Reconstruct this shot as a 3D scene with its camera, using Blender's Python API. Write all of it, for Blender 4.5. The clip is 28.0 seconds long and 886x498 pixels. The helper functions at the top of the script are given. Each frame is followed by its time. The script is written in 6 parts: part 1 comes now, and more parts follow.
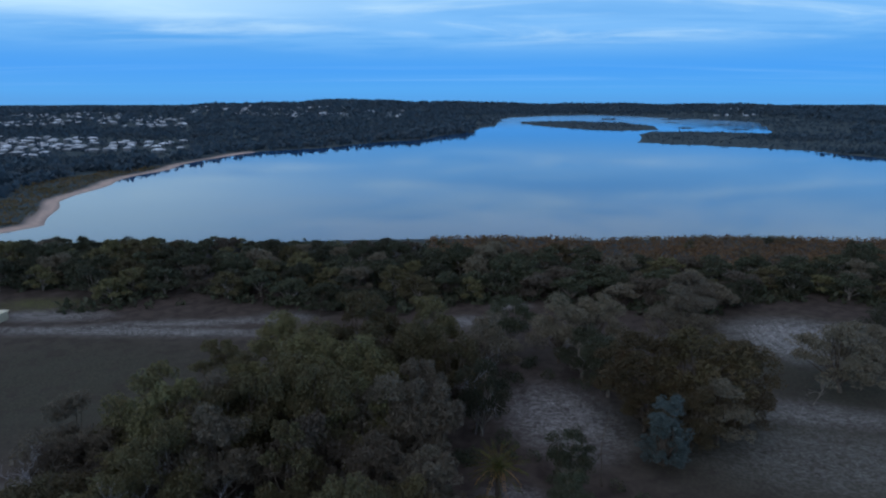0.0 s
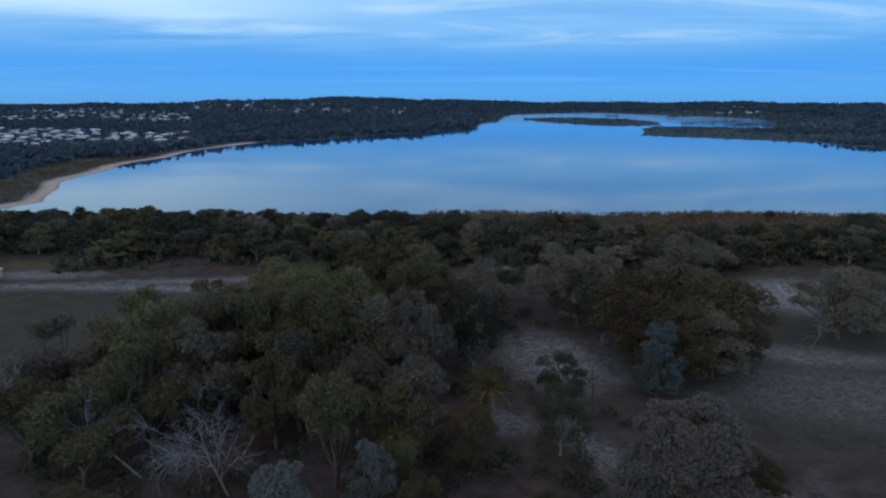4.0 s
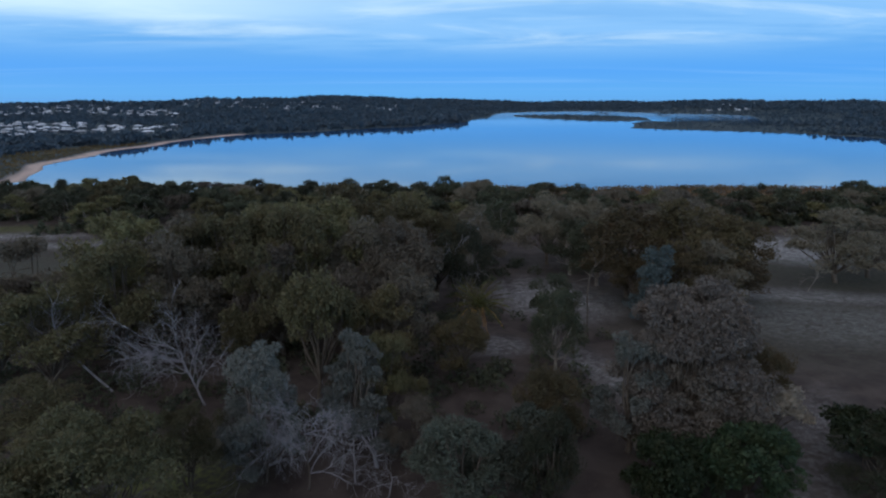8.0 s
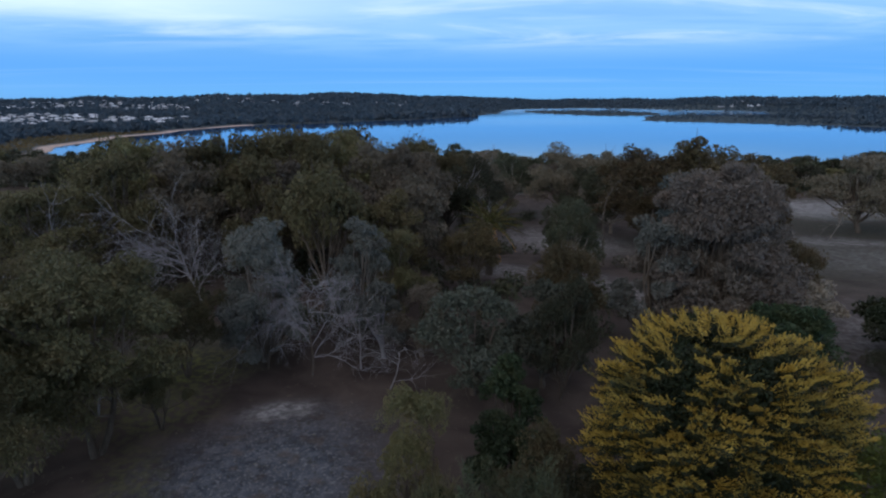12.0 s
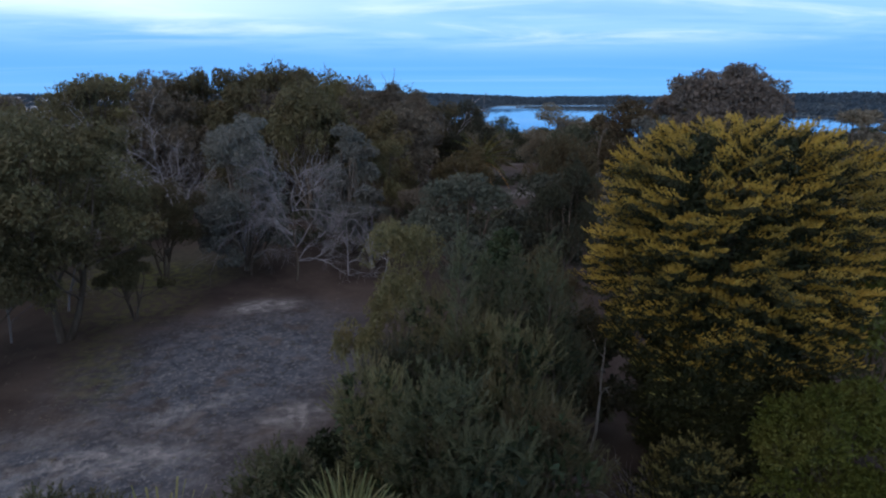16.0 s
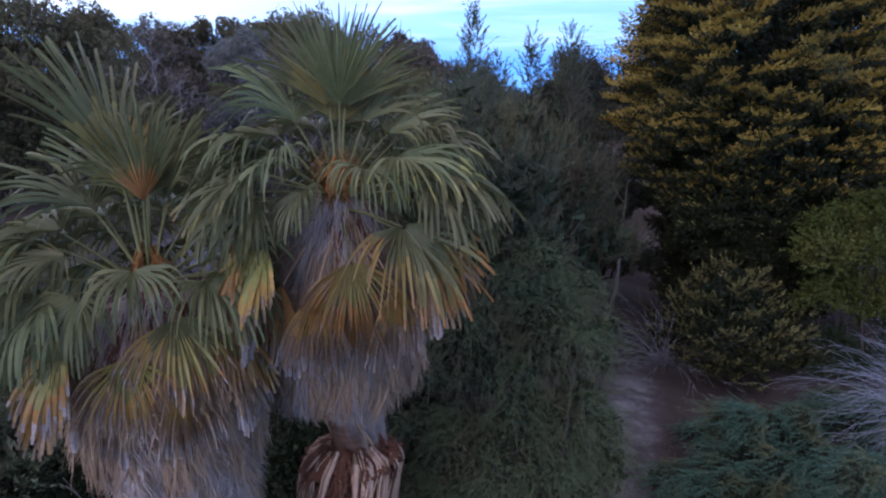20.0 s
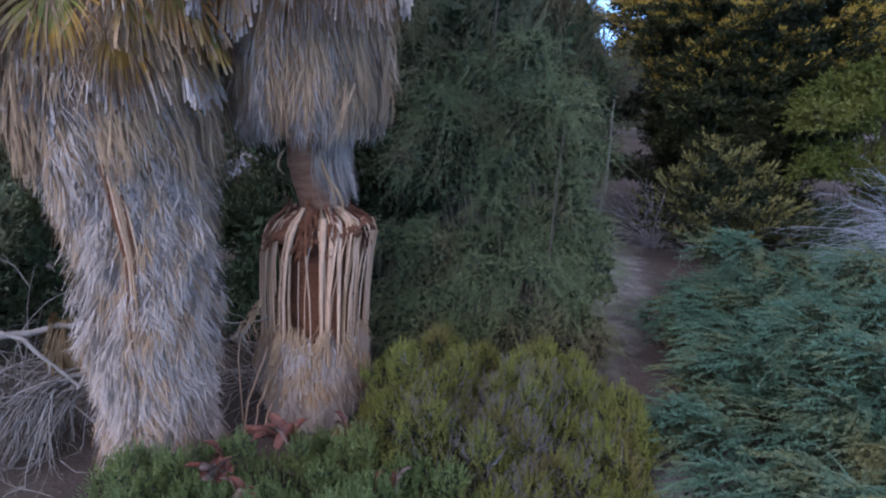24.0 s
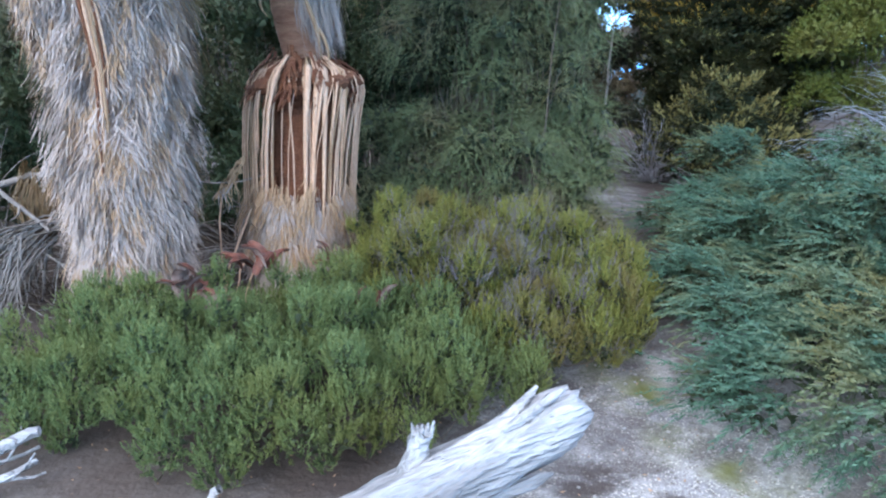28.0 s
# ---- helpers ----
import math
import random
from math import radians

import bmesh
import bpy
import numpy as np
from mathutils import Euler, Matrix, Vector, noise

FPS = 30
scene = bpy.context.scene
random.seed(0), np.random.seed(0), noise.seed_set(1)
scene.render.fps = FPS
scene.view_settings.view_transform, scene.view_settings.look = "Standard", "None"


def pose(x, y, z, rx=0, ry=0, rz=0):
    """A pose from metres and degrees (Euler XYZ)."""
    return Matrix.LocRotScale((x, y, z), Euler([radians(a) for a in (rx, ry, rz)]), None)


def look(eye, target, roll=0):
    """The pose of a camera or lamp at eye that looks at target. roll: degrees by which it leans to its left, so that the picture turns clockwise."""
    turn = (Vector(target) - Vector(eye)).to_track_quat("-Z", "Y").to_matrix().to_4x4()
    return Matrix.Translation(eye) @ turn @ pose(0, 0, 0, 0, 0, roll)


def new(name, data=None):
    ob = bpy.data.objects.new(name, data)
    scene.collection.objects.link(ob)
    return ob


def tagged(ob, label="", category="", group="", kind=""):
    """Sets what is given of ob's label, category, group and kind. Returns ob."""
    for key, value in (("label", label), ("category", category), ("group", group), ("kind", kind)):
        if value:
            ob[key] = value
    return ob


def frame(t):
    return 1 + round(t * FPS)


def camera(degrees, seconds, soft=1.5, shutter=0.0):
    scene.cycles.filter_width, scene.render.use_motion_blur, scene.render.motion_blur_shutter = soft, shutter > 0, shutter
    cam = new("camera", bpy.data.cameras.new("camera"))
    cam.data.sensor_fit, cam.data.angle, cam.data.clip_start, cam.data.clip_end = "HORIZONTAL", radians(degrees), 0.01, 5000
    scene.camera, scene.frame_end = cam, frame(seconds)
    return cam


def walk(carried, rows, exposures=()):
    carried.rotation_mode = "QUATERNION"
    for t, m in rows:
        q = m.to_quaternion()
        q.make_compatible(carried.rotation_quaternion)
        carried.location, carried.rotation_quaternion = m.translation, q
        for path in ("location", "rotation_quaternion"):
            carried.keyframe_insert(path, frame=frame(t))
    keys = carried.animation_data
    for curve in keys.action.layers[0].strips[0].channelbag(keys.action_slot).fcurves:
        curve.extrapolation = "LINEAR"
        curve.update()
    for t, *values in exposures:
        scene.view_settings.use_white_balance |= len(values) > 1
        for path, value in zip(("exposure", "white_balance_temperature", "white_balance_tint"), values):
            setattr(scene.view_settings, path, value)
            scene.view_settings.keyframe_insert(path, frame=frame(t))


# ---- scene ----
cam = camera(70.8, 28.0, soft=2.2)
# seconds, eye, target, roll
PATH = [
    (0, (0.000, 0.000, 51.500), (0.00, 97.24, 28.16), 0.00),
    (0.5, (0.765, -0.505, 50.104), (0.41, 96.74, 26.79), 0.00),
    (1, (1.420, -0.925, 48.673), (1.05, 96.32, 25.38), 0.03),
    (1.5, (1.870, -1.258, 47.308), (1.84, 95.98, 23.98), 0.02),
    (2, (2.005, -1.383, 46.124), (1.91, 95.83, 22.69), 0.05),
    (2.5, (1.980, -1.357, 44.905), (1.82, 95.86, 21.49), 0.09),
    (3, (1.845, -1.356, 43.645), (1.52, 95.87, 20.26), 0.11),
    (3.5, (1.775, -1.409, 42.418), (1.18, 95.83, 19.11), 0.08),
    (5.5, (1.950, -1.258, 37.245), (2.05, 96.02, 14.07), -0.04),
    (6, (2.005, -1.147, 36.015), (2.07, 96.13, 12.84), -0.04),
    (6.5, (2.060, -0.994, 34.636), (1.82, 96.30, 11.53), 0.01),
    (7, (2.095, -0.806, 33.192), (1.27, 96.49, 10.10), 0.04),
    (7.5, (2.095, -0.767, 31.769), (2.13, 96.54, 8.71), -0.02),
    (8, (2.055, -0.772, 30.335), (2.98, 96.54, 7.32), -0.01),
    (8.5, (2.045, -0.780, 28.867), (3.38, 96.53, 5.88), -0.06),
    (9, (2.050, -0.722, 27.398), (6.68, 96.48, 4.35), -0.24),
    (9.5, (2.065, -0.607, 26.054), (6.18, 96.63, 3.08), -0.24),
    (10, (2.020, -0.549, 25.032), (5.74, 96.70, 2.04), -0.20),
    (10.5, (1.910, -0.535, 24.062), (5.44, 96.72, 1.04), -0.22),
    (11, (1.870, -0.512, 23.002), (4.00, 96.79, 0.02), -0.19),
    (11.5, (1.950, -0.532, 21.932), (1.25, 96.79, -1.06), -0.09),
    (13.5, (1.927, -0.067, 17.859), (2.03, 97.18, -5.45), 0.37),
    (14, (1.943, -0.045, 16.956), (-1.07, 97.17, -6.28), 0.41),
    (14.5, (1.982, 0.006, 16.004), (-4.49, 97.06, -7.21), 0.39),
    (15, (2.015, -0.093, 15.078), (-6.89, 96.78, -8.08), 0.55),
    (15.5, (1.990, -0.144, 14.351), (-4.34, 96.94, -8.79), 0.41),
    (16, (1.928, -0.107, 13.645), (2.78, 97.16, -9.57), -0.01),
    (16.5, (1.944, -0.074, 12.868), (6.51, 97.10, -10.30), -0.17),
    (17, (1.929, -0.034, 12.163), (10.31, 96.85, -11.13), -0.39),
    (17.5, (1.997, 0.010, 11.418), (10.80, 96.87, -11.82), -0.48),
    (18, (2.037, 0.110, 10.730), (7.51, 97.19, -12.61), -0.46),
    (18.5, (2.003, 0.154, 9.985), (2.97, 97.42, -13.21), -0.19),
    (19, (1.973, 0.077, 9.315), (0.24, 97.31, -13.98), -0.38),
    (19.5, (1.913, 0.095, 8.586), (0.31, 97.35, -14.64), -0.29),
    (20, (1.876, 0.098, 7.897), (1.48, 97.38, -15.26), -0.28),
    (20.5, (1.937, 0.032, 7.345), (2.59, 97.32, -15.77), -0.37),
    (21, (1.978, -0.007, 6.901), (3.07, 97.28, -16.23), -0.35),
    (21.5, (1.955, -0.003, 6.482), (3.25, 97.28, -16.64), -0.34),
    (23.5, (2.011, -0.007, 4.801), (3.16, 97.26, -18.37), -0.10),
    (24, (2.033, 0.009, 4.499), (3.43, 97.27, -18.70), 0.05),
    (24.5, (2.097, 0.018, 4.207), (3.58, 97.29, -18.93), 0.07),
    (25, (2.157, 0.040, 3.884), (3.76, 97.31, -19.27), 0.13),
    (25.5, (2.200, 0.072, 3.552), (3.74, 97.34, -19.61), 0.15),
    (26, (2.231, 0.110, 3.287), (3.81, 97.38, -19.89), 0.18),
    (26.5, (2.241, 0.133, 3.108), (3.90, 97.40, -20.05), 0.24),
    (27, (2.245, 0.141, 2.948), (4.00, 97.42, -20.17), 0.28),
    (27.5, (2.236, 0.095, 2.791), (4.05, 97.38, -20.27), 0.29),
    (28, (2.120, -0.092, 2.631), (4.03, 97.20, -20.42), 0.27),
]
EXPOSURES = [(0.0, 0.03, 5500, 5), (8.0, 0.2, 6000, 8), (11.0, 0.32, 6250, 11), (15.0, 0.45, 6250, 12), (17.0, 0.66, 6250, 20), (20.0, 1.06, 5600, 32), (21.5, 1.41, 5400, 28), (24.0, 1.96, 5700, 20), (26.0, 2.42, 5800, 12), (28.0, 2.85, 5800, 7)]
walk(cam, [(t, look(eye, target, roll)) for t, eye, target, roll in PATH], EXPOSURES)

# ---- world and light ----
ACC = {}
world = bpy.data.worlds.new("dusk_sky")
scene.world = world
world.use_nodes = True


def build_sky():
    nt = world.node_tree
    nt.nodes.clear()
    N, Lk = nt.nodes.new, nt.links.new
    out = N("ShaderNodeOutputWorld")
    bg = N("ShaderNodeBackground")
    tc = N("ShaderNodeTexCoord")
    sep = N("ShaderNodeSeparateXYZ")
    Lk(tc.outputs["Generated"], sep.inputs[0])
    ramp = N("ShaderNodeValToRGB")
    r = ramp.color_ramp
    stops = [(0.0, (0.13, 0.35, 0.68)), (0.012, (0.13, 0.38, 0.74)), (0.045, (0.105, 0.345, 0.77)), (0.085, (0.145, 0.38, 0.73)),
             (0.14, (0.23, 0.46, 0.77)), (0.18, (0.27, 0.50, 0.77)), (0.235, (0.38, 0.56, 0.76)), (0.32, (0.36, 0.49, 0.64)), (0.5, (0.31, 0.335, 0.405)), (1.0, (0.295, 0.30, 0.355))]
    while len(r.elements) < len(stops):
        r.elements.new(0.5)
    for e, (p, c) in zip(r.elements, stops):
        e.position, e.color = p, (*c, 1)
    Lk(sep.outputs["Z"], ramp.inputs[0])
    # flat cloud deck seen from below
    den = N("ShaderNodeMath"); den.operation = "ADD"; den.inputs[1].default_value = 0.05
    Lk(sep.outputs["Z"], den.inputs[0])
    dx = N("ShaderNodeMath"); dx.operation = "DIVIDE"
    dy = N("ShaderNodeMath"); dy.operation = "DIVIDE"
    Lk(sep.outputs["X"], dx.inputs[0]); Lk(den.outputs[0], dx.inputs[1])
    Lk(sep.outputs["Y"], dy.inputs[0]); Lk(den.outputs[0], dy.inputs[1])
    com = N("ShaderNodeCombineXYZ")
    Lk(dx.outputs[0], com.inputs[0]); Lk(dy.outputs[0], com.inputs[1])

    def clouds(scale, sx, sy, detail, lo, hi, seed):
        m = N("ShaderNodeMapping")
        m.inputs["Scale"].default_value = (sx, sy, 1)
        m.inputs["Location"].default_value = (seed, seed * 0.7, 0)
        Lk(com.outputs[0], m.inputs[0])
        n = N("ShaderNodeTexNoise")
        n.inputs["Scale"].default_value = scale
        n.inputs["Detail"].default_value = detail
        n.inputs["Roughness"].default_value = 0.6
        n.inputs["Distortion"].default_value = 0.5
        Lk(m.outputs[0], n.inputs["Vector"])
        mr = N("ShaderNodeMapRange")
        mr.interpolation_type = "SMOOTHSTEP"
        mr.inputs["From Min"].default_value, mr.inputs["From Max"].default_value = lo, hi
        Lk(n.outputs["Fac"], mr.inputs["Value"])
        return mr.outputs[0]

    def mixc(fac, a, b):
        m = N("ShaderNodeMix"); m.data_type = "RGBA"
        Lk(fac, m.inputs[0])
        for s, v in ((m.inputs[6], a), (m.inputs[7], b)):
            if isinstance(v, tuple):
                s.default_value = (*v, 1)
            else:
                Lk(v, s)
        return m.outputs[2]

    def mul(a, b):
        m = N("ShaderNodeMath"); m.operation = "MULTIPLY"; m.use_clamp = True
        Lk(a, m.inputs[0])
        if isinstance(b, float):
            m.inputs[1].default_value = b
        else:
            Lk(b, m.inputs[1])
        return m.outputs[0]

    def band(lo, hi, lo2, hi2):
        a = N("ShaderNodeMapRange"); a.interpolation_type = "SMOOTHSTEP"
        a.inputs["From Min"].default_value, a.inputs["From Max"].default_value = lo, hi
        Lk(sep.outputs["Z"], a.inputs["Value"])
        b = N("ShaderNodeMapRange"); b.interpolation_type = "SMOOTHSTEP"
        b.inputs["From Min"].default_value, b.inputs["From Max"].default_value = lo2, hi2
        b.inputs["To Min"].default_value, b.inputs["To Max"].default_value = 1, 0
        Lk(sep.outputs["Z"], b.inputs["Value"])
        return mul(a.outputs[0], b.outputs[0])

    west = N("ShaderNodeMapRange"); west.interpolation_type = "SMOOTHSTEP"
    west.inputs["From Min"].default_value, west.inputs["From Max"].default_value = 0.05, -0.55
    Lk(sep.outputs["X"], west.inputs["Value"])
    col = ramp.outputs[0]
    col = mixc(mul(mul(clouds(0.85, 0.45, 0.8, 6, 0.32, 0.60, 3.1), band(0.052, 0.10, 0.3, 0.5)), 0.7), col, (0.28, 0.52, 0.82))
    col = mixc(mul(mul(clouds(0.95, 0.5, 0.85, 7, 0.42, 0.74, 11.4), band(0.070, 0.10, 0.22, 0.45)), 0.75), col, (0.58, 0.74, 0.84))
    col = mixc(mul(mul(clouds(0.7, 0.4, 0.8, 6, 0.25, 0.52, 21.0), mul(west.outputs[0], band(0.09, 0.135, 0.25, 0.5))), 0.9), col, (0.66, 0.82, 0.88))
    col = mixc(mul(mul(clouds(0.9, 0.12, 0.8, 4, 0.46, 0.66, 5.7), band(0.012, 0.028, 0.035, 0.06)), 0.5), col, (0.20, 0.44, 0.80))
    col = mixc(mul(mul(clouds(0.75, 0.55, 0.85, 5, 0.47, 0.63, 15.3), band(0.13, 0.19, 0.36, 0.5)), 0.75), col, (0.62, 0.75, 0.85))
    # dim overcast above the bright band
    col = mixc(mul(clouds(0.8, 0.8, 0.8, 5, 0.35, 0.7, 7.7), band(0.3, 0.5, 2.0, 3.0)), col, (0.42, 0.40, 0.45))
    sky = N("ShaderNodeTexSky")
    sky.sky_type = "NISHITA"
    sky.sun_disc = False
    sky.sun_elevation, sky.sun_rotation = radians(4), radians(-60)
    add = N("ShaderNodeMix"); add.data_type = "RGBA"; add.blend_type = "ADD"
    add.inputs[0].default_value = 0.001
    Lk(col, add.inputs[6]); Lk(sky.outputs[0], add.inputs[7])
    Lk(add.outputs[2], bg.inputs["Color"])
    bg.inputs["Strength"].default_value = 1.0
    Lk(bg.outputs[0], out.inputs["Surface"])


build_sky()
sun = new("sun", bpy.data.lights.new("sun", "SUN"))
sun.data.energy, sun.data.angle, sun.data.color = 0.5, radians(30), (1.0, 0.93, 0.86)
sun.matrix_world = look((-26, -30, 26), (0, 12, 0))

# ---- materials ----


def smat(name):
    m = bpy.data.materials.new(name)
    m.use_nodes = True
    nt = m.node_tree
    return m, nt, nt.nodes["Principled BSDF"], nt.nodes.new, nt.links.new


def rgb_mix(nt, fac, a, b, blend="MIX"):
    m = nt.nodes.new("ShaderNodeMix")
    m.data_type, m.blend_type = "RGBA", blend
    for s, v in ((m.inputs[0], fac), (m.inputs[6], a), (m.inputs[7], b)):
        if isinstance(v, (int, float)):
            s.default_value = v
        elif isinstance(v, tuple):
            s.default_value = (*v, 1)
        else:
            nt.links.new(v, s)
    return m.outputs[2]


def noise_at(nt, scale, detail=4, lo=0.35, hi=0.65, coord="Object", stretch=(1, 1, 1), dist=0.0):
    tc = nt.nodes.new("ShaderNodeTexCoord")
    mp = nt.nodes.new("ShaderNodeMapping")
    mp.inputs["Scale"].default_value = stretch
    nt.links.new(tc.outputs[coord], mp.inputs[0])
    n = nt.nodes.new("ShaderNodeTexNoise")
    n.inputs["Scale"].default_value, n.inputs["Detail"].default_value = scale, detail
    n.inputs["Distortion"].default_value = dist
    nt.links.new(mp.outputs[0], n.inputs["Vector"])
    mr = nt.nodes.new("ShaderNodeMapRange")
    mr.inputs["From Min"].default_value, mr.inputs["From Max"].default_value = lo, hi
    nt.links.new(n.outputs["Fac"], mr.inputs["Value"])
    return mr.outputs[0]


def leaf_mat(name, c1, c2, c3=None, rough=0.6, through_light=0.25, patch=0.7, vary=0.35):
    """Foliage: each leaf between c1 and c2, whole clumps drawn towards c3, each plant a little lighter or darker."""
    m, nt, bs, N, Lk = smat(name)
    geo, obi = N("ShaderNodeNewGeometry"), N("ShaderNodeObjectInfo")
    col = rgb_mix(nt, geo.outputs["Random Per Island"], c1, c2)
    col = rgb_mix(nt, noise_at(nt, patch, 3, 0.48, 0.72), col, c3 or c2)
    fine = noise_at(nt, 9.0, 2, 0.3, 0.7)
    val = N("ShaderNodeMapRange")
    val.inputs["To Min"].default_value, val.inputs["To Max"].default_value = 1 - vary, 1 + vary
    Lk(obi.outputs["Random"], val.inputs["Value"])
    hsv = N("ShaderNodeHueSaturation")
    Lk(val.outputs[0], hsv.inputs["Value"])
    hue = N("ShaderNodeMapRange")
    hue.inputs["To Min"].default_value, hue.inputs["To Max"].default_value = 0.485, 0.515
    Lk(obi.outputs["Random"], hue.inputs["Value"])
    Lk(hue.outputs[0], hsv.inputs["Hue"])
    Lk(rgb_mix(nt, fine, rgb_mix(nt, 1.0, col, (0.78, 0.78, 0.78), "MULTIPLY"), col), hsv.inputs["Color"])
    Lk(hsv.outputs[0], bs.inputs["Base Color"])
    bs.inputs["Roughness"].default_value = rough
    bs.inputs["Specular IOR Level"].default_value = 0.25
    tr = N("ShaderNodeBsdfTranslucent")
    Lk(hsv.outputs[0], tr.inputs["Color"])
    mx = N("ShaderNodeMixShader")
    mx.inputs[0].default_value = through_light
    Lk(bs.outputs[0], mx.inputs[1]); Lk(tr.outputs[0], mx.inputs[2])
    Lk(mx.outputs[0], nt.nodes["Material Output"].inputs["Surface"])
    return m


def bark_mat(name, c1, c2, scale=3.0, stretch=(1, 1, 0.15), bump=0.5, rough=0.85, island=0.0, fine=25.0):
    m, nt, bs, N, Lk = smat(name)
    f1 = noise_at(nt, scale, 5, 0.35, 0.65, stretch=stretch, dist=0.4)
    f2 = noise_at(nt, fine, 3, 0.3, 0.7, stretch=stretch)
    col = rgb_mix(nt, f1, c1, c2)
    if island:
        geo = N("ShaderNodeNewGeometry")
        col = rgb_mix(nt, geo.outputs["Random Per Island"], rgb_mix(nt, island, col, c1), rgb_mix(nt, island, col, c2))
    col = rgb_mix(nt, f2, rgb_mix(nt, 1.0, col, (0.7, 0.7, 0.7), "MULTIPLY"), col)
    Lk(col, bs.inputs["Base Color"])
    bs.inputs["Roughness"].default_value = rough
    bs.inputs["Specular IOR Level"].default_value = 0.2
    b = N("ShaderNodeBump")
    b.inputs["Strength"].default_value, b.inputs["Distance"].default_value = bump, 0.03
    Lk(f2, b.inputs["Height"]); Lk(b.outputs[0], bs.inputs["Normal"])
    return m


M = {}
M["gum"] = leaf_mat("gum_leaves", (0.100, 0.094, 0.048), (0.168, 0.150, 0.074), (0.168, 0.132, 0.066))
M["gum_edge"] = leaf_mat("gum_leaves_edge", (0.086, 0.086, 0.045), (0.150, 0.140, 0.070), (0.155, 0.126, 0.062))
M["gum_brown"] = leaf_mat("gum_leaves_brown", (0.122, 0.106, 0.082), (0.184, 0.156, 0.118), (0.186, 0.146, 0.104))
M["gum_dark"] = leaf_mat("gum_leaves_dark", (0.046, 0.056, 0.036), (0.082, 0.087, 0.052), (0.097, 0.085, 0.052))
M["gum_orange"] = leaf_mat("gum_leaves_orange", (0.075, 0.062, 0.032), (0.125, 0.100, 0.05), (0.135, 0.095, 0.048))
M["grey_leaf"] = leaf_mat("grey_wattle_leaves", (0.112, 0.120, 0.110), (0.182, 0.186, 0.166), (0.152, 0.143, 0.124))
M["rose_leaf"] = leaf_mat("grey_brown_leaves", (0.195, 0.172, 0.150), (0.295, 0.255, 0.215), (0.265, 0.215, 0.165))
M["blue_leaf"] = leaf_mat("blue_grey_leaves", (0.105, 0.140, 0.150), (0.175, 0.215, 0.222), (0.150, 0.175, 0.170))
# leaves of dark shrubs; inside lighter bushes this dark stands for shade
M["dark_shrub_and_shade"] = leaf_mat("dark_shrub_and_shade_leaves", (0.024, 0.039, 0.021), (0.048, 0.069, 0.033), (0.060, 0.068, 0.030))
M["lime"] = leaf_mat("lime_leaves", (0.062, 0.08, 0.018), (0.115, 0.13, 0.027), (0.12, 0.115, 0.025))
M["lime_low"] = leaf_mat("bright_lime_leaves", (0.066, 0.088, 0.018), (0.132, 0.158, 0.031), (0.138, 0.138, 0.032))
M["fine_green"] = leaf_mat("fine_green_foliage", (0.072, 0.085, 0.048), (0.126, 0.136, 0.076), (0.122, 0.108, 0.064), patch=1.2)
M["fine_olive"] = leaf_mat("fine_olive_foliage", (0.094, 0.095, 0.050), (0.158, 0.152, 0.078), (0.155, 0.122, 0.07), patch=0.8)
# dark inner leaves, and by colour the shade below the boughs
M["cyp_dark"] = leaf_mat("cypress_inner_and_shade_foliage", (0.030, 0.037, 0.016), (0.056, 0.064, 0.025), patch=1.0)
M["cyp_gold"] = leaf_mat("cypress_golden_tips", (0.44, 0.31, 0.062), (0.61, 0.42, 0.085), (0.165, 0.145, 0.05), patch=0.5)
# tips of the conifer shrub; on low cypress boughs, gold dimmed by colour
M["cyp_olive"] = leaf_mat("conifer_shrub_and_dim_tips", (0.26, 0.255, 0.085), (0.39, 0.365, 0.13), (0.20, 0.20, 0.075), patch=0.8)
M["juniper"] = leaf_mat("juniper_foliage", (0.058, 0.122, 0.088), (0.132, 0.232, 0.158), (0.215, 0.21, 0.09), patch=1.3)
M["weeping"] = leaf_mat("weeping_shrub_foliage", (0.135, 0.192, 0.098), (0.27, 0.325, 0.158), (0.265, 0.225, 0.12), patch=0.9)
M["heath"] = leaf_mat("heath_shrub_leaves", (0.115, 0.185, 0.078), (0.24, 0.315, 0.115), (0.21, 0.245, 0.075), patch=1.3)
M["heath_gold"] = leaf_mat("heath_shrub_leaves_olive", (0.135, 0.152, 0.036), (0.24, 0.24, 0.058), (0.17, 0.13, 0.05), patch=1.6)
M["dry_sprig"] = leaf_mat("dry_heath_sprigs", (0.125, 0.112, 0.125), (0.205, 0.185, 0.20), (0.16, 0.13, 0.115), patch=1.2)
M["palm"] = leaf_mat("palm_frond_green", (0.135, 0.150, 0.064), (0.225, 0.232, 0.102), (0.25, 0.225, 0.095), rough=0.45, vary=0.2)
M["palm_yellow"] = leaf_mat("palm_frond_yellowing", (0.28, 0.265, 0.085), (0.40, 0.345, 0.115), (0.48, 0.29, 0.075), rough=0.5, vary=0.2)
M["palm_orange"] = leaf_mat("palm_frond_dying", (0.46, 0.235, 0.055), (0.52, 0.32, 0.12), (0.46, 0.34, 0.20), vary=0.2)
M["hub_fibre"] = bark_mat("palm_heart_fibre", (0.36, 0.17, 0.045), (0.24, 0.11, 0.035), 4, (1, 1, 0.3), 0.3, island=0.7, fine=40)
M["petiole"] = leaf_mat("palm_leaf_stalks", (0.17, 0.18, 0.07), (0.25, 0.24, 0.095), (0.32, 0.22, 0.08), rough=0.45, vary=0.15)
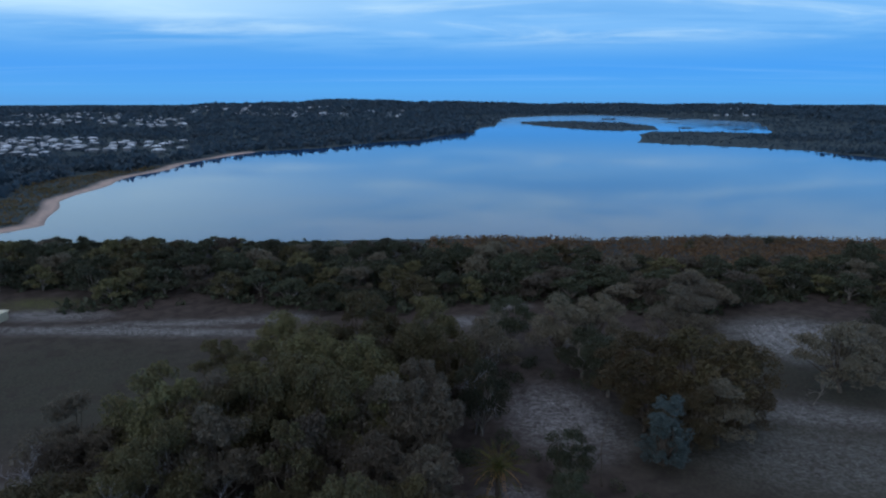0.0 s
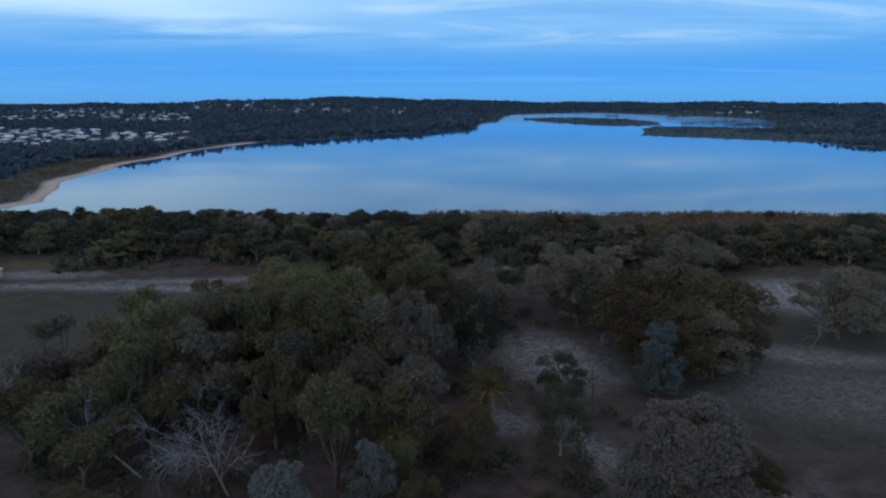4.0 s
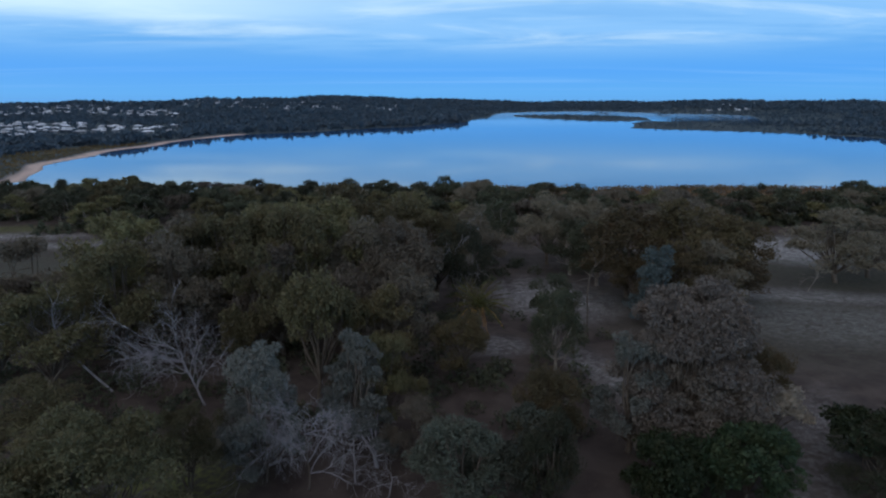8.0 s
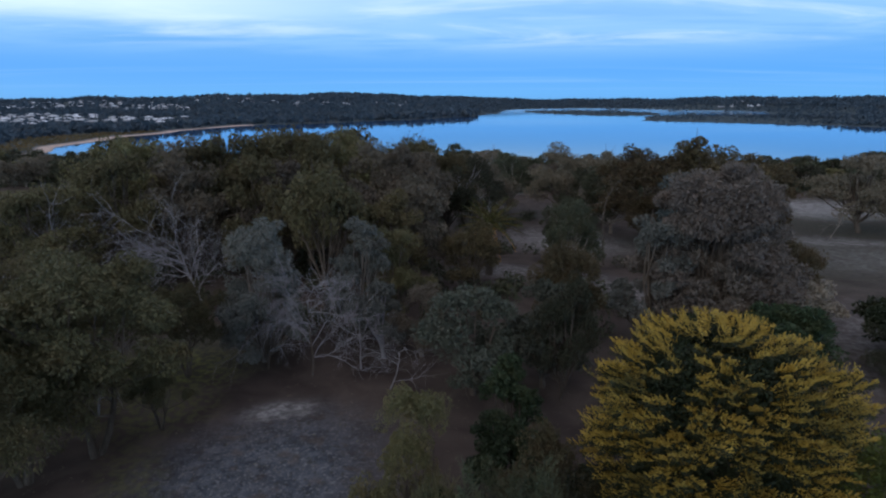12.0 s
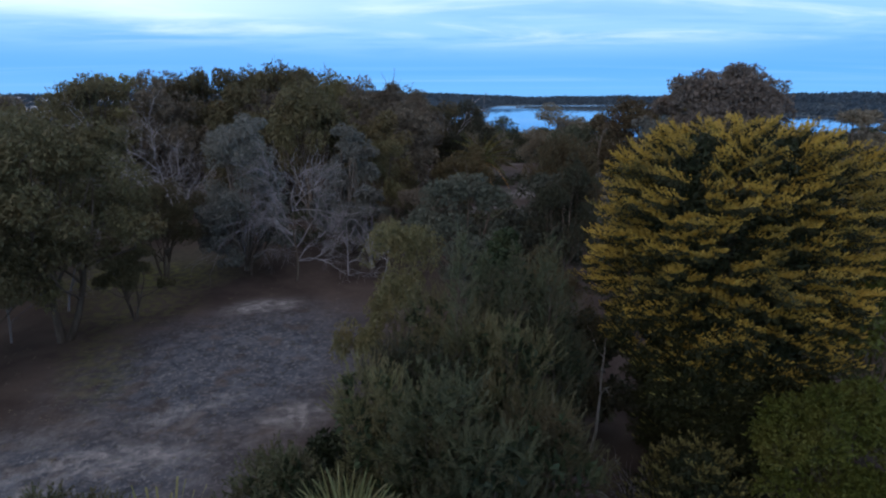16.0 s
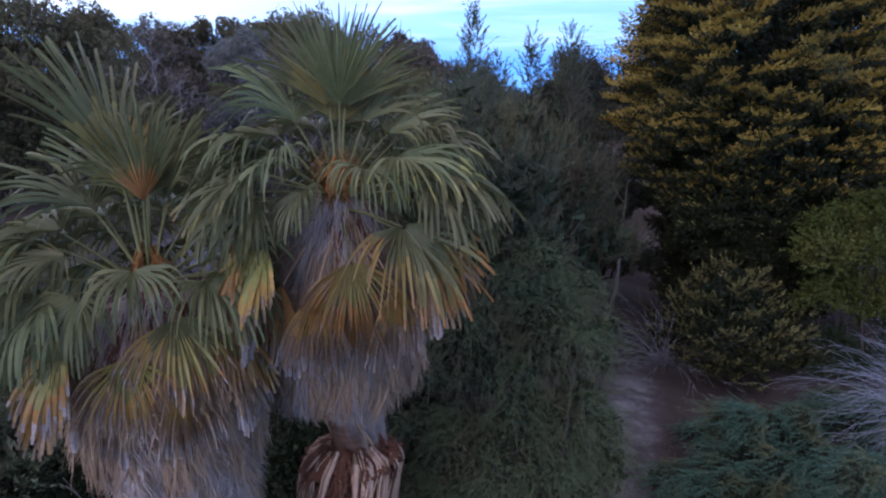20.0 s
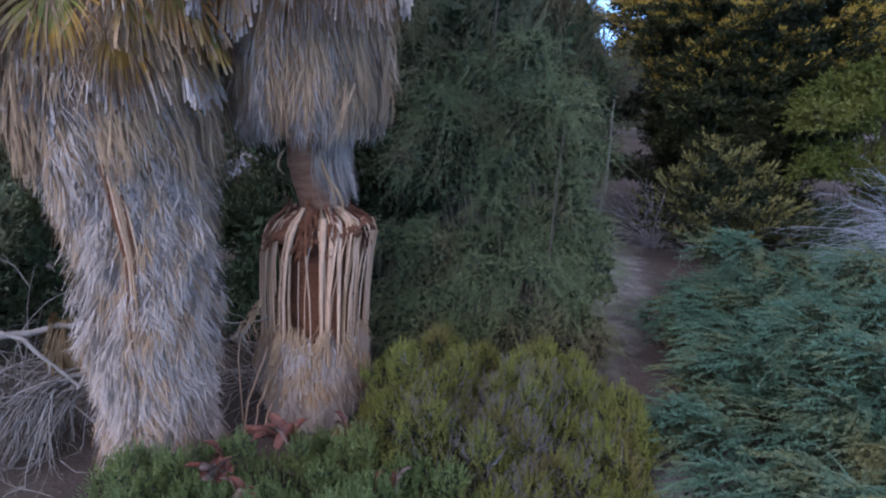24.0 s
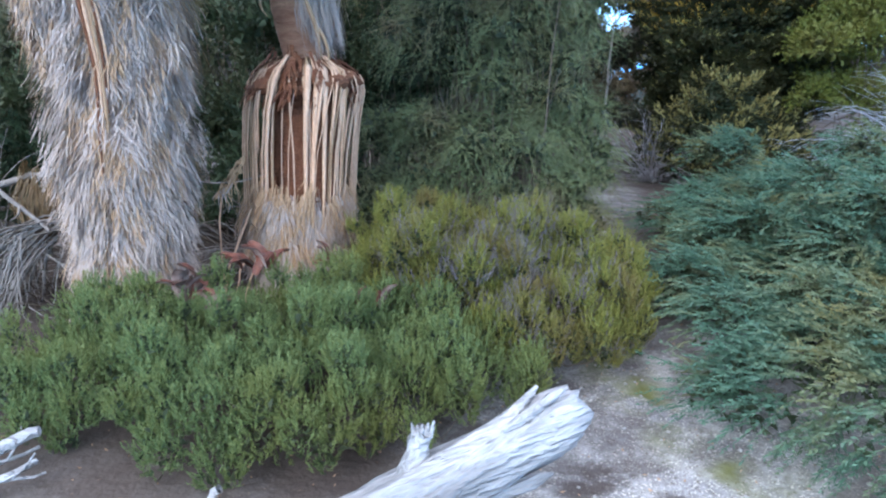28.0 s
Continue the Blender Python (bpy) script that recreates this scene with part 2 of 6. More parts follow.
M["date_palm"] = leaf_mat("date_palm_leaflets", (0.060, 0.070, 0.022), (0.110, 0.110, 0.030), (0.170, 0.100, 0.030))
M["thatch"] = bark_mat("dry_palm_thatch", (0.52, 0.405, 0.338), (0.315, 0.274, 0.27), 3.0, (1, 1, 0.5), 0.3, island=0.8, fine=40)
M["thatch_tan"] = bark_mat("dry_palm_stalks", (0.46, 0.30, 0.18), (0.28, 0.185, 0.12), 2.5, (1, 1, 0.2), 0.3, island=0.8, fine=40)
M["strap"] = bark_mat("dry_leaf_stalk_straps", (0.70, 0.47, 0.33), (0.50, 0.31, 0.21), 5, (1, 1, 0.3), 0.3, island=0.6, fine=40)
M["thatch_red"] = bark_mat("torn_palm_fibre", (0.085, 0.030, 0.019), (0.215, 0.092, 0.048), 4, (1, 1, 1), 0.5, island=0.7)
M["palm_bark"] = bark_mat("palm_trunk_bark", (0.36, 0.20, 0.13), (0.25, 0.125, 0.08), 4, (0.5, 0.5, 3.0), 0.8)
M["bark"] = bark_mat("gum_bark", (0.17, 0.14, 0.115), (0.09, 0.07, 0.055))
M["bark_pale"] = bark_mat("pale_gum_bark", (0.36, 0.32, 0.28), (0.20, 0.17, 0.15))
M["bark_mid"] = bark_mat("grey_gum_bark", (0.25, 0.215, 0.185), (0.13, 0.11, 0.09))
M["deadwood"] = bark_mat("silver_dead_wood", (0.39, 0.37, 0.39), (0.235, 0.22, 0.235), 2.5)
M["driftwood"] = bark_mat("bleached_log_wood", (0.49, 0.49, 0.51), (0.23, 0.225, 0.235), 4.0, (0.14, 1, 1), 1.0, fine=30)
M["twig"] = bark_mat("dry_grey_twigs", (0.33, 0.30, 0.285), (0.12, 0.098, 0.085), 4, island=0.75)
M["silver_twig"] = bark_mat("silver_arching_stems", (0.48, 0.52, 0.60), (0.30, 0.33, 0.39), 4, island=0.7)
M["reed"] = leaf_mat("brown_reeds", (0.143, 0.094, 0.050), (0.209, 0.138, 0.066), (0.110, 0.094, 0.050), patch=0.05, vary=0.0)
# bluish haze of the distance is mixed into these leaf colours
M["far_leaf_hazed"] = leaf_mat("distant_bush_hazed", (0.047, 0.079, 0.114), (0.079, 0.113, 0.152), (0.072, 0.089, 0.108), patch=0.02, vary=0.0)
M["grass"] = leaf_mat("dry_grass", (0.160, 0.140, 0.100), (0.240, 0.210, 0.150), (0.120, 0.150, 0.060), patch=0.3, vary=0.0)


def plain_mat(name, c1, c2, scale=2.0, rough=0.8, metal=0.0):
    m, nt, bs, N, Lk = smat(name)
    obi = N("ShaderNodeObjectInfo")
    col = rgb_mix(nt, noise_at(nt, scale, 4), c1, c2)
    hsv = N("ShaderNodeHueSaturation")
    v = N("ShaderNodeMapRange")
    v.inputs["To Min"].default_value, v.inputs["To Max"].default_value = 0.55, 1.25
    Lk(obi.outputs["Random"], v.inputs["Value"]); Lk(v.outputs[0], hsv.inputs["Value"]); Lk(col, hsv.inputs["Color"])
    Lk(hsv.outputs[0], bs.inputs["Base Color"])
    bs.inputs["Roughness"].default_value, bs.inputs["Metallic"].default_value = rough, metal
    return m


M["roof"] = plain_mat("pale_roof", (0.74, 0.78, 0.85), (0.38, 0.40, 0.46), 0.3, 0.5)
M["render_wall"] = plain_mat("rendered_wall", (0.28, 0.30, 0.34), (0.20, 0.215, 0.24), 0.5)
M["glass_dark"] = plain_mat("window_pane", (0.04, 0.05, 0.06), (0.05, 0.06, 0.07), 1.0, 0.15)
M["cream"] = plain_mat("cream_painted_metal", (0.72, 0.68, 0.52), (0.62, 0.58, 0.45), 1.0, 0.5)
M["concrete"] = plain_mat("bare_concrete", (0.42, 0.40, 0.38), (0.30, 0.29, 0.28), 2.0)


def ground_material():
    m, nt, bs, N, Lk = smat("dry_ground")

    def attr(n):
        a = N("ShaderNodeAttribute")
        a.attribute_name = n
        return a.outputs["Fac"]

    def math(op, a, b, clamp=True):
        q = N("ShaderNodeMath"); q.operation = op; q.use_clamp = clamp
        for s, v in zip(q.inputs, (a, b)):
            if isinstance(v, (int, float)):
                s.default_value = v
            else:
                Lk(v, s)
        return q.outputs[0]
    big, mid, small, grit = noise_at(nt, 0.03, 4), noise_at(nt, 0.35, 5, dist=0.6), noise_at(nt, 2.2, 5), noise_at(nt, 16, 4, 0.3, 0.75)
    streak = noise_at(nt, 1.5, 6, 0.46, 0.58, stretch=(0.8, 1.0, 1), dist=0.8)
    litter = rgb_mix(nt, mid, (0.047, 0.036, 0.032), (0.084, 0.066, 0.057))
    grass = rgb_mix(nt, small, (0.046, 0.044, 0.034), (0.076, 0.070, 0.052))
    col = rgb_mix(nt, math("MULTIPLY", attr("grassy"), math("ADD", mid, 0.55)), litter, grass)
    green = rgb_mix(nt, small, (0.055, 0.066, 0.025), (0.12, 0.125, 0.045))
    sand = rgb_mix(nt, small, (0.225, 0.225, 0.245), (0.405, 0.40, 0.405))
    sand = rgb_mix(nt, grit, rgb_mix(nt, 1.0, sand, (0.55, 0.53, 0.50), "MULTIPLY"), sand)
    sand = rgb_mix(nt, noise_at(nt, 55, 3, 0.56, 0.68), sand, (0.60, 0.57, 0.53))
    sand = rgb_mix(nt, noise_at(nt, 38, 3, 0.60, 0.70), sand, (0.12, 0.105, 0.09))
    gravel = rgb_mix(nt, noise_at(nt, 1.1, 6, 0.38, 0.66, dist=0.8), (0.042, 0.052, 0.070), (0.110, 0.126, 0.156))
    gravel = rgb_mix(nt, grit, rgb_mix(nt, 1.0, gravel, (0.6, 0.6, 0.62), "MULTIPLY"), gravel)
    gravel = rgb_mix(nt, math("MULTIPLY", noise_at(nt, 5.0, 5, 0.54, 0.64, dist=0.5), 0.7), gravel, (0.185, 0.19, 0.205))
    gravel = rgb_mix(nt, math("MULTIPLY", noise_at(nt, 3.1, 5, 0.57, 0.66), 0.8), gravel, (0.035, 0.038, 0.036))
    col = rgb_mix(nt, math("MULTIPLY", attr("gravel"), math("ADD", noise_at(nt, 0.8, 5, 0.35, 0.5), 0.35)), col, gravel)
    ring = N("ShaderNodeVectorMath"); ring.operation = "DISTANCE"
    tcr = N("ShaderNodeTexCoord")
    Lk(tcr.outputs["Object"], ring.inputs[0]); ring.inputs[1].default_value = (92, 134, -2)
    tyre = math("MULTIPLY", math("POWER", math("ADD", math("MULTIPLY", math("SINE", math("MULTIPLY", ring.outputs["Value"], 2.1, False), 0, False), 0.5, False), 0.5), 6.0), attr("tyres"))
    sm = math("MULTIPLY", attr("sand"), math("ADD", math("ADD", math("MULTIPLY", streak, 0.5), math("ADD", math("MULTIPLY", mid, 0.25), math("MULTIPLY", small, 0.25))), 0.08))
    sm = math("ADD", sm, math("MULTIPLY", tyre, 0.45))
    col = rgb_mix(nt, sm, col, sand)
    col = rgb_mix(nt, math("MULTIPLY", attr("green"), math("SUBTRACT", math("MULTIPLY", small, 1.7, False), 0.25)), col, green)
    beach = rgb_mix(nt, mid, (0.62, 0.47, 0.40), (0.50, 0.38, 0.33))
    # remote ground carries a blue-grey haze tint in its colour
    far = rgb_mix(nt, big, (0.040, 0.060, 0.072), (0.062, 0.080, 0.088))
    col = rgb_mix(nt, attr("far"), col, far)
    col = rgb_mix(nt, attr("beach"), col, beach)
    Lk(col, bs.inputs["Base Color"])
    bs.inputs["Roughness"].default_value = 0.95
    bs.inputs["Specular IOR Level"].default_value = 0.15
    b = N("ShaderNodeBump")
    b.inputs["Strength"].default_value, b.inputs["Distance"].default_value = 0.45, 0.03
    Lk(math("ADD", small, math("MULTIPLY", grit, 0.6), False), b.inputs["Height"])
    Lk(b.outputs[0], bs.inputs["Normal"])
    return m


def water_material():
    m, nt, bs, N, Lk = smat("lake_water")
    Lk(rgb_mix(nt, noise_at(nt, 0.01, 3), (0.010, 0.06, 0.19), (0.014, 0.075, 0.22)), bs.inputs["Base Color"])
    # the remote arm is ruffled by wind, the near lake is calm
    tcw, sp, mw = N("ShaderNodeTexCoord"), N("ShaderNodeSeparateXYZ"), N("ShaderNodeMapRange")
    Lk(tcw.outputs["Object"], sp.inputs[0]); Lk(sp.outputs["Y"], mw.inputs["Value"])
    mw.inputs["From Min"].default_value, mw.inputs["From Max"].default_value = 1150, 1600
    mw.inputs["To Min"].default_value, mw.inputs["To Max"].default_value = 0.04, 0.14
    Lk(mw.outputs[0], bs.inputs["Roughness"])
    bs.inputs["IOR"].default_value = 1.333
    bs.inputs["Specular Tint"].default_value = (0.72, 0.93, 1.0, 1)
    b = N("ShaderNodeBump")
    b.inputs["Strength"].default_value, b.inputs["Distance"].default_value = 0.012, 0.3
    Lk(noise_at(nt, 0.12, 4, 0.2, 0.8, stretch=(0.6, 1.6, 1)), b.inputs["Height"])
    Lk(b.outputs[0], bs.inputs["Normal"])
    return m


M["ground"], M["water"] = ground_material(), water_material()

# ---- mesh helpers ----
rng = np.random.default_rng(7)


def mesh_np(name, V, Q, mats, slots=None, smooth=False):
    """A mesh from arrays: V (n, 3), Q (m, 3 or 4)."""
    V, Q = np.asarray(V, np.float32), np.asarray(Q, np.int32)
    me = bpy.data.meshes.new(name)
    k = Q.shape[1]
    me.vertices.add(len(V)); me.vertices.foreach_set("co", V.ravel())
    me.loops.add(Q.size); me.loops.foreach_set("vertex_index", Q.ravel())
    me.polygons.add(len(Q)); me.polygons.foreach_set("loop_start", np.arange(0, Q.size, k, dtype=np.int32))
    if slots is not None:
        me.polygons.foreach_set("material_index", np.asarray(slots, np.int32))
    if smooth:
        me.polygons.foreach_set("use_smooth", np.ones(len(Q), bool))
    me.update(calc_edges=True)
    for mt in (mats if isinstance(mats, (list, tuple)) else [mats]):
        me.materials.append(mt)
    return me


def part(name, me, parent, label=""):
    ob = new(name, me)
    ob.parent = parent
    if label:
        tagged(ob, label)
    return ob


def thing(name, label, category, group="", at=(0, 0, 0), rz=0.0, scale=(1, 1, 1)):
    ob = tagged(new(name), label, category, group)
    ob.matrix_basis = pose(*at, 0, 0, rz) @ Matrix.Diagonal((*scale, 1))
    ob.empty_display_size = 0.3
    return ob


def unit(a):
    return a / np.maximum(np.linalg.norm(a, axis=-1, keepdims=True), 1e-9)


def rand_dirs(n, g=None):
    return unit((g or rng).normal(size=(n, 3)))


def leaf_quads(C, D, L, W, g=None, fold=0.12, up=None):
    """Pointed leaves at centres C, along D; L, W lengths and widths. Returns V, Q."""
    g = g or rng
    n = len(C)
    L, W = np.broadcast_to(L, n)[:, None], np.broadcast_to(W, n)[:, None]
    ref = rand_dirs(n, g) if up is None else up + 0.25 * rand_dirs(n, g)
    S = unit(np.cross(D, ref))
    Nn = unit(np.cross(S, D))
    V = np.empty((n, 3, 3))
    V[:, 0] = C - D * L / 2 - S * W * 0.5 + Nn * W * fold
    V[:, 1] = C - D * L * 0.12 + S * W * 0.55
    V[:, 2] = C + D * L / 2
    return V.reshape(-1, 3), np.arange(n * 3).reshape(n, 3)


def sprays(O, D, N, length, K, leaf, width, angle=0.7, curve=0.25, g=None, flat=True):
    """Feathery sprays from O along D, flat across N: K pairs of leaflets each. Returns centres, directions, lengths, widths, place along."""
    g = g or rng
    n = len(O)
    length = np.broadcast_to(length, n)
    S = unit(np.cross(D, N))
    Nn = unit(np.cross(S, D))
    Cs, Ds, Ls, Ws, Ts = [], [], [], [], []
    for k in range(K):
        t = (k + 0.5) / K
        base = O + D * (length * t)[:, None] + Nn * (length * curve * t * t)[:, None]
        d0 = unit(D + Nn * 2 * curve * t)
        for s in (-1, 1):
            side = S * s
            if not flat:
                a = g.uniform(0, 2 * math.pi, n)[:, None]
                side = S * np.cos(a) + Nn * np.sin(a)
            a = angle * (1 - 0.45 * t)
            d = unit(d0 * math.cos(a) + side * math.sin(a) + 0.18 * g.normal(size=(n, 3)))
            ll = leaf * (1.05 - 0.5 * t) * g.uniform(0.75, 1.25, n)
            Cs.append(base + d * (ll / 2)[:, None]); Ds.append(d); Ls.append(ll); Ws.append(np.full(n, width)); Ts.append(np.full(n, t))
    return np.concatenate(Cs), np.concatenate(Ds), np.concatenate(Ls), np.concatenate(Ws), np.concatenate(Ts)


def tube(path, radii, sides=6):
    """A tapered tube along a path. Returns V, Q."""
    P = np.asarray(path, float)
    n = len(P)
    T = unit(np.gradient(P, axis=0))
    ref = np.array([0.31, 0.87, 0.38])
    A = unit(np.cross(T, ref)); B = np.cross(T, A)
    a = np.linspace(0, 2 * math.pi, sides, endpoint=False)
    R = np.asarray(radii, float).reshape(-1, 1, 1)
    V = P[:, None] + R * (A[:, None] * np.cos(a)[None, :, None] + B[:, None] * np.sin(a)[None, :, None])
    Q = [(i * sides + j, i * sides + (j + 1) % sides, (i + 1) * sides + (j + 1) % sides, (i + 1) * sides + j) for i in range(n - 1) for j in range(sides)]
    return V.reshape(-1, 3), np.array(Q)


def merge(chunks):
    Vs, Qs, off = [], [], 0
    for V, Q in chunks:
        Vs.append(V); Qs.append(Q + off); off += len(V)
    return np.concatenate(Vs), np.concatenate(Qs)


def wander(g, a, d, length, n, bend=0.25, lift=0.0):
    """A crooked path of n points from a along d."""
    P, d = [np.asarray(a, float)], unit(np.asarray(d, float))
    for _ in range(n - 1):
        d = unit(d + bend * g.normal(size=3) + np.array([0, 0, lift]))
        P.append(P[-1] + d * length / (n - 1))
    return np.array(P)

# ---- the ground ----
WATER = -4.0
LAKE = [(-200, 232), (-150, 236), (-100, 240), (-40, 246), (20, 252), (60, 246), (110, 250), (160, 246), (230, 240), (340, 236), (600, 320), (600, 500),
        (418, 575), (412, 628), (397, 705), (330, 765), (256, 829), (300, 960), (364, 1125), (456, 1106), (541, 1050), (616, 1196), (789, 1610), (743, 1853), (640, 2090), (535, 2346), (330, 2160),
        (196, 1960), (150, 1690), (134, 1497), (91, 1312), (51, 1125), (-20, 925), (-92, 812), (-129, 762), (-183, 700), (-217, 620), (-227, 581),
        (-229, 522), (-232, 470), (-218, 377), (-211, 343), (-179, 276)]
ISLAND = [(179, 1518), (207, 1349), (268, 1195), (320, 1150), (400, 1180), (452, 1353), (434, 1540), (319, 1640), (208, 1610)]


def poly_dist(poly, X, Y):
    """Distance to a closed line, minus inside."""
    P = np.array(poly, float)
    d2, inside = np.full(X.shape, 1e18), np.zeros(X.shape, bool)
    for (x0, y0), (x1, y1) in zip(P, np.roll(P, -1, 0)):
        ex, ey = x1 - x0, y1 - y0
        t = np.clip(((X - x0) * ex + (Y - y0) * ey) / (ex * ex + ey * ey), 0, 1)
        d2 = np.minimum(d2, (X - x0 - t * ex) ** 2 + (Y - y0 - t * ey) ** 2)
        c = (y0 > Y) != (y1 > Y)
        inside ^= c & (X < (x1 - x0) * (Y - y0) / (y1 - y0 + 1e-12) + x0)
    d = np.sqrt(d2)
    return np.where(inside, -d, d)


def lake_dist(X, Y):
    """Metres of dry land to the water's edge; below nought in the water."""
    wob = 6 * np.sin(X * 0.031 + Y * 0.017) + 4 * np.sin(X * 0.083 - Y * 0.06)
    d = poly_dist(LAKE, X, Y) + wob * np.clip((Y - 200) / 400, 0.1, 1)
    for isl in [ISLAND]:
        d = np.maximum(d, -poly_dist(isl, X, Y) + wob * 0.6)
    for x, y, rx, ry in ((470, 1800, 30, 34), (649, 1797, 44, 30), (484, 1260, 22, 20), (625, 1419, 48, 22), (556, 1190, 30, 16), (560, 1560, 30, 22)):
        d = np.maximum(d, 14 * (1 - np.hypot((X - x) / rx, (Y - y) / ry)))
    return d


def terrain(X, Y):
    X, Y = np.asarray(X, float), np.asarray(Y, float)
    near = np.interp(Y, [-50, 4, 15, 35, 45, 60, 80, 100, 150, 240, 300], [0, 0, 0.33, 1.2, 1.75, 1.8, 0.8, -1.2, -2.2, -3.5, -3.4])
    near = near + 0.05 * np.sin(X * 0.9 + Y * 0.6) + 0.07 * np.sin(X * 0.31 - Y * 0.43) + 0.25 * np.sin(X * 0.06 + 1.0) * np.clip(Y / 60, 0, 1)
    sd = lake_dist(X, Y)
    R = np.hypot(X, Y)
    ang = X / np.maximum(Y, 1)
    crest = np.interp(ang, [-0.8, -0.58, -0.43, -0.3, -0.14, -0.05, 0.1, 0.2, 0.3, 0.45, 0.7], [20, 20, 25, 33, 43, 39, 27, 24, 24, 28, 24]) + 2.5 * np.sin(ang * 31) + 1.5 * np.sin(ang * 67 + 1)
    full = np.interp(ang, [-0.8, -0.45, -0.3, -0.14, -0.05, 0.1, 0.25, 0.45, 0.7], [1750, 1755, 2000, 2440, 2600, 3300, 3300, 2300, 1750])
    start = np.interp(ang, [-0.05, 0.1, 0.3, 0.5], [0.42, 0.72, 0.74, 0.55])
    far = -3.4 + np.clip(sd, 0, 300) * 0.012 + np.clip((R / full - start) / (1 - start), 0, 1) ** 1.5 * crest * (1 - 0.5 * np.clip((R - full) / 1200, 0, 1))
    k = np.clip((Y - 260) / 200, 0, 1)
    land = near * (1 - k) + far * k
    return np.where(Y > 150, np.minimum(land, WATER + sd * 0.09), land)


def ground_z(x, y):
    return float(terrain(np.array([x]), np.array([y]))[0])


def soft_spot(X, Y, x, y, rx, ry, rz=0.0, k=1.0):
    c, s = math.cos(radians(rz)), math.sin(radians(rz))
    u, v = ((X - x) * c + (Y - y) * s) / rx, (-(X - x) * s + (Y - y) * c) / ry
    return k * np.clip(1.6 - 1.3 * np.hypot(u, v), 0, 1)


SAND_NEAR = [(-8.8, 36.2, 2.6, 1.3, 10, 1.0), (-9, 29, 7, 8, -20, 0.18), (-11, 21, 8, 4, 10, 0.3), (-10.5, 20.6, 4.0, 1.3, 15, 0.9), (-8.5, 24.5, 3.0, 1.0, 35, 0.7), (-4.2, 23.7, 1.6, 1.3, 0, 0.9), (-13, 18, 2.5, 0.8, 25, 0.9), (6.1, 13.4, 0.8, 4.2, -18, 0.9), (8.9, 16.9, 2.4, 0.7, 0, 0.6), (4.6, 4.2, 2.4, 3.2, 30, 1.7), (1.5, 1, 7, 3.2, 0, 0.38), (33, 45, 3.0, 16, -35, 0.4)]
SAND_FAR = [(21, 59, 3, 14, 20, 0.7), (20, 95, 10, 15, 5, 1.1), (9, 70, 5, 4, 0, 0.7), (6, 145, 8, 5, 0), (18, 158, 6, 3, 0), (40, 132, 14, 5, 0), (82, 134, 16, 15, -10, 1.4), (62, 98, 22, 6, -15, 0.75), (56, 82, 18, 12, 0, 0.45), (-75, 139, 55, 3.2, 0), (-60, 146, 30, 2.5, 8), (-40, 150, 8, 5, 0), (-100, 150, 16, 5, 0), (-48, 76, 12, 5, 20)]
SANDY = SAND_NEAR + SAND_FAR
GRASSY = [(-75, 108, 48, 30, 0), (52, 84, 28, 22, 0), (80, 120, 30, 30, 0), (-18, 46, 8, 6, 0)]
GREEN = [(-19, 42, 6, 4, 0), (-17, 37, 4, 4, 0, 0.6), (-15, 29, 1.8, 5, 25, 0.45), (-108, 160, 14, 6, 0), (4.0, 5.2, 0.22, 1.1, 8, 1.1), (4.25, 4.1, 0.16, 0.7, 20, 1.0), (4.7, 3.5, 0.6, 0.14, -35, 0.9)]


def build_ground():
    ys = [-45.0]
    while ys[-1] < 4750:
        y = ys[-1]
        ys.append(y + max(0.3, abs(y) * 0.016))
    ys = np.array(ys)
    u = np.linspace(-1, 1, 241)
    u = np.sign(u) * (0.35 * np.abs(u) + 0.65 * np.abs(u) ** 2.2)
    X = u[None, :] * (70 + np.maximum(ys, 0) * 1.0)[:, None]
    Y = np.repeat(ys[:, None], len(u), 1)
    Z = terrain(X, Y)
    r, c = Y.shape
    i = np.arange(r * c).reshape(r, c)
    Q = np.stack([i[:-1, :-1], i[:-1, 1:], i[1:, 1:], i[1:, :-1]], -1).reshape(-1, 4)
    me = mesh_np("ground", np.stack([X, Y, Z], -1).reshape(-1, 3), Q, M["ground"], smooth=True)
    sd = lake_dist(X, Y)
    fields = {"gravel": [(-8.0, 28.5, 7.0, 8.5, -20, 1.0), (-12, 19, 8, 4.5, 10, 1.0)], "sand": SANDY, "grassy": GRASSY, "green": GREEN}
    for name, spots in fields.items():
        f = np.zeros(X.shape)
        for s in spots:
            f = np.maximum(f, soft_spot(X, Y, *s))
        me.attributes.new(name, "FLOAT", "POINT").data.foreach_set("value", f.ravel().astype(np.float32))
    ty = soft_spot(X, Y, 86, 134, 14, 12)
    me.attributes.new("tyres", "FLOAT", "POINT").data.foreach_set("value", ty.ravel().astype(np.float32))
    beach = np.clip(1.5 - np.abs(sd - 3.2) / 3.6, 0, 1) * (X < -150) * (Y > 230) * (Y < 680)
    me.attributes.new("beach", "FLOAT", "POINT").data.foreach_set("value", beach.ravel().astype(np.float32))
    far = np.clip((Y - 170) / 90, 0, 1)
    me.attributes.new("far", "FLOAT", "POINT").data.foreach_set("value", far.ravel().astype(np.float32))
    tagged(new("ground", me), "dry sandy ground with leaf litter, grass and pale tracks", "ground", kind="structure")


build_ground()
wm = mesh_np("water", [(-900, 150, WATER), (1600, 150, WATER), (1600, 2600, WATER), (-900, 2600, WATER)], [(0, 1, 2, 3)], M["water"])
tagged(new("water", wm), "calm blue lake mirroring the clouded sky", "lake", kind="structure")

# ---- trees ----


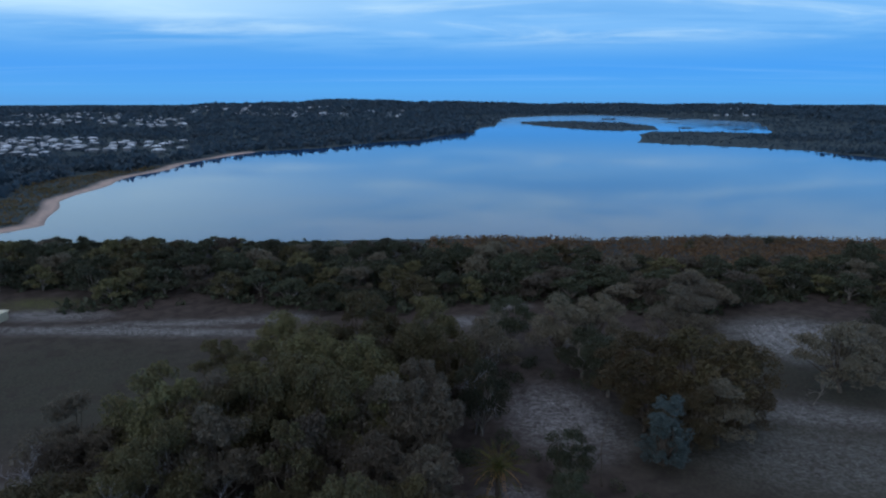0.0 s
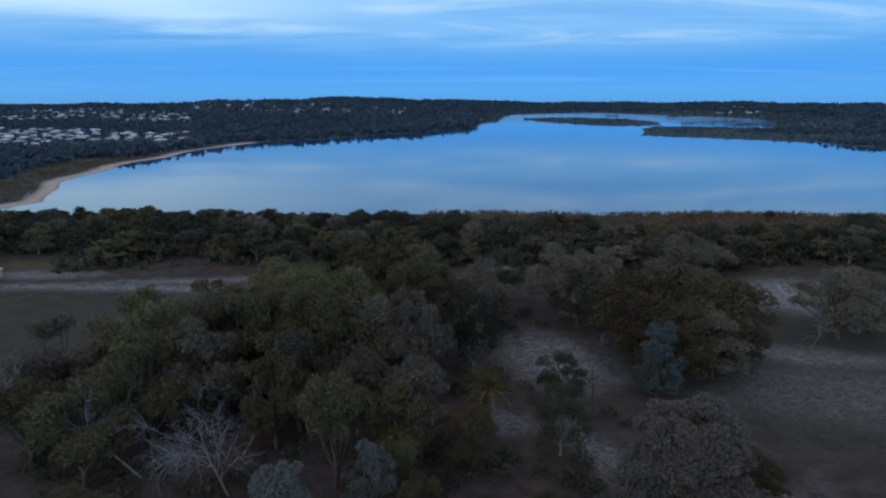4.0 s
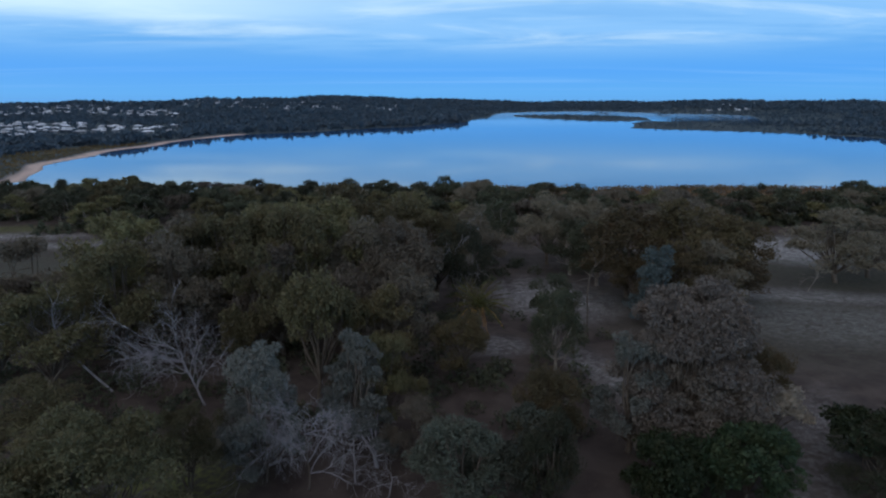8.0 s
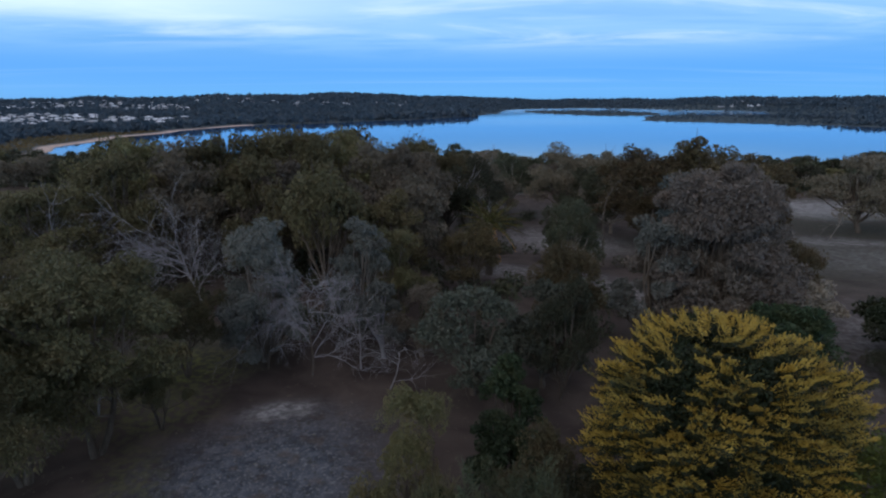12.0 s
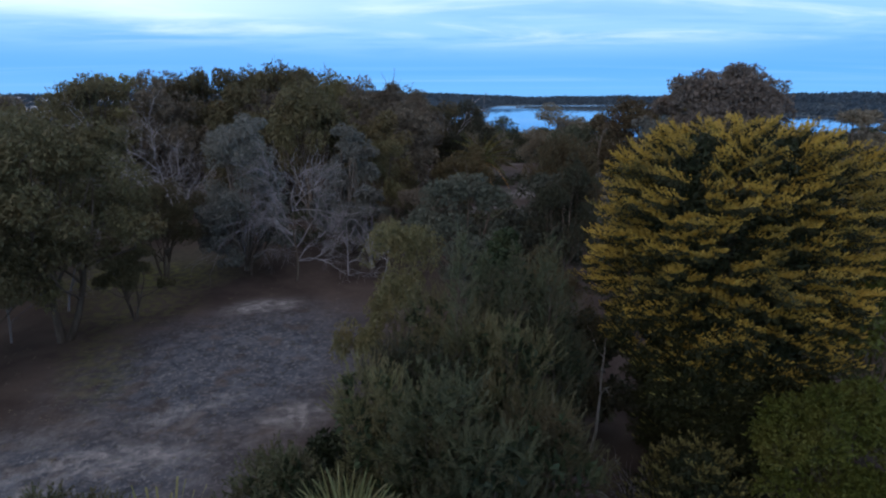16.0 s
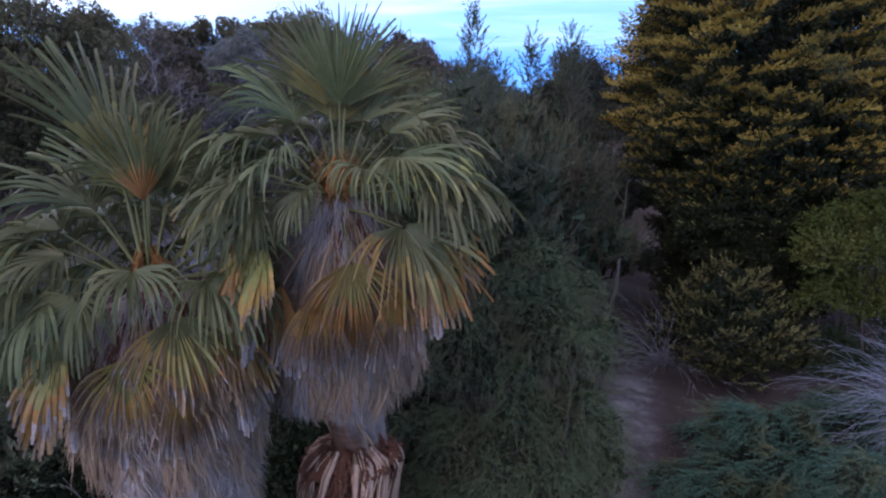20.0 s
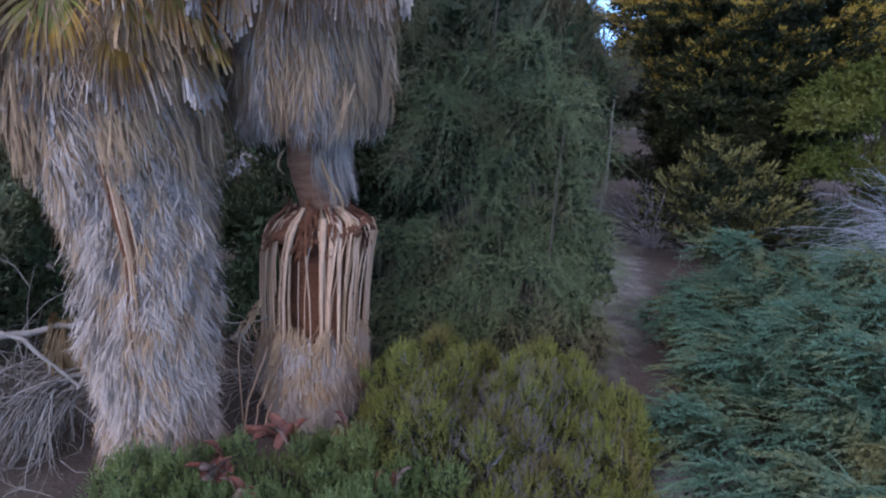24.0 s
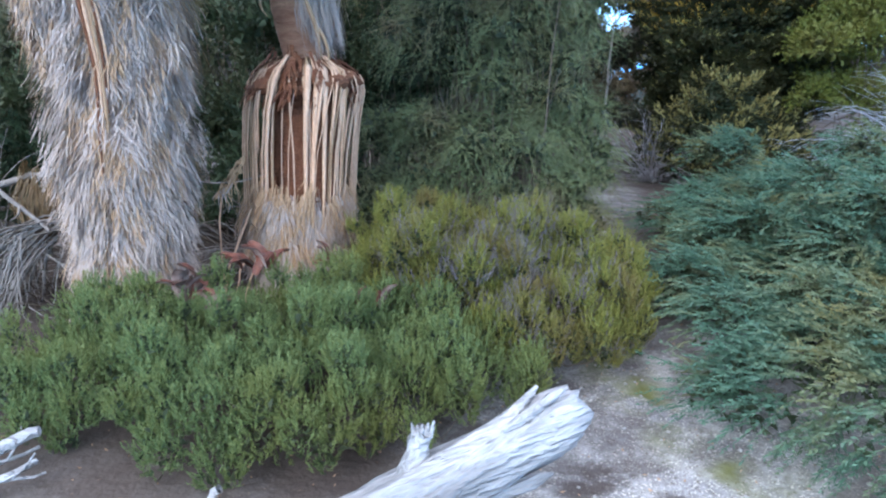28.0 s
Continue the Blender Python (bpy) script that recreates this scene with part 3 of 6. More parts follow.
def tree_meshes(seed, h, r, leaves, leaf, leaf_m, bark_m, clear=0.35, lobes=11, droop=0.35, stems=1, spread=1.0, lobe_r=0.42, flat=0.7, twigs=2):
    """Trunk with limbs, and a crown of leafy lobes round the limb ends. Returns two meshes."""
    g = np.random.default_rng(seed)
    wood, ends = [], []
    per = max(2, lobes // stems)
    for s in range(stems):
        a = g.uniform(0, 6.28)
        lean = np.array([math.cos(a), math.sin(a), 0]) * (0.28 if stems > 1 else 0.08)
        top = h * clear * g.uniform(0.9, 1.1)
        base = lean * 0.6 * (stems > 1) * r * 0.25
        tr = wander(g, (*base[:2], -0.3), (lean[0], lean[1], 1), top + 0.3, 6, 0.10, 0.05)
        r0 = 0.020 * h / math.sqrt(stems) + 0.04
        wood.append(tube(tr, np.linspace(r0 * 1.25, r0 * 0.75, 6), 7))
        for k in range(per):
            az = a + 6.28 * (k + g.uniform(-0.3, 0.3)) / per
            el = g.uniform(0.0, 1.0) if k else 1.0
            rr = r * spread * math.sqrt(max(0.0, 1 - el * el * 0.9)) * g.uniform(0.6, 0.85)
            e = np.array([math.cos(az) * rr, math.sin(az) * rr, h * (clear + 0.08 + (0.80 - clear) * el * g.uniform(0.85, 1.0))])
            e[:2] += tr[-1][:2]
            st = tr[g.integers(3, 6)]
            mid = st * 0.5 + e * 0.5 + g.normal(size=3) * r * 0.08
            P = np.array([st, st * 0.75 + mid * 0.25 + [0, 0, 0.05 * h * 0.2], mid, mid * 0.4 + e * 0.6, e])
            wood.append(tube(P, np.linspace(r0 * 0.55, r0 * 0.12, 5), 5))
            ends.append(e)
            for _ in range(twigs):
                q = wander(g, P[g.integers(2, 5)], rand_dirs(1, g)[0] + [0, 0, 0.4], r * lobe_r * 1.1, 4, 0.25)
                wood.append(tube(q, np.linspace(r0 * 0.2, r0 * 0.05, 4), 4))
    ends = np.array(ends)
    n = leaves // len(ends)
    C, D = [], []
    for e in ends:
        rl = r * lobe_r * g.uniform(0.75, 1.2)
        # several small tufts make one lobe
        m = 9
        tc = rand_dirs(m, g); tc[:, 2] = np.abs(tc[:, 2]) * 1.1 - 0.35
        tc = e + tc * rl * np.array([1, 1, flat]) * g.uniform(0.45, 0.85, (m, 1))
        w = g.integers(0, m, n)
        d = rand_dirs(n, g)
        p = tc[w] + d * (rl * 0.42 * g.uniform(0.35, 1.0, n) ** 0.5)[:, None] * np.array([1, 1, 0.8])
        C.append(p)
        D.append(unit(d + 0.9 * rand_dirs(n, g) + np.array([0, 0, -droop])))
    C, D = np.concatenate(C), np.concatenate(D)
    lf = leaf * g.uniform(0.6, 1.35, len(C))
    V, Q = leaf_quads(C, D, lf, lf * 0.5, g)
    crown = mesh_np("crown", V, Q, M[leaf_m])
    V, Q = merge(wood)
    return mesh_np("trunk", V, Q, M[bark_m], smooth=True), crown


def plant(name, label, category, meshes, x, y, rz=0.0, s=1.0, sz=None, group="", parts=("trunk", "crown"), sink=0.0):
    ob = thing(name, label, category, group, (x, y, ground_z(x, y) - sink), rz, (s, s, sz or s))
    for p, me in zip(parts, meshes):
        part(p, me, ob)
    return ob


GUMS = {k: [tree_meshes(100 + 17 * i + j, 13, 5.6, 13000, 0.36, mt, bk, clear=c, lobes=lb, twigs=2, flat=0.85) for j, (c, lb) in enumerate(((0.20, 18), (0.16, 16), (0.24, 19)))]
        for i, (k, mt, bk) in enumerate((("green", "gum", "bark"), ("brown", "gum_brown", "bark"), ("dark", "gum_dark", "bark_pale"), ("orange", "gum_orange", "bark")))}
for k, mt, bk in (("green", "gum", "bark"), ("brown", "gum_brown", "bark"), ("dark", "gum_dark", "bark"), ("orange", "gum_orange", "bark")):
    GUMS["near_" + k] = [tree_meshes(700 + len(k) * 7 + j, 10, 4.6, 26000, 0.20, mt, bk, clear=0.10, lobes=20, twigs=1, flat=0.9, stems=st, lobe_r=0.40) for j, st in enumerate((2, 3))]
GUM_LABEL = {"green": "olive-green gum tree with a clumpy crown, rooted in dry ground", "brown": "brownish gum tree with a thinning clumpy crown",
             "dark": "dark gum tree with pale trunk in the bush", "orange": "broad gum tree with orange-tinged drooping foliage"}
tree_rng = np.random.default_rng(21)


def gum(kind, x, y, h, r, group="gum trees of the bush"):
    if y < 52:
        ms = GUMS["near_" + kind][tree_rng.integers(0, 2)]
        return plant("gum_tree", GUM_LABEL[kind], "tree", ms, x, y, tree_rng.uniform(0, 360), r / 4.6, h * 1.06 / 10.0, group)
    ms = GUMS[kind][tree_rng.integers(0, 3)]
    return plant("gum_tree", GUM_LABEL[kind], "tree", ms, x, y, tree_rng.uniform(0, 360), r * 1.15 / 5.6, h * 1.13 / 13.0, group)


def plant_gums(rows):
    for k, x, y, top, r in rows:
        gum(k, x, y, top - ground_z(x, y), r)


# far side of the bush: (kind, x, y, top above the datum, crown radius)
plant_gums([
    ("green", -10.5, 88, 16.3, 5.5), ("green", -15.5, 112, 15.2, 7.0), ("brown", -3.1, 84, 14.2, 4.4), ("green", -6, 100, 14.5, 6.0), ("green", -24, 100, 13.5, 6.0),
    ("green", -33, 88, 13.0, 6.0), ("green", -30, 112, 11.0, 6), ("green", -3, 116, 13, 6), ("green", -38, 98, 11.0, 5.5), ("green", 2, 96, 12.5, 5.0),
    ("dark", 6, 88, 12.5, 3.6), ("brown", 8, 112, 10.5, 5.5), ("dark", 14, 128, 9.5, 5.0), ("brown", 24, 120, 11.5, 5.5), ("dark", 27, 112, 8.5, 4.5),
    ("brown", 33, 128, 10.5, 6), ("brown", 52, 128, 11, 6.5), ("dark", 30, 104, 9.5, 5),
])
# far side of the bush, more: (kind, x, y, top above the datum, crown radius)
plant_gums([
    ("orange", 33, 96, 13.0, 7.0), ("orange", 42, 94, 14.6, 8.0), ("orange", 50, 97, 11.5, 6.0), ("brown", 42, 86, 10.0, 4.5), ("orange", 37, 84, 9.0, 4.0),
    ("orange", 38, 90, 8.5, 5.5), ("orange", 45, 89, 8.0, 5.5), ("orange", 32, 90, 7.0, 4.5), ("brown", 73.8, 106.5, 11.5, 6.8), ("brown", 82, 110, 9.5, 6.0),
    ("brown", 63, 150, 9.0, 6.0), ("dark", 101, 128, 8.5, 6.5), ("green", -21, 92, 14.5, 6.0), ("green", -28, 84, 13.0, 5.5), ("green", -14, 97, 14.5, 6.0),
])
# middle of the bush: (kind, x, y, top above the datum, crown radius)
plant_gums([
    ("green", -17.2, 82, 16.6, 5.0), ("green", -24.4, 76, 16.6, 5.5), ("green", -32.0, 63, 14.9, 4.6), ("brown", -2, 62, 13, 4.0), ("green", -41.5, 78, 16.0, 5.8),
    ("brown", -47, 69, 10.0, 5.0), ("brown", -16, 68, 14.0, 4.4), ("green", -44, 60, 12.0, 5.0), ("brown", -2, 75, 15.0, 4.8), ("dark", 14.8, 62, 10.6, 2.7),
    ("dark", 16.8, 74, 9.0, 2.9), ("orange", -4, 58, 11.5, 3.4), ("orange", 4.5, 60, 9.0, 3.0), ("green", -11.5, 76, 15.2, 5.0), ("green", -18.0, 64, 14.8, 3.6),
    ("brown", -9, 67, 12.0, 4.0), ("green", -38, 68, 11.0, 4.5), ("green", -36, 75, 15.9, 5.4), ("brown", -31, 76, 15.0, 5.0), ("green", -27.5, 74, 15.3, 4.8), ("green", -20.5, 79, 16.3, 5.2), ("green", -15.2, 75, 16.7, 5.0), ("brown", -7, 77, 14.6, 5.0), ("brown", -49, 73, 13.6, 5.0),
])
# near side of the bush: (kind, x, y, top above the datum, crown radius)
plant_gums([
    ("brown", -27, 67, 14.8, 4.4), ("green", -9.6, 56, 14.6, 3.8), ("green", -36, 56, 12.5, 4.5), ("orange", 10.6, 42, 11.0, 3.0), 
    ("orange", 31, 50, 9.5, 3.2), ("dark", 9.5, 38, 10.0, 2.4), ("green", 0.5, 24, 9.0, 2.2), ("green", 6.4, 22, 8.2, 2.2), ("green", -2.5, 50, 10.5, 3.0),
    ("brown", 0, 44, 7.5, 2.8), ("green", -22, 28, 9.5, 4.2), ("green", -25, 37, 9.0, 4.4), ("green", -29, 44, 9.5, 4.5),
    ("dark", 40, 44, 6.5, 3.6), ("dark", 35, 40, 7.0, 3.5),
])

# the group of many-stemmed gums at the clearing's edge, with bare lower stems
EDGE = [tree_meshes(740 + j, 10, 4.6, 30000, 0.20, mt, "bark", clear=0.34, lobes=20, twigs=1, flat=0.8, stems=3, lobe_r=0.42) for j, mt in enumerate(("gum_edge", "gum_edge"))]
for j, (x, y, h, rr) in enumerate(((-18.3, 31.6, 11.3, 5.2), (-20.5, 28.8, 10.6, 4.6), (-16.6, 41.0, 6.4, 2.6), (-15.6, 34.4, 4.6, 1.9), (-19.5, 24.5, 8.6, 3.4))):
    plant("gum_tree", "olive many-stemmed gum tree at the clearing's edge", "tree", EDGE[j % 2], x, y, 70 * j + 20, rr / 4.6, h / 9.2, "gum trees of the bush")

BELT = [tree_meshes(300 + j, 10, 5.0, 3300, 0.72, mt, bk, clear=0.2, lobes=13, twigs=1) for j, (mt, bk) in enumerate((("gum_dark", "bark_pale"), ("gum_dark", "bark"), ("gum", "bark_pale"), ("gum_brown", "bark"), ("gum_dark", "bark_pale")))]


def belt():
    g = np.random.default_rng(5)
    spots = []
    for _ in range(9000):
        if len(spots) >= 262:
            break
        y = g.uniform(150, 240)
        x = g.uniform(-0.80 * y - 12, 0.80 * y + 12)
        edge = 238 if x < -10 else 196 + 8 * math.sin(x * 0.05)
        first = 158 + 6 * math.sin(x * 0.08) + (8 if -120 < x < -60 else 0)
        if x < -100:
            first = 172
        if not first < y < edge:
            continue
        if all((x - a) ** 2 + (y - b) ** 2 > 58 for a, b in spots):
            spots.append((x, y))
    for x, y in spots:
        h = g.uniform(7.0, 10.5) * (0.85 if x > 20 else 0.98) * (0.72 if y > 205 else 0.95)
        if x < 20:
            h = min(h, (54.9 if x > -60 else 55.6) + 0.8 * math.sin(x * 0.21) - 0.2254 * y)
        if h < 3:
            continue
        plant("gum_tree", "dark lakeside gum tree in a dense belt of bush", "tree", BELT[g.integers(0, 5)], x, y, g.uniform(0, 360), g.uniform(0.85, 1.25) * min(1, h / 7), h / 10, "gum trees along the lake")
    for x, y, h in ((5.5, 186, 12.0), (-97, 201, 10.0), (-127, 217, 8), (-38, 192, 10), (150, 222, 5), (124, 232, 4), (175, 228, 5.5), (92, 226, 4)):
        plant("gum_tree", "tall lakeside gum tree above the belt of bush", "tree", BELT[g.integers(0, 5)], x, y, g.uniform(0, 360), min(1.1, h / 10), h / 10, "gum trees along the lake")


belt()

# ---- leafy shapes of the nearer plants ----


def lobe_points(lobes, per_m2, g, depth=(0.72, 1.0), low=-0.25):
    """Points on and just under the skin of a union of ellipsoids, with outward directions."""
    O, D = [], []
    for k, (x, y, z, rx, ry, rz) in enumerate(lobes):
        n = int(per_m2 * 4 * math.pi * ((rx * ry) ** 1.6 / 3 + (rx * rz) ** 1.6 / 3 + (ry * rz) ** 1.6 / 3) ** (1 / 1.6))
        d = rand_dirs(n, g)
        d = d[d[:, 2] > low]
        s = g.uniform(*depth, (len(d), 1))
        p = np.array([x, y, z]) + d * s * np.array([rx, ry, rz])
        nrm = unit(d / np.array([rx, ry, rz]))
        keep = np.ones(len(p), bool)
        for j, (a, b, c, sx, sy, sz) in enumerate(lobes):
            if j != k:
                q = (p - np.array([a, b, c])) / np.array([sx, sy, sz])
                keep &= (q * q).sum(1) > 0.55
        O.append(p[keep]); D.append(nrm[keep])
    return np.concatenate(O), np.concatenate(D)


def lumpy(lobes, n, r, seed, core=0.86, tall=0.85):
    """The lobes with many small lumps on their upper skin."""
    g = np.random.default_rng(seed)
    out = [(x, y, z, a * core, b * core, c * core) for x, y, z, a, b, c in lobes]
    for x, y, z, a, b, c in lobes:
        for d in rand_dirs(n, g):
            if d[2] > -0.35:
                q = r * g.uniform(0.7, 1.3)
                out.append((x + d[0] * a * 0.88, y + d[1] * b * 0.88, max(0.12, z + d[2] * c * 0.88), q, q, q * tall * g.uniform(0.82, 1.18)))
    return out


def spray_mesh(name, O, D, N, mat, length, K, leaf, width, angle=0.7, curve=0.25, g=None, flat=True, split=None, high=None):
    C, d, L, W, T = sprays(O, D, N, length, K, leaf, width, angle, curve, g, flat)
    V, Q = leaf_quads(C, d, L, W, g)
    if split is None:
        return mesh_np(name, V, Q, M[mat])
    # tips turn gold by whole sprays, more of them higher up; the low ones get olive: stronger light at the top, put
    # into the colours
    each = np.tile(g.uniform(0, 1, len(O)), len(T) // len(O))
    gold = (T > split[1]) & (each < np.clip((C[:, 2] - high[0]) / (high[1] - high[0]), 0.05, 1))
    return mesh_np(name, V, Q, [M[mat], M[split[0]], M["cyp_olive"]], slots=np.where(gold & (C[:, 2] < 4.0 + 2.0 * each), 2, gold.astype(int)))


def stems_mesh(name, roots, tips, mat, g, r0=0.02, n=5, bend=0.1, sides=4):
    ch = []
    for a, b in zip(roots, tips):
        t = np.linspace(0, 1, n)[:, None]
        P = a * (1 - t) + b * t + g.normal(size=(n, 3)) * bend * np.sin(t * math.pi)
        ch.append(tube(P, np.linspace(r0, r0 * 0.3, n), sides))
    V, Q = merge(ch)
    return mesh_np(name, V, Q, M[mat], smooth=True)


def shrub(name, label, lobes, mat, per_m2, length, K, leaf, width, seed, up=0.5, angle=0.6, curve=0.2, flat=False, stem="bark", category="shrub", depth=(0.72, 1.0), inner=None, lumps=None, push=(0, 0, 0), stray=0.35, dry=None):
    g = np.random.default_rng(seed)
    cx, cy = np.mean([q[0] for q in lobes]), np.mean([q[1] for q in lobes])
    if lumps:
        lobes = lumpy(lobes, *lumps[:2], seed, *lumps[2:])
    gz = ground_z(cx, cy)
    L = [(x - cx, y - cy, z, a, b, c) for x, y, z, a, b, c in lobes]
    ob = thing(name, label, category, at=(cx, cy, gz))
    O, D = lobe_points(L, per_m2, g, depth)
    O, D = O[O[:, 2] > 0.05], D[O[:, 2] > 0.05]
    D2 = unit(D + np.array([0, 0, up]) + stray * g.normal(size=D.shape) + np.array(push))
    N = np.array([0, 0, 1.0]) + 0.3 * g.normal(size=D.shape)
    part("foliage", spray_mesh("foliage", O - D2 * length * 0.5, D2, N, mat, length * g.uniform(0.7, 1.25, len(O)), K, leaf, width, angle, curve, g, flat), ob)
    if dry:
        # bare grey-lilac sprigs where the bush has died back
        O, D = lobe_points(L, dry[1], g, (0.86, 1.04))
        O, D = O[O[:, 2] > 0.25], D[O[:, 2] > 0.25]
        bare = g.uniform(0, 1, len(O)) < np.exp(-((O[:, 0] - dry[2][0] + cx) ** 2 + (O[:, 1] - dry[2][1] + cy) ** 2) / dry[3] ** 2) * (0.55 + 0.45 * np.sin(O[:, 0] * 9) * np.sin(O[:, 1] * 8 + 1))
        O, D = O[bare], D[bare]
        D3 = unit(0.4 * D + np.array([0, 0, 1.0]) + 0.25 * g.normal(size=D.shape))
        part("dry_growth", spray_mesh("dry_growth", O - D3 * length * 0.5, D3, D + 0.3, dry[0], length * g.uniform(0.8, 1.3, len(O)), 8, 0.05, 0.008, 0.4, 0.1, g, False), ob, "grey-lilac died-back growth")
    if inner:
        # leaves deep inside; where darker, their colour stands in for inner shade
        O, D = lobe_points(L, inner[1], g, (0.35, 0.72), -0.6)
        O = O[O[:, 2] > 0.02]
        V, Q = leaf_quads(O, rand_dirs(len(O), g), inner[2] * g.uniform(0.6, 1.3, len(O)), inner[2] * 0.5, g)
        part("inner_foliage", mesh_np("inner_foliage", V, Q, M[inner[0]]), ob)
    idx = g.integers(0, len(L), 26)
    roots = np.array([[L[i][0] * 0.5, L[i][1] * 0.5, -0.05] for i in idx]) + g.normal(size=(26, 3)) * [0.12, 0.12, 0]
    tips = np.array([[L[i][0], L[i][1], L[i][2]] for i in idx]) + rand_dirs(26, g) * np.array([[L[i][3], L[i][4], L[i][5]] for i in idx]) * 0.6
    tips[:, 2] = np.maximum(tips[:, 2], 0.1)
    tagged(part("branchwork", stems_mesh("branchwork", roots, tips, stem, g, r0=0.010 + 0.006 * max(q[5] for q in lobes)), ob), kind="stuff")
    return ob


# ---- the two fan palms ----


def fan_mesh(seed, r, segs, span, limp, cup, tones, down):
    """A pleated fan whose free tips hang; its stalk end at the origin, along +x. down: the way things fall, seen from the blade."""
    g = np.random.default_rng(seed)
    V, Q, slots = [], [], []
    th = np.linspace(-span, span, segs + 1)
    ts = np.array([0.05, 0.28, 0.46, 0.58, 0.70, 0.82, 0.92, 1.0])
    half = (th[1] - th[0]) / 2
    shift = g.uniform(-0.4, 0.4)
    for k in range(segs):
        am = (th[k] + th[k + 1]) / 2 + g.normal() * 0.012
        ln = r * (1 - 0.08 * am * am) * g.uniform(0.86, 1.08)
        free = g.uniform(0.38, 0.60)
        soft = 0.75 * limp * g.uniform(0.5, 1.6) * (2.4 if g.uniform() < 0.14 else 1.0)
        fold = 0.014 if k % 2 else -0.014
        d = unit(np.array([math.cos(am), math.sin(am), cup * abs(math.sin(am)) * 0.8]))
        side = np.array([-math.sin(am), math.cos(am), 0])
        bend = side * g.normal() * 0.10
        p, t0, base = np.zeros(3), 0.0, len(V)
        for t in ts:
            d = unit(d + (down * 0.10 * limp + (down * soft * 2.6 + bend) * (t > free)) * (t - t0))
            p = p + d * ln * (t - t0)
            t0 = t
            w = ln * t * half * 1.02 if t <= free + 0.06 else ln * free * half * min(1.0, (1.03 - t) / (0.97 - free)) ** 0.8
            w = max(w, 0.002)
            lift = np.array([0, 0, fold * min(1, 3 * t)])
            V.append(p + side * w + lift); V.append(p - side * w - lift)
        for i in range(len(ts) - 1):
            b = base + 2 * i
            Q.append((b, b + 1, b + 3, b + 2))
            slots.append(int(min(len(tones) - 1, max(0, (i * 5 / 7 + shift + g.uniform(-0.5, 0.9)) * len(tones) / 5))))
    return mesh_np("blade", np.array(V), np.array(Q), [M[q] for q in tones], slots=slots)


def petiole_mesh(length, arch, mat):
    t = np.linspace(0, 1, 7)
    P = np.stack([t * length, 0 * t, arch * np.sin(t * 1.9) * length], -1)
    V, Q = tube(P, np.linspace(0.024, 0.011, 7), 5)
    return mesh_np("petiole", V * [1, 1, 0.75], Q, M[mat], smooth=True), P[-1]


# radius, segments, half spread, limpness, cup, tones from the stalk outward
G, Y, O, T, W = "palm", "palm_yellow", "palm_orange", "thatch_tan", "thatch"
FAN = {"broad": [(1.12, 46, 1.2, 0.45, 0.24, (G,)), (1.08, 46, 1.35, 0.7, 0.22, (G,)), (1.15, 44, 1.1, 0.35, 0.26, (Y, G, G, G, G))],
       "young": [(1.1, 40, 0.8, 0.15, 0.5, (G,)), (1.0, 40, 1.0, 0.3, 0.45, (G,))],
       "green": [(1.02, 50, 1.5, 1.2, 0.28, (G,)), (0.98, 50, 1.6, 1.7, 0.28, (G,)), (1.05, 48, 1.35, 1.0, 0.3, (G, G, G, G, Y)), (0.98, 50, 1.6, 2.1, 0.25, (G,))],
       "yellow": [(1.05, 48, 1.35, 0.9, 0.25, (G, G, Y, Y, O)), (1.0, 46, 1.2, 1.1, 0.25, (G, Y, Y, O, W))],
       "amber": [(0.95, 46, 1.2, 0.7, 0.28, (Y, Y, O, O, T)), (0.9, 44, 1.05, 0.9, 0.28, (Y, O, O, T, T))],
       "orange": [(1.0, 58, 0.85, 0.7, 0.3, (O, O, T, T, W)), (0.9, 52, 0.7, 1.0, 0.3, (O, T, W))],
       "dying": [(0.55, 26, 0.75, 0.2, 0.6, (O, O, Y, G))]}
STALK = {"dying": petiole_mesh(0.75, 0.02, "petiole"), "broad": petiole_mesh(0.82, 0.05, "petiole"), "young": petiole_mesh(0.85, 0.02, "petiole"), "green": petiole_mesh(0.92, 0.08, "petiole"), "yellow": petiole_mesh(0.85, 0.06, "petiole"), "orange": petiole_mesh(0.7, 0.0, "thatch_tan")}


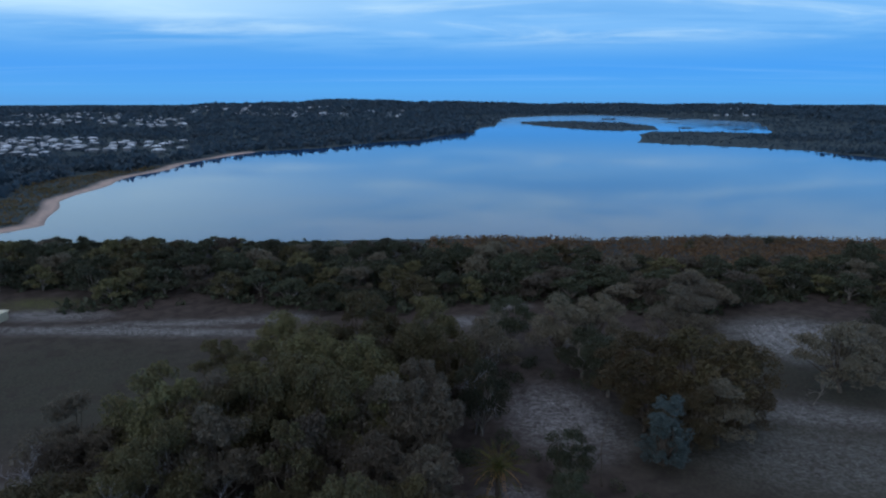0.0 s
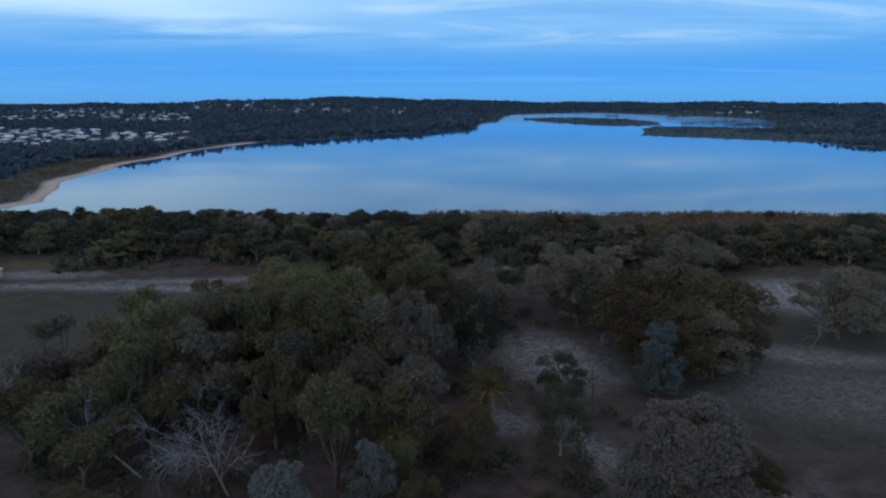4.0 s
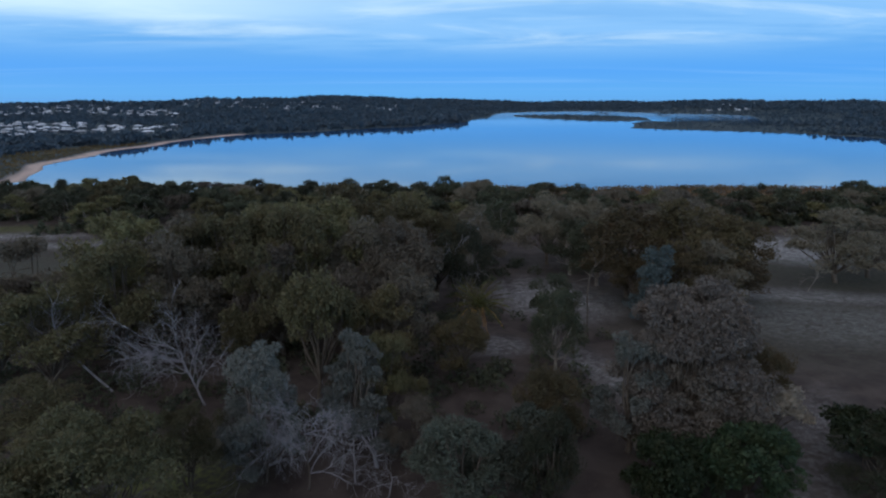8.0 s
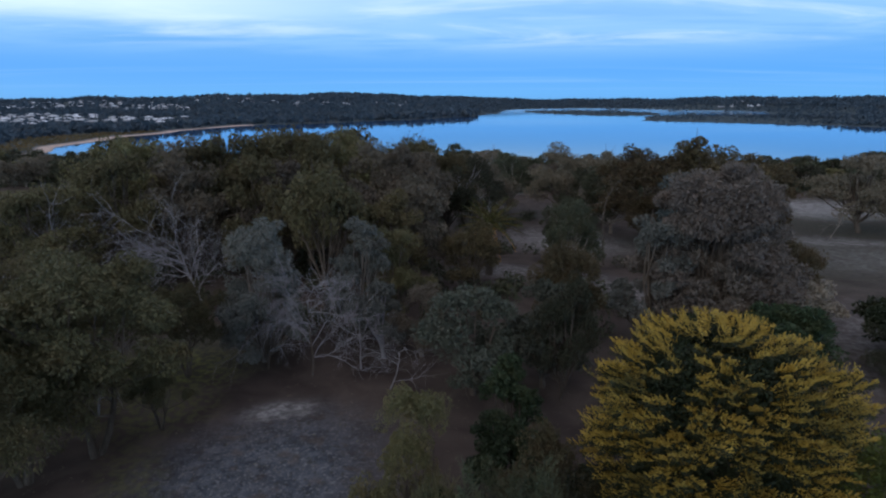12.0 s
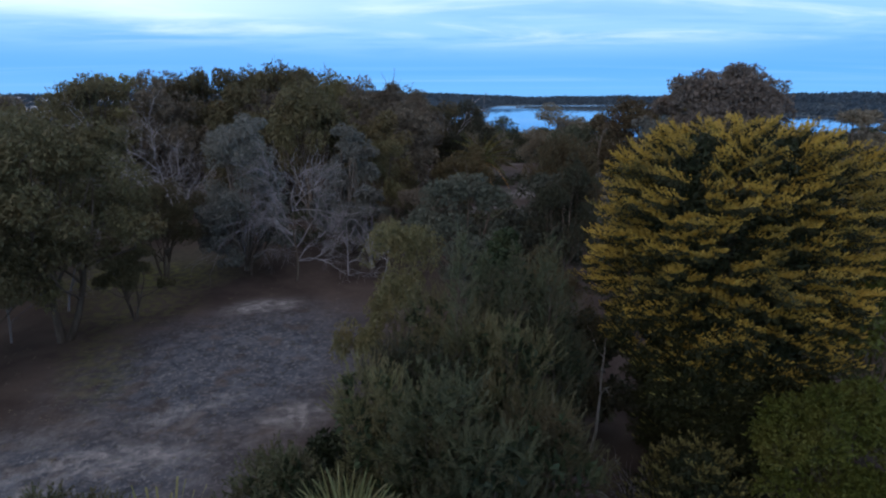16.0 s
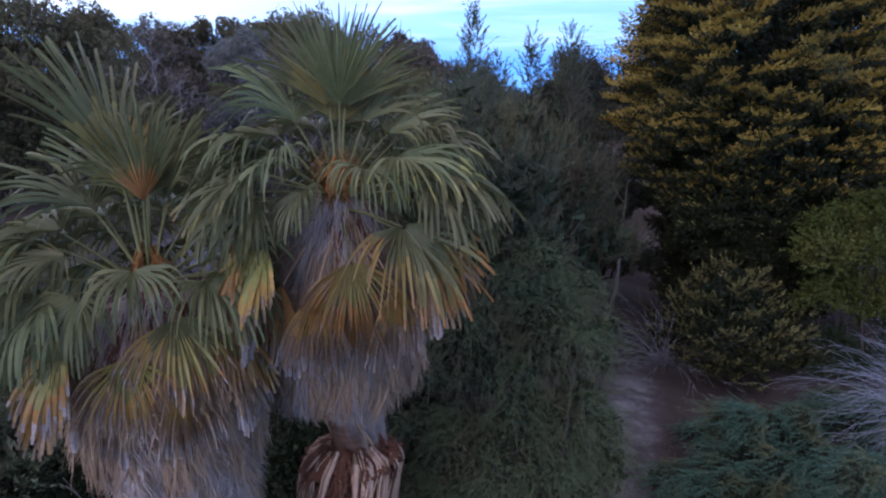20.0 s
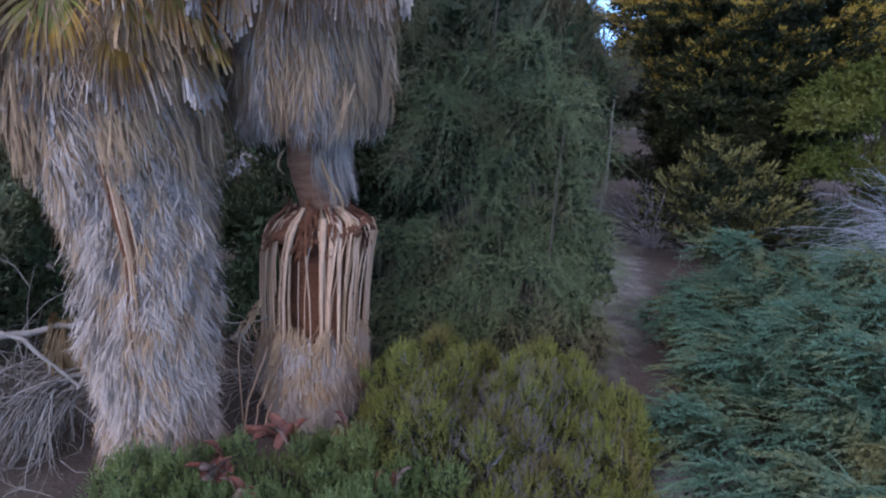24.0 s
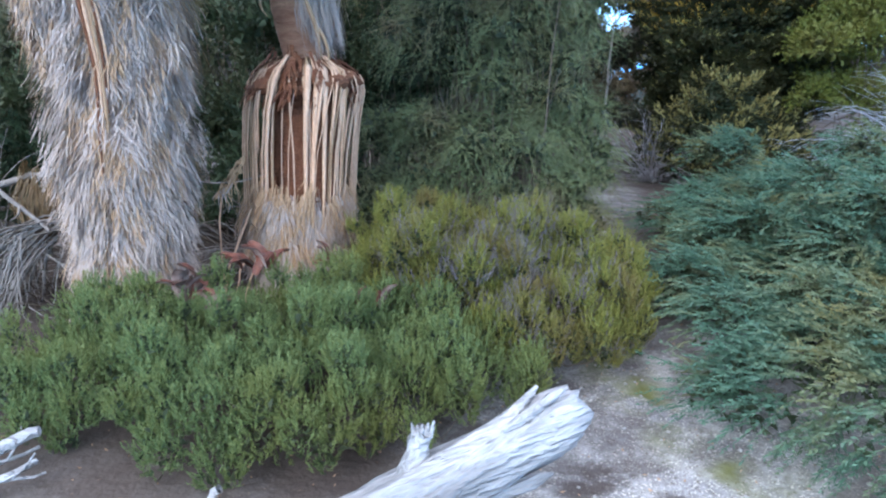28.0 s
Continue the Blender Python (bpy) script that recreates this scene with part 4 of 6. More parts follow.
def hang_strips(axis, profile, z0, z1, n, length, width, mat, g, out=0.05, jitter=0.085, name="thatch"):
    """Dry leaf strips hanging round a trunk: axis(z) gives its centre, profile(z) its radius."""
    ph, zt = g.uniform(0, 2 * math.pi, n), g.uniform(z0, z1, n)
    ln = length * g.uniform(0.6, 1.4, n)
    # strips hang in bunches, tier over tier
    tuft = g.integers(0, max(8, n // 22), n)
    m = tuft.max() + 1
    tp, tz, tr = g.uniform(0, 2 * math.pi, m), g.uniform(z0, z1, m), g.normal(size=m) * jitter * 0.8
    ph, zt = tp[tuft] + g.normal(size=n) * 0.07, np.clip(tz[tuft] + g.normal(size=n) * 0.09, z0, z1 + 0.2)
    lean = (g.normal(size=m) * 0.13)[tuft]
    V = np.empty((n, 6, 3))
    tw = lean + g.normal(size=n) * 0.11
    base = g.normal(size=n) * jitter * 0.5 + tr[tuft]
    roll = g.normal(size=n) * 0.3
    for i, t in enumerate((0.0, 0.5, 1.0)):
        z = np.maximum(zt - ln * t, 0.03)
        r = profile(z) + base + out * (t - 0.3) + 0.03 * np.sin(ph * 5 + z * 3.3) + 0.02 * np.sin(ph * 11 - z * 6.0)
        a = ph + tw * t * 0.5
        c = axis(z)
        p = np.stack([c[:, 0] + r * np.cos(a), c[:, 1] + r * np.sin(a), z], -1)
        s = np.stack([-np.sin(a) * np.cos(roll) + np.cos(a) * np.sin(roll), np.cos(a) * np.cos(roll) + np.sin(a) * np.sin(roll), 0 * a], -1)
        w = (width * g.uniform(0.6, 1.3, n) * (1.0 if t < 0.6 else 0.3))[:, None]
        V[:, 2 * i], V[:, 2 * i + 1] = p + s * w / 2, p - s * w / 2
    q = np.array([(0, 1, 3, 2), (2, 3, 5, 4)])
    Q = (np.arange(n)[:, None, None] * 6 + q[None]).reshape(-1, 4)
    return mesh_np(name, V.reshape(-1, 3), Q, M[mat])


def lathe(axis, profile, zs, mat, name, sides=24, wob=0.04, seed=0):
    g = np.random.default_rng(seed)
    a = np.linspace(0, 2 * math.pi, sides, endpoint=False)
    V = []
    for z in zs:
        c = axis(np.array([z]))[0]
        r = profile(np.array([z]))[0] * (1 + wob * g.normal(size=sides))
        V += [(c[0] + r[i] * math.cos(a[i]), c[1] + r[i] * math.sin(a[i]), z) for i in range(sides)]
    Q = [(i * sides + j, i * sides + (j + 1) % sides, (i + 1) * sides + (j + 1) % sides, (i + 1) * sides + j) for i in range(len(zs) - 1) for j in range(sides)]
    return mesh_np(name, V, Q, M[mat], smooth=True)


def crown_of_fans(palm, hub, seed, fronds, ring):
    """Fronds from upright young ones to dying ones that hang. fronds: kind, bearing, rise, sag of the blade, size; ring: how many spent leaves hang below."""
    g = np.random.default_rng(seed)
    drop = {"dying": 0.0, "young": 0.0, "broad": 0.05, "green": 0.15, "yellow": 0.30, "orange": 0.5}
    spent = [("orange", 360 * k / ring + g.normal() * 9, -38 - 24 * ((k * 0.618) % 1.0), 34, 0.95) for k in range(ring)]
    for kind, az, el, sag, size in list(fronds) + spent:
        st, end = STALK[kind]
        fans = FAN["amber" if kind == "yellow" and el < -20 else kind]
        r, segs, span, limp, cup, tones = fans[g.integers(0, len(fans))]
        s = size * g.uniform(0.95, 1.05)
        base = Matrix.Translation((hub[0], hub[1], hub[2] - drop[kind])) @ Euler((0, 0, radians(az + g.normal() * 4))).to_matrix().to_4x4() @ Matrix.Translation((0.08 + 0.4 * drop[kind], 0, 0)) @ Euler((0, radians(-el), 0)).to_matrix().to_4x4() @ Matrix.Diagonal((s, s, s, 1))
        place = base @ Matrix.Translation(end) @ Euler((radians(g.normal() * 12), radians(sag * (0.55 if kind in ("green", "yellow") else 1.0) * g.uniform(0.9, 1.1)), 0)).to_matrix().to_4x4()
        down = np.array(place.to_3x3().normalized().inverted() @ Vector((0, 0, -1)))
        fr = part("frond", fan_mesh(int(g.integers(1, 10 ** 6)), r, segs, span, limp, cup, tones, down), palm)
        fr.matrix_basis = place
        pt = part("petiole", st, fr)
        pt.matrix_basis = fr.matrix_basis.inverted() @ base


LEFT_FRONDS = (("broad", 140, 66, 0, 1.3), ("broad", 100, 74, 0, 1.05), ("broad", 58, 70, 0, 0.95), ("broad", 168, 46, 10, 1.1), ("broad", 120, 50, 5, 1.05), ("broad", 30, 54, 10, 0.85), ("young", 90, 84, 0, 0.9), ("dying", -60, 82, -8, 1.0), ("broad", 80, 58, 10, 1.0), ("green", 100, 38, 40, 1.0), ("green", 140, 36, 42, 1.05), ("green", 55, 38, 42, 0.95), ("green", 178, 36, 48, 1.0), ("green", 5, 34, 50, 0.9), ("green", 95, 5, 50, 1.0), ("green", 145, 2, 52, 1.0), ("green", 50, 4, 52, 1.0),
               ("green", 185, 25, 50, 1.0), ("green", 203, 6, 60, 1.0), ("green", 160, 20, 45, 1.0), ("green", 120, 20, 45, 1.0), ("green", 75, 25, 45, 1.0), ("green", 40, 22, 50, 1.0), ("green", 10, 18, 55, 0.9), ("green", -15, 10, 60, 0.85), ("green", 20, 0, 60, 0.9), ("green", 225, -2, 60, 0.9), ("green", -106, 2, 74, 0.78), ("green", -150, 8, 50, 1.0), ("green", -72, 22, 60, 0.8), ("green", -35, 6, 50, 0.95), ("green", -125, 30, 60, 0.75), ("green", -170, 25, 50, 0.95),
               ("yellow", -58, -4, 60, 0.9), ("yellow", -124, -34, 36, 1.0), ("yellow", -42, -38, 44, 0.85), ("yellow", -86, -42, 42, 0.78), ("yellow", 240, -18, 50, 0.9), ("yellow", -18, -25, 50, 0.85), ("yellow", 5, -32, 45, 0.85), ("yellow", 212, -30, 45, 0.9), ("yellow", 140, -25, 45, 0.85), ("yellow", 60, -25, 45, 0.85))
RIGHT_FRONDS = (("broad", 112, 70, 0, 0.95), ("broad", 74, 72, 0, 0.95), ("broad", 95, 60, 10, 0.85), ("broad", 25, 46, 10, 0.85), ("broad", 150, 54, 5, 0.9), ("young", 80, 86, 0, 0.9), ("broad", 60, 58, 10, 0.85), ("green", 110, 38, 40, 0.95), ("green", 70, 36, 42, 0.95), ("green", 150, 38, 44, 0.95), ("green", 35, 38, 44, 0.9), ("green", 180, 34, 50, 0.9), ("green", 110, 2, 52, 0.95), ("green", 60, 4, 52, 0.95), ("green", 20, 6, 54, 0.95),
                ("green", 160, 25, 50, 0.95), ("green", 185, 15, 60, 0.9), ("green", 203, 0, 60, 0.85), ("green", 130, 20, 45, 0.9), ("green", 45, 25, 45, 0.9), ("green", 10, 28, 42, 0.95), ("green", -6, 10, 48, 1.0), ("green", -22, 0, 50, 0.95), ("green", 222, -5, 60, 0.85), ("green", 90, 15, 45, 0.9), ("green", -108, 8, 76, 0.6), ("green", -150, 12, 55, 0.85), ("green", -60, 25, 65, 0.75), ("green", -125, 32, 65, 0.7), ("green", -30, 28, 55, 0.85),
                ("yellow", -42, -6, 56, 1.0), ("yellow", -24, -24, 42, 0.95), ("yellow", -74, -40, 40, 0.82), ("yellow", 200, -25, 45, 0.9), ("yellow", -132, -28, 48, 0.9), ("yellow", 150, -25, 45, 0.85), ("yellow", 30, -25, 45, 0.85), ("yellow", 80, -30, 40, 0.8))


def palm_left():
    x, y = -1.36, 7.1
    palm = thing("fan_palm", "tall fan palm with a full skirt of grey dry thatch", "palm tree", "fan palms", at=(x, y, 0))
    g = np.random.default_rng(31)
    axis = lambda z: np.stack([np.interp(z, [0, 1, 2, 3, 4.4, 6.5], [-0.02, 0.0, 0.04, 0.06, 0.02, 0.07]), np.interp(z, [0, 3, 6.5], [0, -0.05, -0.6])], -1)
    prof = lambda z: np.interp(z, [0, 0.5, 1, 2, 3, 3.8, 4.4, 5.2, 6.0, 6.6], [0.51, 0.54, 0.57, 0.62, 0.68, 0.77, 0.88, 0.88, 0.45, 0.22])
    part("trunk", lathe(axis, lambda z: np.minimum(prof(z) * 0.84, 0.03 + np.maximum(0, 6.2 - z) * 0.45), np.linspace(-0.1, 6.2, 24), "thatch", "trunk", 20, 0.05), palm)
    part("thatch_skirt", hang_strips(axis, prof, 0.22, 6.0, 50000, 0.16, 0.011, "thatch", g, 0.10, 0.085), palm, "grey dry hanging leaf skirt")
    part("thatch_fringe", hang_strips(axis, lambda z: prof(z) + 0.05, 4.1, 5.8, 14000, 0.40, 0.013, "thatch_tan", g, 0.14, 0.09), palm, "tan freshly dried leaves above the skirt")
    # old stalks; the thatch_red strips paint the shaded slit beside them
    for k, (dx, mt, wd) in enumerate(((-0.03, "thatch_red", 0.022), (0.0, "strap", 0.022), (0.035, "thatch_tan", 0.030), (0.06, "thatch_red", 0.018), (0.085, "strap", 0.014))):
        zs = np.linspace(3.9 - 0.1 * k, 1.9 + 0.2 * k, 9)
        c, r = axis(zs), prof(zs) + 0.14
        off = np.interp(zs, [1.9, 2.5, 3.5, 3.9], [0.02, 0.05, 0.09, 0.10]) + dx + 0.12 + 0.008 * np.sin(zs * 5 + k)
        P = np.stack([c[:, 0] + off, c[:, 1] - np.sqrt(np.maximum(r * r - off * off, 0.01)), zs], -1)
        part("old_stalk", mesh_np("old_stalk", *tube(P, np.linspace(wd, wd * 0.4, 9), 6), M[mt], smooth=True), palm)
    part("thatch_patch", hang_strips(axis, lambda z: prof(z) + 0.02, 0.4, 4.8, 11000, 0.19, 0.009, "thatch_tan", g, 0.10, 0.085), palm, "tan patches in the grey skirt")
    part("leaf_base", hang_strips(axis, lambda z: prof(z) + 0.06, 5.2, 6.0, 1800, 0.34, 0.014, "thatch_red", g, 0.06, 0.06), palm, "orange-brown old leaf base fibre under the crown")
    part("crown_fibre", hang_strips(axis, lambda z: np.full_like(z, 0.15), 6.0, 6.34, 800, 0.16, 0.014, "hub_fibre", g, 0.14, 0.06), palm, "orange fibrous leaf bases")
    crown_of_fans(palm, (0.06, -0.60, 6.18), 4, LEFT_FRONDS, 12)


def palm_right():
    x, y = 0.5, 8.4
    palm = thing("fan_palm", "fan palm with a torn skirt baring its trunk", "palm tree", "fan palms", at=(x, y, 0))
    g = np.random.default_rng(32)
    axis = lambda z: np.stack([np.interp(z, [0, 0.8, 2.3, 3.05, 3.7, 4.4, 7], [-0.21, -0.18, -0.09, 0.05, -0.03, 0.04, 0.25]), np.interp(z, [0, 2.7, 3.2, 4.2, 7], [0, -0.06, -0.2, -0.65, -1.75])], -1)
    low = lambda z: np.interp(z, [0, 0.5, 1.2, 1.9, 2.6, 3.0], [0.60, 0.66, 0.66, 0.68, 0.72, 0.60])
    top = lambda z: np.interp(z, [3.2, 3.8, 4.0, 4.4, 5.4, 6.4, 7.2], [0.38, 0.46, 0.66, 0.80, 0.80, 0.46, 0.28])
    part("trunk", lathe(axis, lambda z: np.interp(z, [-0.1, 2.9, 3.2, 3.4, 6.4, 7], [0.26, 0.25, 0.29, 0.285, 0.28, 0.06]), np.linspace(-0.1, 7.0, 40), "palm_bark", "trunk", 20, 0.03), palm, "bare reddish-brown ringed trunk")
    part("upper_skirt", hang_strips(axis, top, 4.25, 6.8, 26000, 0.26, 0.0095, "thatch", g, 0.12, 0.08), palm)
    part("skirt_body", lathe(axis, lambda z: np.minimum(top(z) * 0.8, 0.06 + np.maximum(0, 7.1 - z) * 0.5), np.linspace(4.15, 7.1, 12), "thatch", "skirt_body", 20, 0.06), palm)
    part("thatch_fringe", hang_strips(axis, lambda z: top(z) + 0.05, 4.5, 6.7, 13000, 0.40, 0.013, "thatch_tan", g, 0.12), palm, "tan dried leaves under the crown")
    # strips that still hang over part of the bare trunk
    n = 4200
    side = hang_strips(lambda z: axis(z) + np.array([0.24, -0.02]), lambda z: np.full_like(z, 0.20), 3.6, 4.7, n, 0.36, 0.010, "thatch", g, 0.03, 0.06)
    part("hanging_tuft", side, palm)
    part("lower_thatch", hang_strips(axis, low, 0.2, 1.35, 17000, 0.20, 0.0095, "thatch", g, 0.09, 0.05), palm, "grey dry thatch at the foot")
    part("thatch_patch", hang_strips(axis, lambda z: low(z) + 0.02, 0.7, 1.5, 6000, 0.20, 0.012, "thatch_tan", g, 0.09, 0.05), palm, "tan dry strips over the grey thatch")
    part("thatch_core", lathe(axis, lambda z: low(z) * 0.84, np.linspace(-0.1, 1.15, 8), "thatch", "thatch_core", 20, 0.05), palm)
    tagged(part("torn_rim", hang_strips(axis, lambda z: np.interp(z, [2.6, 3.0, 3.15], [0.69, 0.58, 0.40]), 2.74, 3.16, 700, 0.17, 0.034, "thatch_red", g, 0.06, 0.05), palm, "torn red-brown fibrous rim"), kind="stuff")
    part("rim_body", lathe(axis, lambda z: np.interp(z, [2.7, 2.8, 2.95, 3.06, 3.14], [0.60, 0.665, 0.60, 0.46, 0.30]), np.linspace(2.7, 3.14, 7), "thatch_red", "rim_body", 30, 0.12), palm)
    # added dark sleeve: shade in the gaps between straps, put into its colour
    part("fibre_wrap", lathe(axis, lambda z: np.interp(z, [1.0, 2.2, 2.75], [0.47, 0.45, 0.50]), np.linspace(1.0, 2.75, 12), "thatch_red", "fibre_wrap", 28, 0.09, 3), palm, "dark brown sleeve painting the shade behind the hanging straps")
    for i in range(150):
        a = 2 * math.pi * i / 150 + g.normal() * 0.09
        z1 = g.uniform(0.75, 1.3) if g.uniform() > 0.12 else g.uniform(1.7, 2.3)
        if g.uniform() < 0.20 + 0.12 * (math.cos(a + 0.9) > 0.75):
            continue
        top_z = (3.12 if math.cos(a + 2.2) > -0.1 else 2.95) + g.normal() * 0.03
        zs = np.array([top_z, 3.0, 2.86, 2.5, 2.0, z1]) if top_z > 3.02 else np.array([top_z, 2.88, 2.76, 2.4, 2.0, z1])
        c = axis(zs)
        r = np.interp(zs, [1.2, 2.2, 2.8, 3.0, 3.12], [0.66, 0.69, 0.70, 0.59, 0.36]) + g.normal() * 0.03
        tw = a + g.normal() * 0.16 * np.array([0, 0.05, 0.15, 0.45, 0.8, 1.0])
        P = np.stack([c[:, 0] + r * np.cos(tw), c[:, 1] + r * np.sin(tw), zs], -1)
        w = g.choice([0.008, 0.012, 0.018, 0.026, 0.036]) * np.array([1.2, 1.3, 1.2, 1.0, 0.8, 0.6])
        S = np.stack([-np.sin(tw), np.cos(tw), 0 * tw], -1)
        R = np.stack([np.cos(tw), np.sin(tw), 0 * tw], -1)
        V = np.concatenate([P + S * w[:, None], P + R * 0.012, P - S * w[:, None], P - R * 0.008])
        Q = [(k * 6 + j, k * 6 + j + 1, ((k + 1) % 4) * 6 + j + 1, ((k + 1) % 4) * 6 + j) for k in range(4) for j in range(5)]
        part("leaf_stalk", mesh_np("leaf_stalk", V, Q, M["strap" if g.uniform() < 0.7 else "thatch_tan"]), palm)
    part("leaf_base", hang_strips(axis, lambda z: top(z) + 0.06, 6.0, 6.9, 1800, 0.34, 0.014, "thatch_red", g, 0.06, 0.06), palm, "orange-brown old leaf base fibre under the crown")
    for dx, z0, z1, wd in ((0.16, 3.85, 3.12, 0.030), (0.24, 3.55, 3.05, 0.022), (-0.24, 3.95, 3.6, 0.02)):
        zs = np.linspace(z0, z1, 7)
        t = np.linspace(0, 1, 7)
        c = axis(zs)
        P = np.stack([c[:, 0] + dx + 0.10 * np.sin(t * 2.5) * np.sign(dx), c[:, 1] - 0.27 - 0.05 * np.sin(t * 3), zs], -1)
        V, Q = tube(P, wd * np.array([0.4, 0.9, 1.0, 0.9, 0.8, 0.6, 0.2]), 6)
        part("curled_strip", mesh_np("curled_strip", V, Q, M["thatch_tan"], smooth=True), palm, "curled dry strip peeling from the trunk")
    part("crown_fibre", hang_strips(axis, lambda z: np.full_like(z, 0.15), 6.9, 7.26, 800, 0.16, 0.014, "hub_fibre", g, 0.14, 0.06), palm, "orange fibrous leaf bases")
    crown_of_fans(palm, (0.25, -1.75, 7.1), 6, RIGHT_FRONDS, 10)


palm_left()
palm_right()

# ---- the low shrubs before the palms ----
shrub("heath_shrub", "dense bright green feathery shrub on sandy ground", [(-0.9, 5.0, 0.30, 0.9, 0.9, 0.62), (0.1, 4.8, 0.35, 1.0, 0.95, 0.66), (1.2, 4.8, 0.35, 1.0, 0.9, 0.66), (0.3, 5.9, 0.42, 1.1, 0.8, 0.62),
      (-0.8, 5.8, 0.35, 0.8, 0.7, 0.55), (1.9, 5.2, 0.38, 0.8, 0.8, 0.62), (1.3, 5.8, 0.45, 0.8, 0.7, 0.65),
      (0.3, 4.45, 0.25, 0.8, 0.6, 0.5), (1.1, 4.45, 0.25, 0.8, 0.6, 0.5), (-0.5, 4.7, 0.25, 0.7, 0.55, 0.5), (1.0, 4.2, 0.20, 0.75, 0.5, 0.40), (0.3, 4.3, 0.20, 0.6, 0.45, 0.40), (1.9, 4.55, 0.28, 0.6, 0.5, 0.48), (2.5, 5.0, 0.30, 0.6, 0.5, 0.5)], "heath", 235, 0.17, 10, 0.042, 0.0115, 41, up=1.1, angle=0.6, stray=0.3, inner=("dark_shrub_and_shade", 150, 0.075), lumps=(34, 0.15, 0.68, 1.35))
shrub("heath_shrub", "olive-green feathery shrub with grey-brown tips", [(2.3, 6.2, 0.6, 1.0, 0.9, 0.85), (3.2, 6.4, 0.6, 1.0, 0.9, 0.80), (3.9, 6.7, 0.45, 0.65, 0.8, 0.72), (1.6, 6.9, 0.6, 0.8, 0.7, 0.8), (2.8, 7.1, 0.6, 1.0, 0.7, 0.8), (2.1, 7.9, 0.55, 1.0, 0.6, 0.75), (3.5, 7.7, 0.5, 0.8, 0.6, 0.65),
      (3.1, 5.7, 0.32, 0.75, 0.55, 0.5), (3.3, 5.5, 0.28, 0.6, 0.5, 0.45), (3.9, 6.0, 0.34, 0.45, 0.6, 0.5)], "heath_gold", 225, 0.18, 10, 0.042, 0.0115, 42, up=1.1, angle=0.6, stray=0.3, inner=("dark_shrub_and_shade", 120, 0.08), lumps=(34, 0.16, 0.66, 1.4), dry=("dry_sprig", 330, (2.75, 6.1), 0.85))
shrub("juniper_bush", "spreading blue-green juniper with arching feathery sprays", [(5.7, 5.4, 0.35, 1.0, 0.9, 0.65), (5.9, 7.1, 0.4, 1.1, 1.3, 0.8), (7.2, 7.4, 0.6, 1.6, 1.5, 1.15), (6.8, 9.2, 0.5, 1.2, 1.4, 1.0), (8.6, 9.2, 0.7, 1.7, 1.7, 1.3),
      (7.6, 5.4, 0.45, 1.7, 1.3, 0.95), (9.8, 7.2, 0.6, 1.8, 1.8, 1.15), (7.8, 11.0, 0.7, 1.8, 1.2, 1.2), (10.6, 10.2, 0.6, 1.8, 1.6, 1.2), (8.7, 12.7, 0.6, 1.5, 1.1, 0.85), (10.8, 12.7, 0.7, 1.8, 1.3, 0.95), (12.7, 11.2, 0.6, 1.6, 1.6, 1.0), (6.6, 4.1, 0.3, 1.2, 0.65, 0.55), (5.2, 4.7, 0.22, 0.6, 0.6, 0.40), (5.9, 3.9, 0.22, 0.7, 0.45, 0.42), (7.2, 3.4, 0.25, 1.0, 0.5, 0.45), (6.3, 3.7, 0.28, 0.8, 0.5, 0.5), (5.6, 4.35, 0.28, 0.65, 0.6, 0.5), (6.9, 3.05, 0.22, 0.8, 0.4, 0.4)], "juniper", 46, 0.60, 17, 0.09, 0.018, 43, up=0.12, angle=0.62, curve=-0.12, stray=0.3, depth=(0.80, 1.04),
      flat=True, inner=("dark_shrub_and_shade", 90, 0.12), push=(-1.5, -0.55, -0.2), lumps=(14, 0.44, 0.68))
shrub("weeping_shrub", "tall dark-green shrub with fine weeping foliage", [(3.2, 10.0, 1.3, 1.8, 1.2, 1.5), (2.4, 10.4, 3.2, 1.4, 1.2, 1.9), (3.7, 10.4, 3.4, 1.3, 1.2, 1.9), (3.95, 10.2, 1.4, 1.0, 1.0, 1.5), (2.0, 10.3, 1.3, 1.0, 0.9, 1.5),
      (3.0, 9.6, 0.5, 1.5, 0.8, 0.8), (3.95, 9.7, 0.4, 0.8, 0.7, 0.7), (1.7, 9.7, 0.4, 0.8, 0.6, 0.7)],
      "weeping", 62, 0.62, 18, 0.085, 0.0095, 44, up=-0.35, angle=0.5, curve=-0.6, inner=("dark_shrub_and_shade", 34, 0.22), category="tree", lumps=(26, 0.36, 0.80))
for i, (x, y, h, r, m) in enumerate(((-0.8, 12.0, 4.5, 1.7, "dark_shrub_and_shade"), (-4.2, 11.2, 3.6, 1.8, "dark_shrub_and_shade"), (-7.0, 12.5, 4.2, 2.2, "fine_green"), (-6.0, 9.5, 2.6, 1.4, "fine_green"), (1.2, 12.5, 5.5, 1.6, "dark_shrub_and_shade"), (-2.6, 13.5, 5.0, 1.9, "fine_green"))):
    shrub("understorey_shrub", "dark dense shrub behind the palms", [(x, y, h * 0.35, r, r, h * 0.35), (x + 0.4, y + 0.3, h * 0.7, r * 0.75, r * 0.75, h * 0.32)], m, 24, 0.5, 6, 0.17, 0.05, 50 + i, up=0.1, inner=("dark_shrub_and_shade", 30, 0.3), lumps=(8, 0.5))
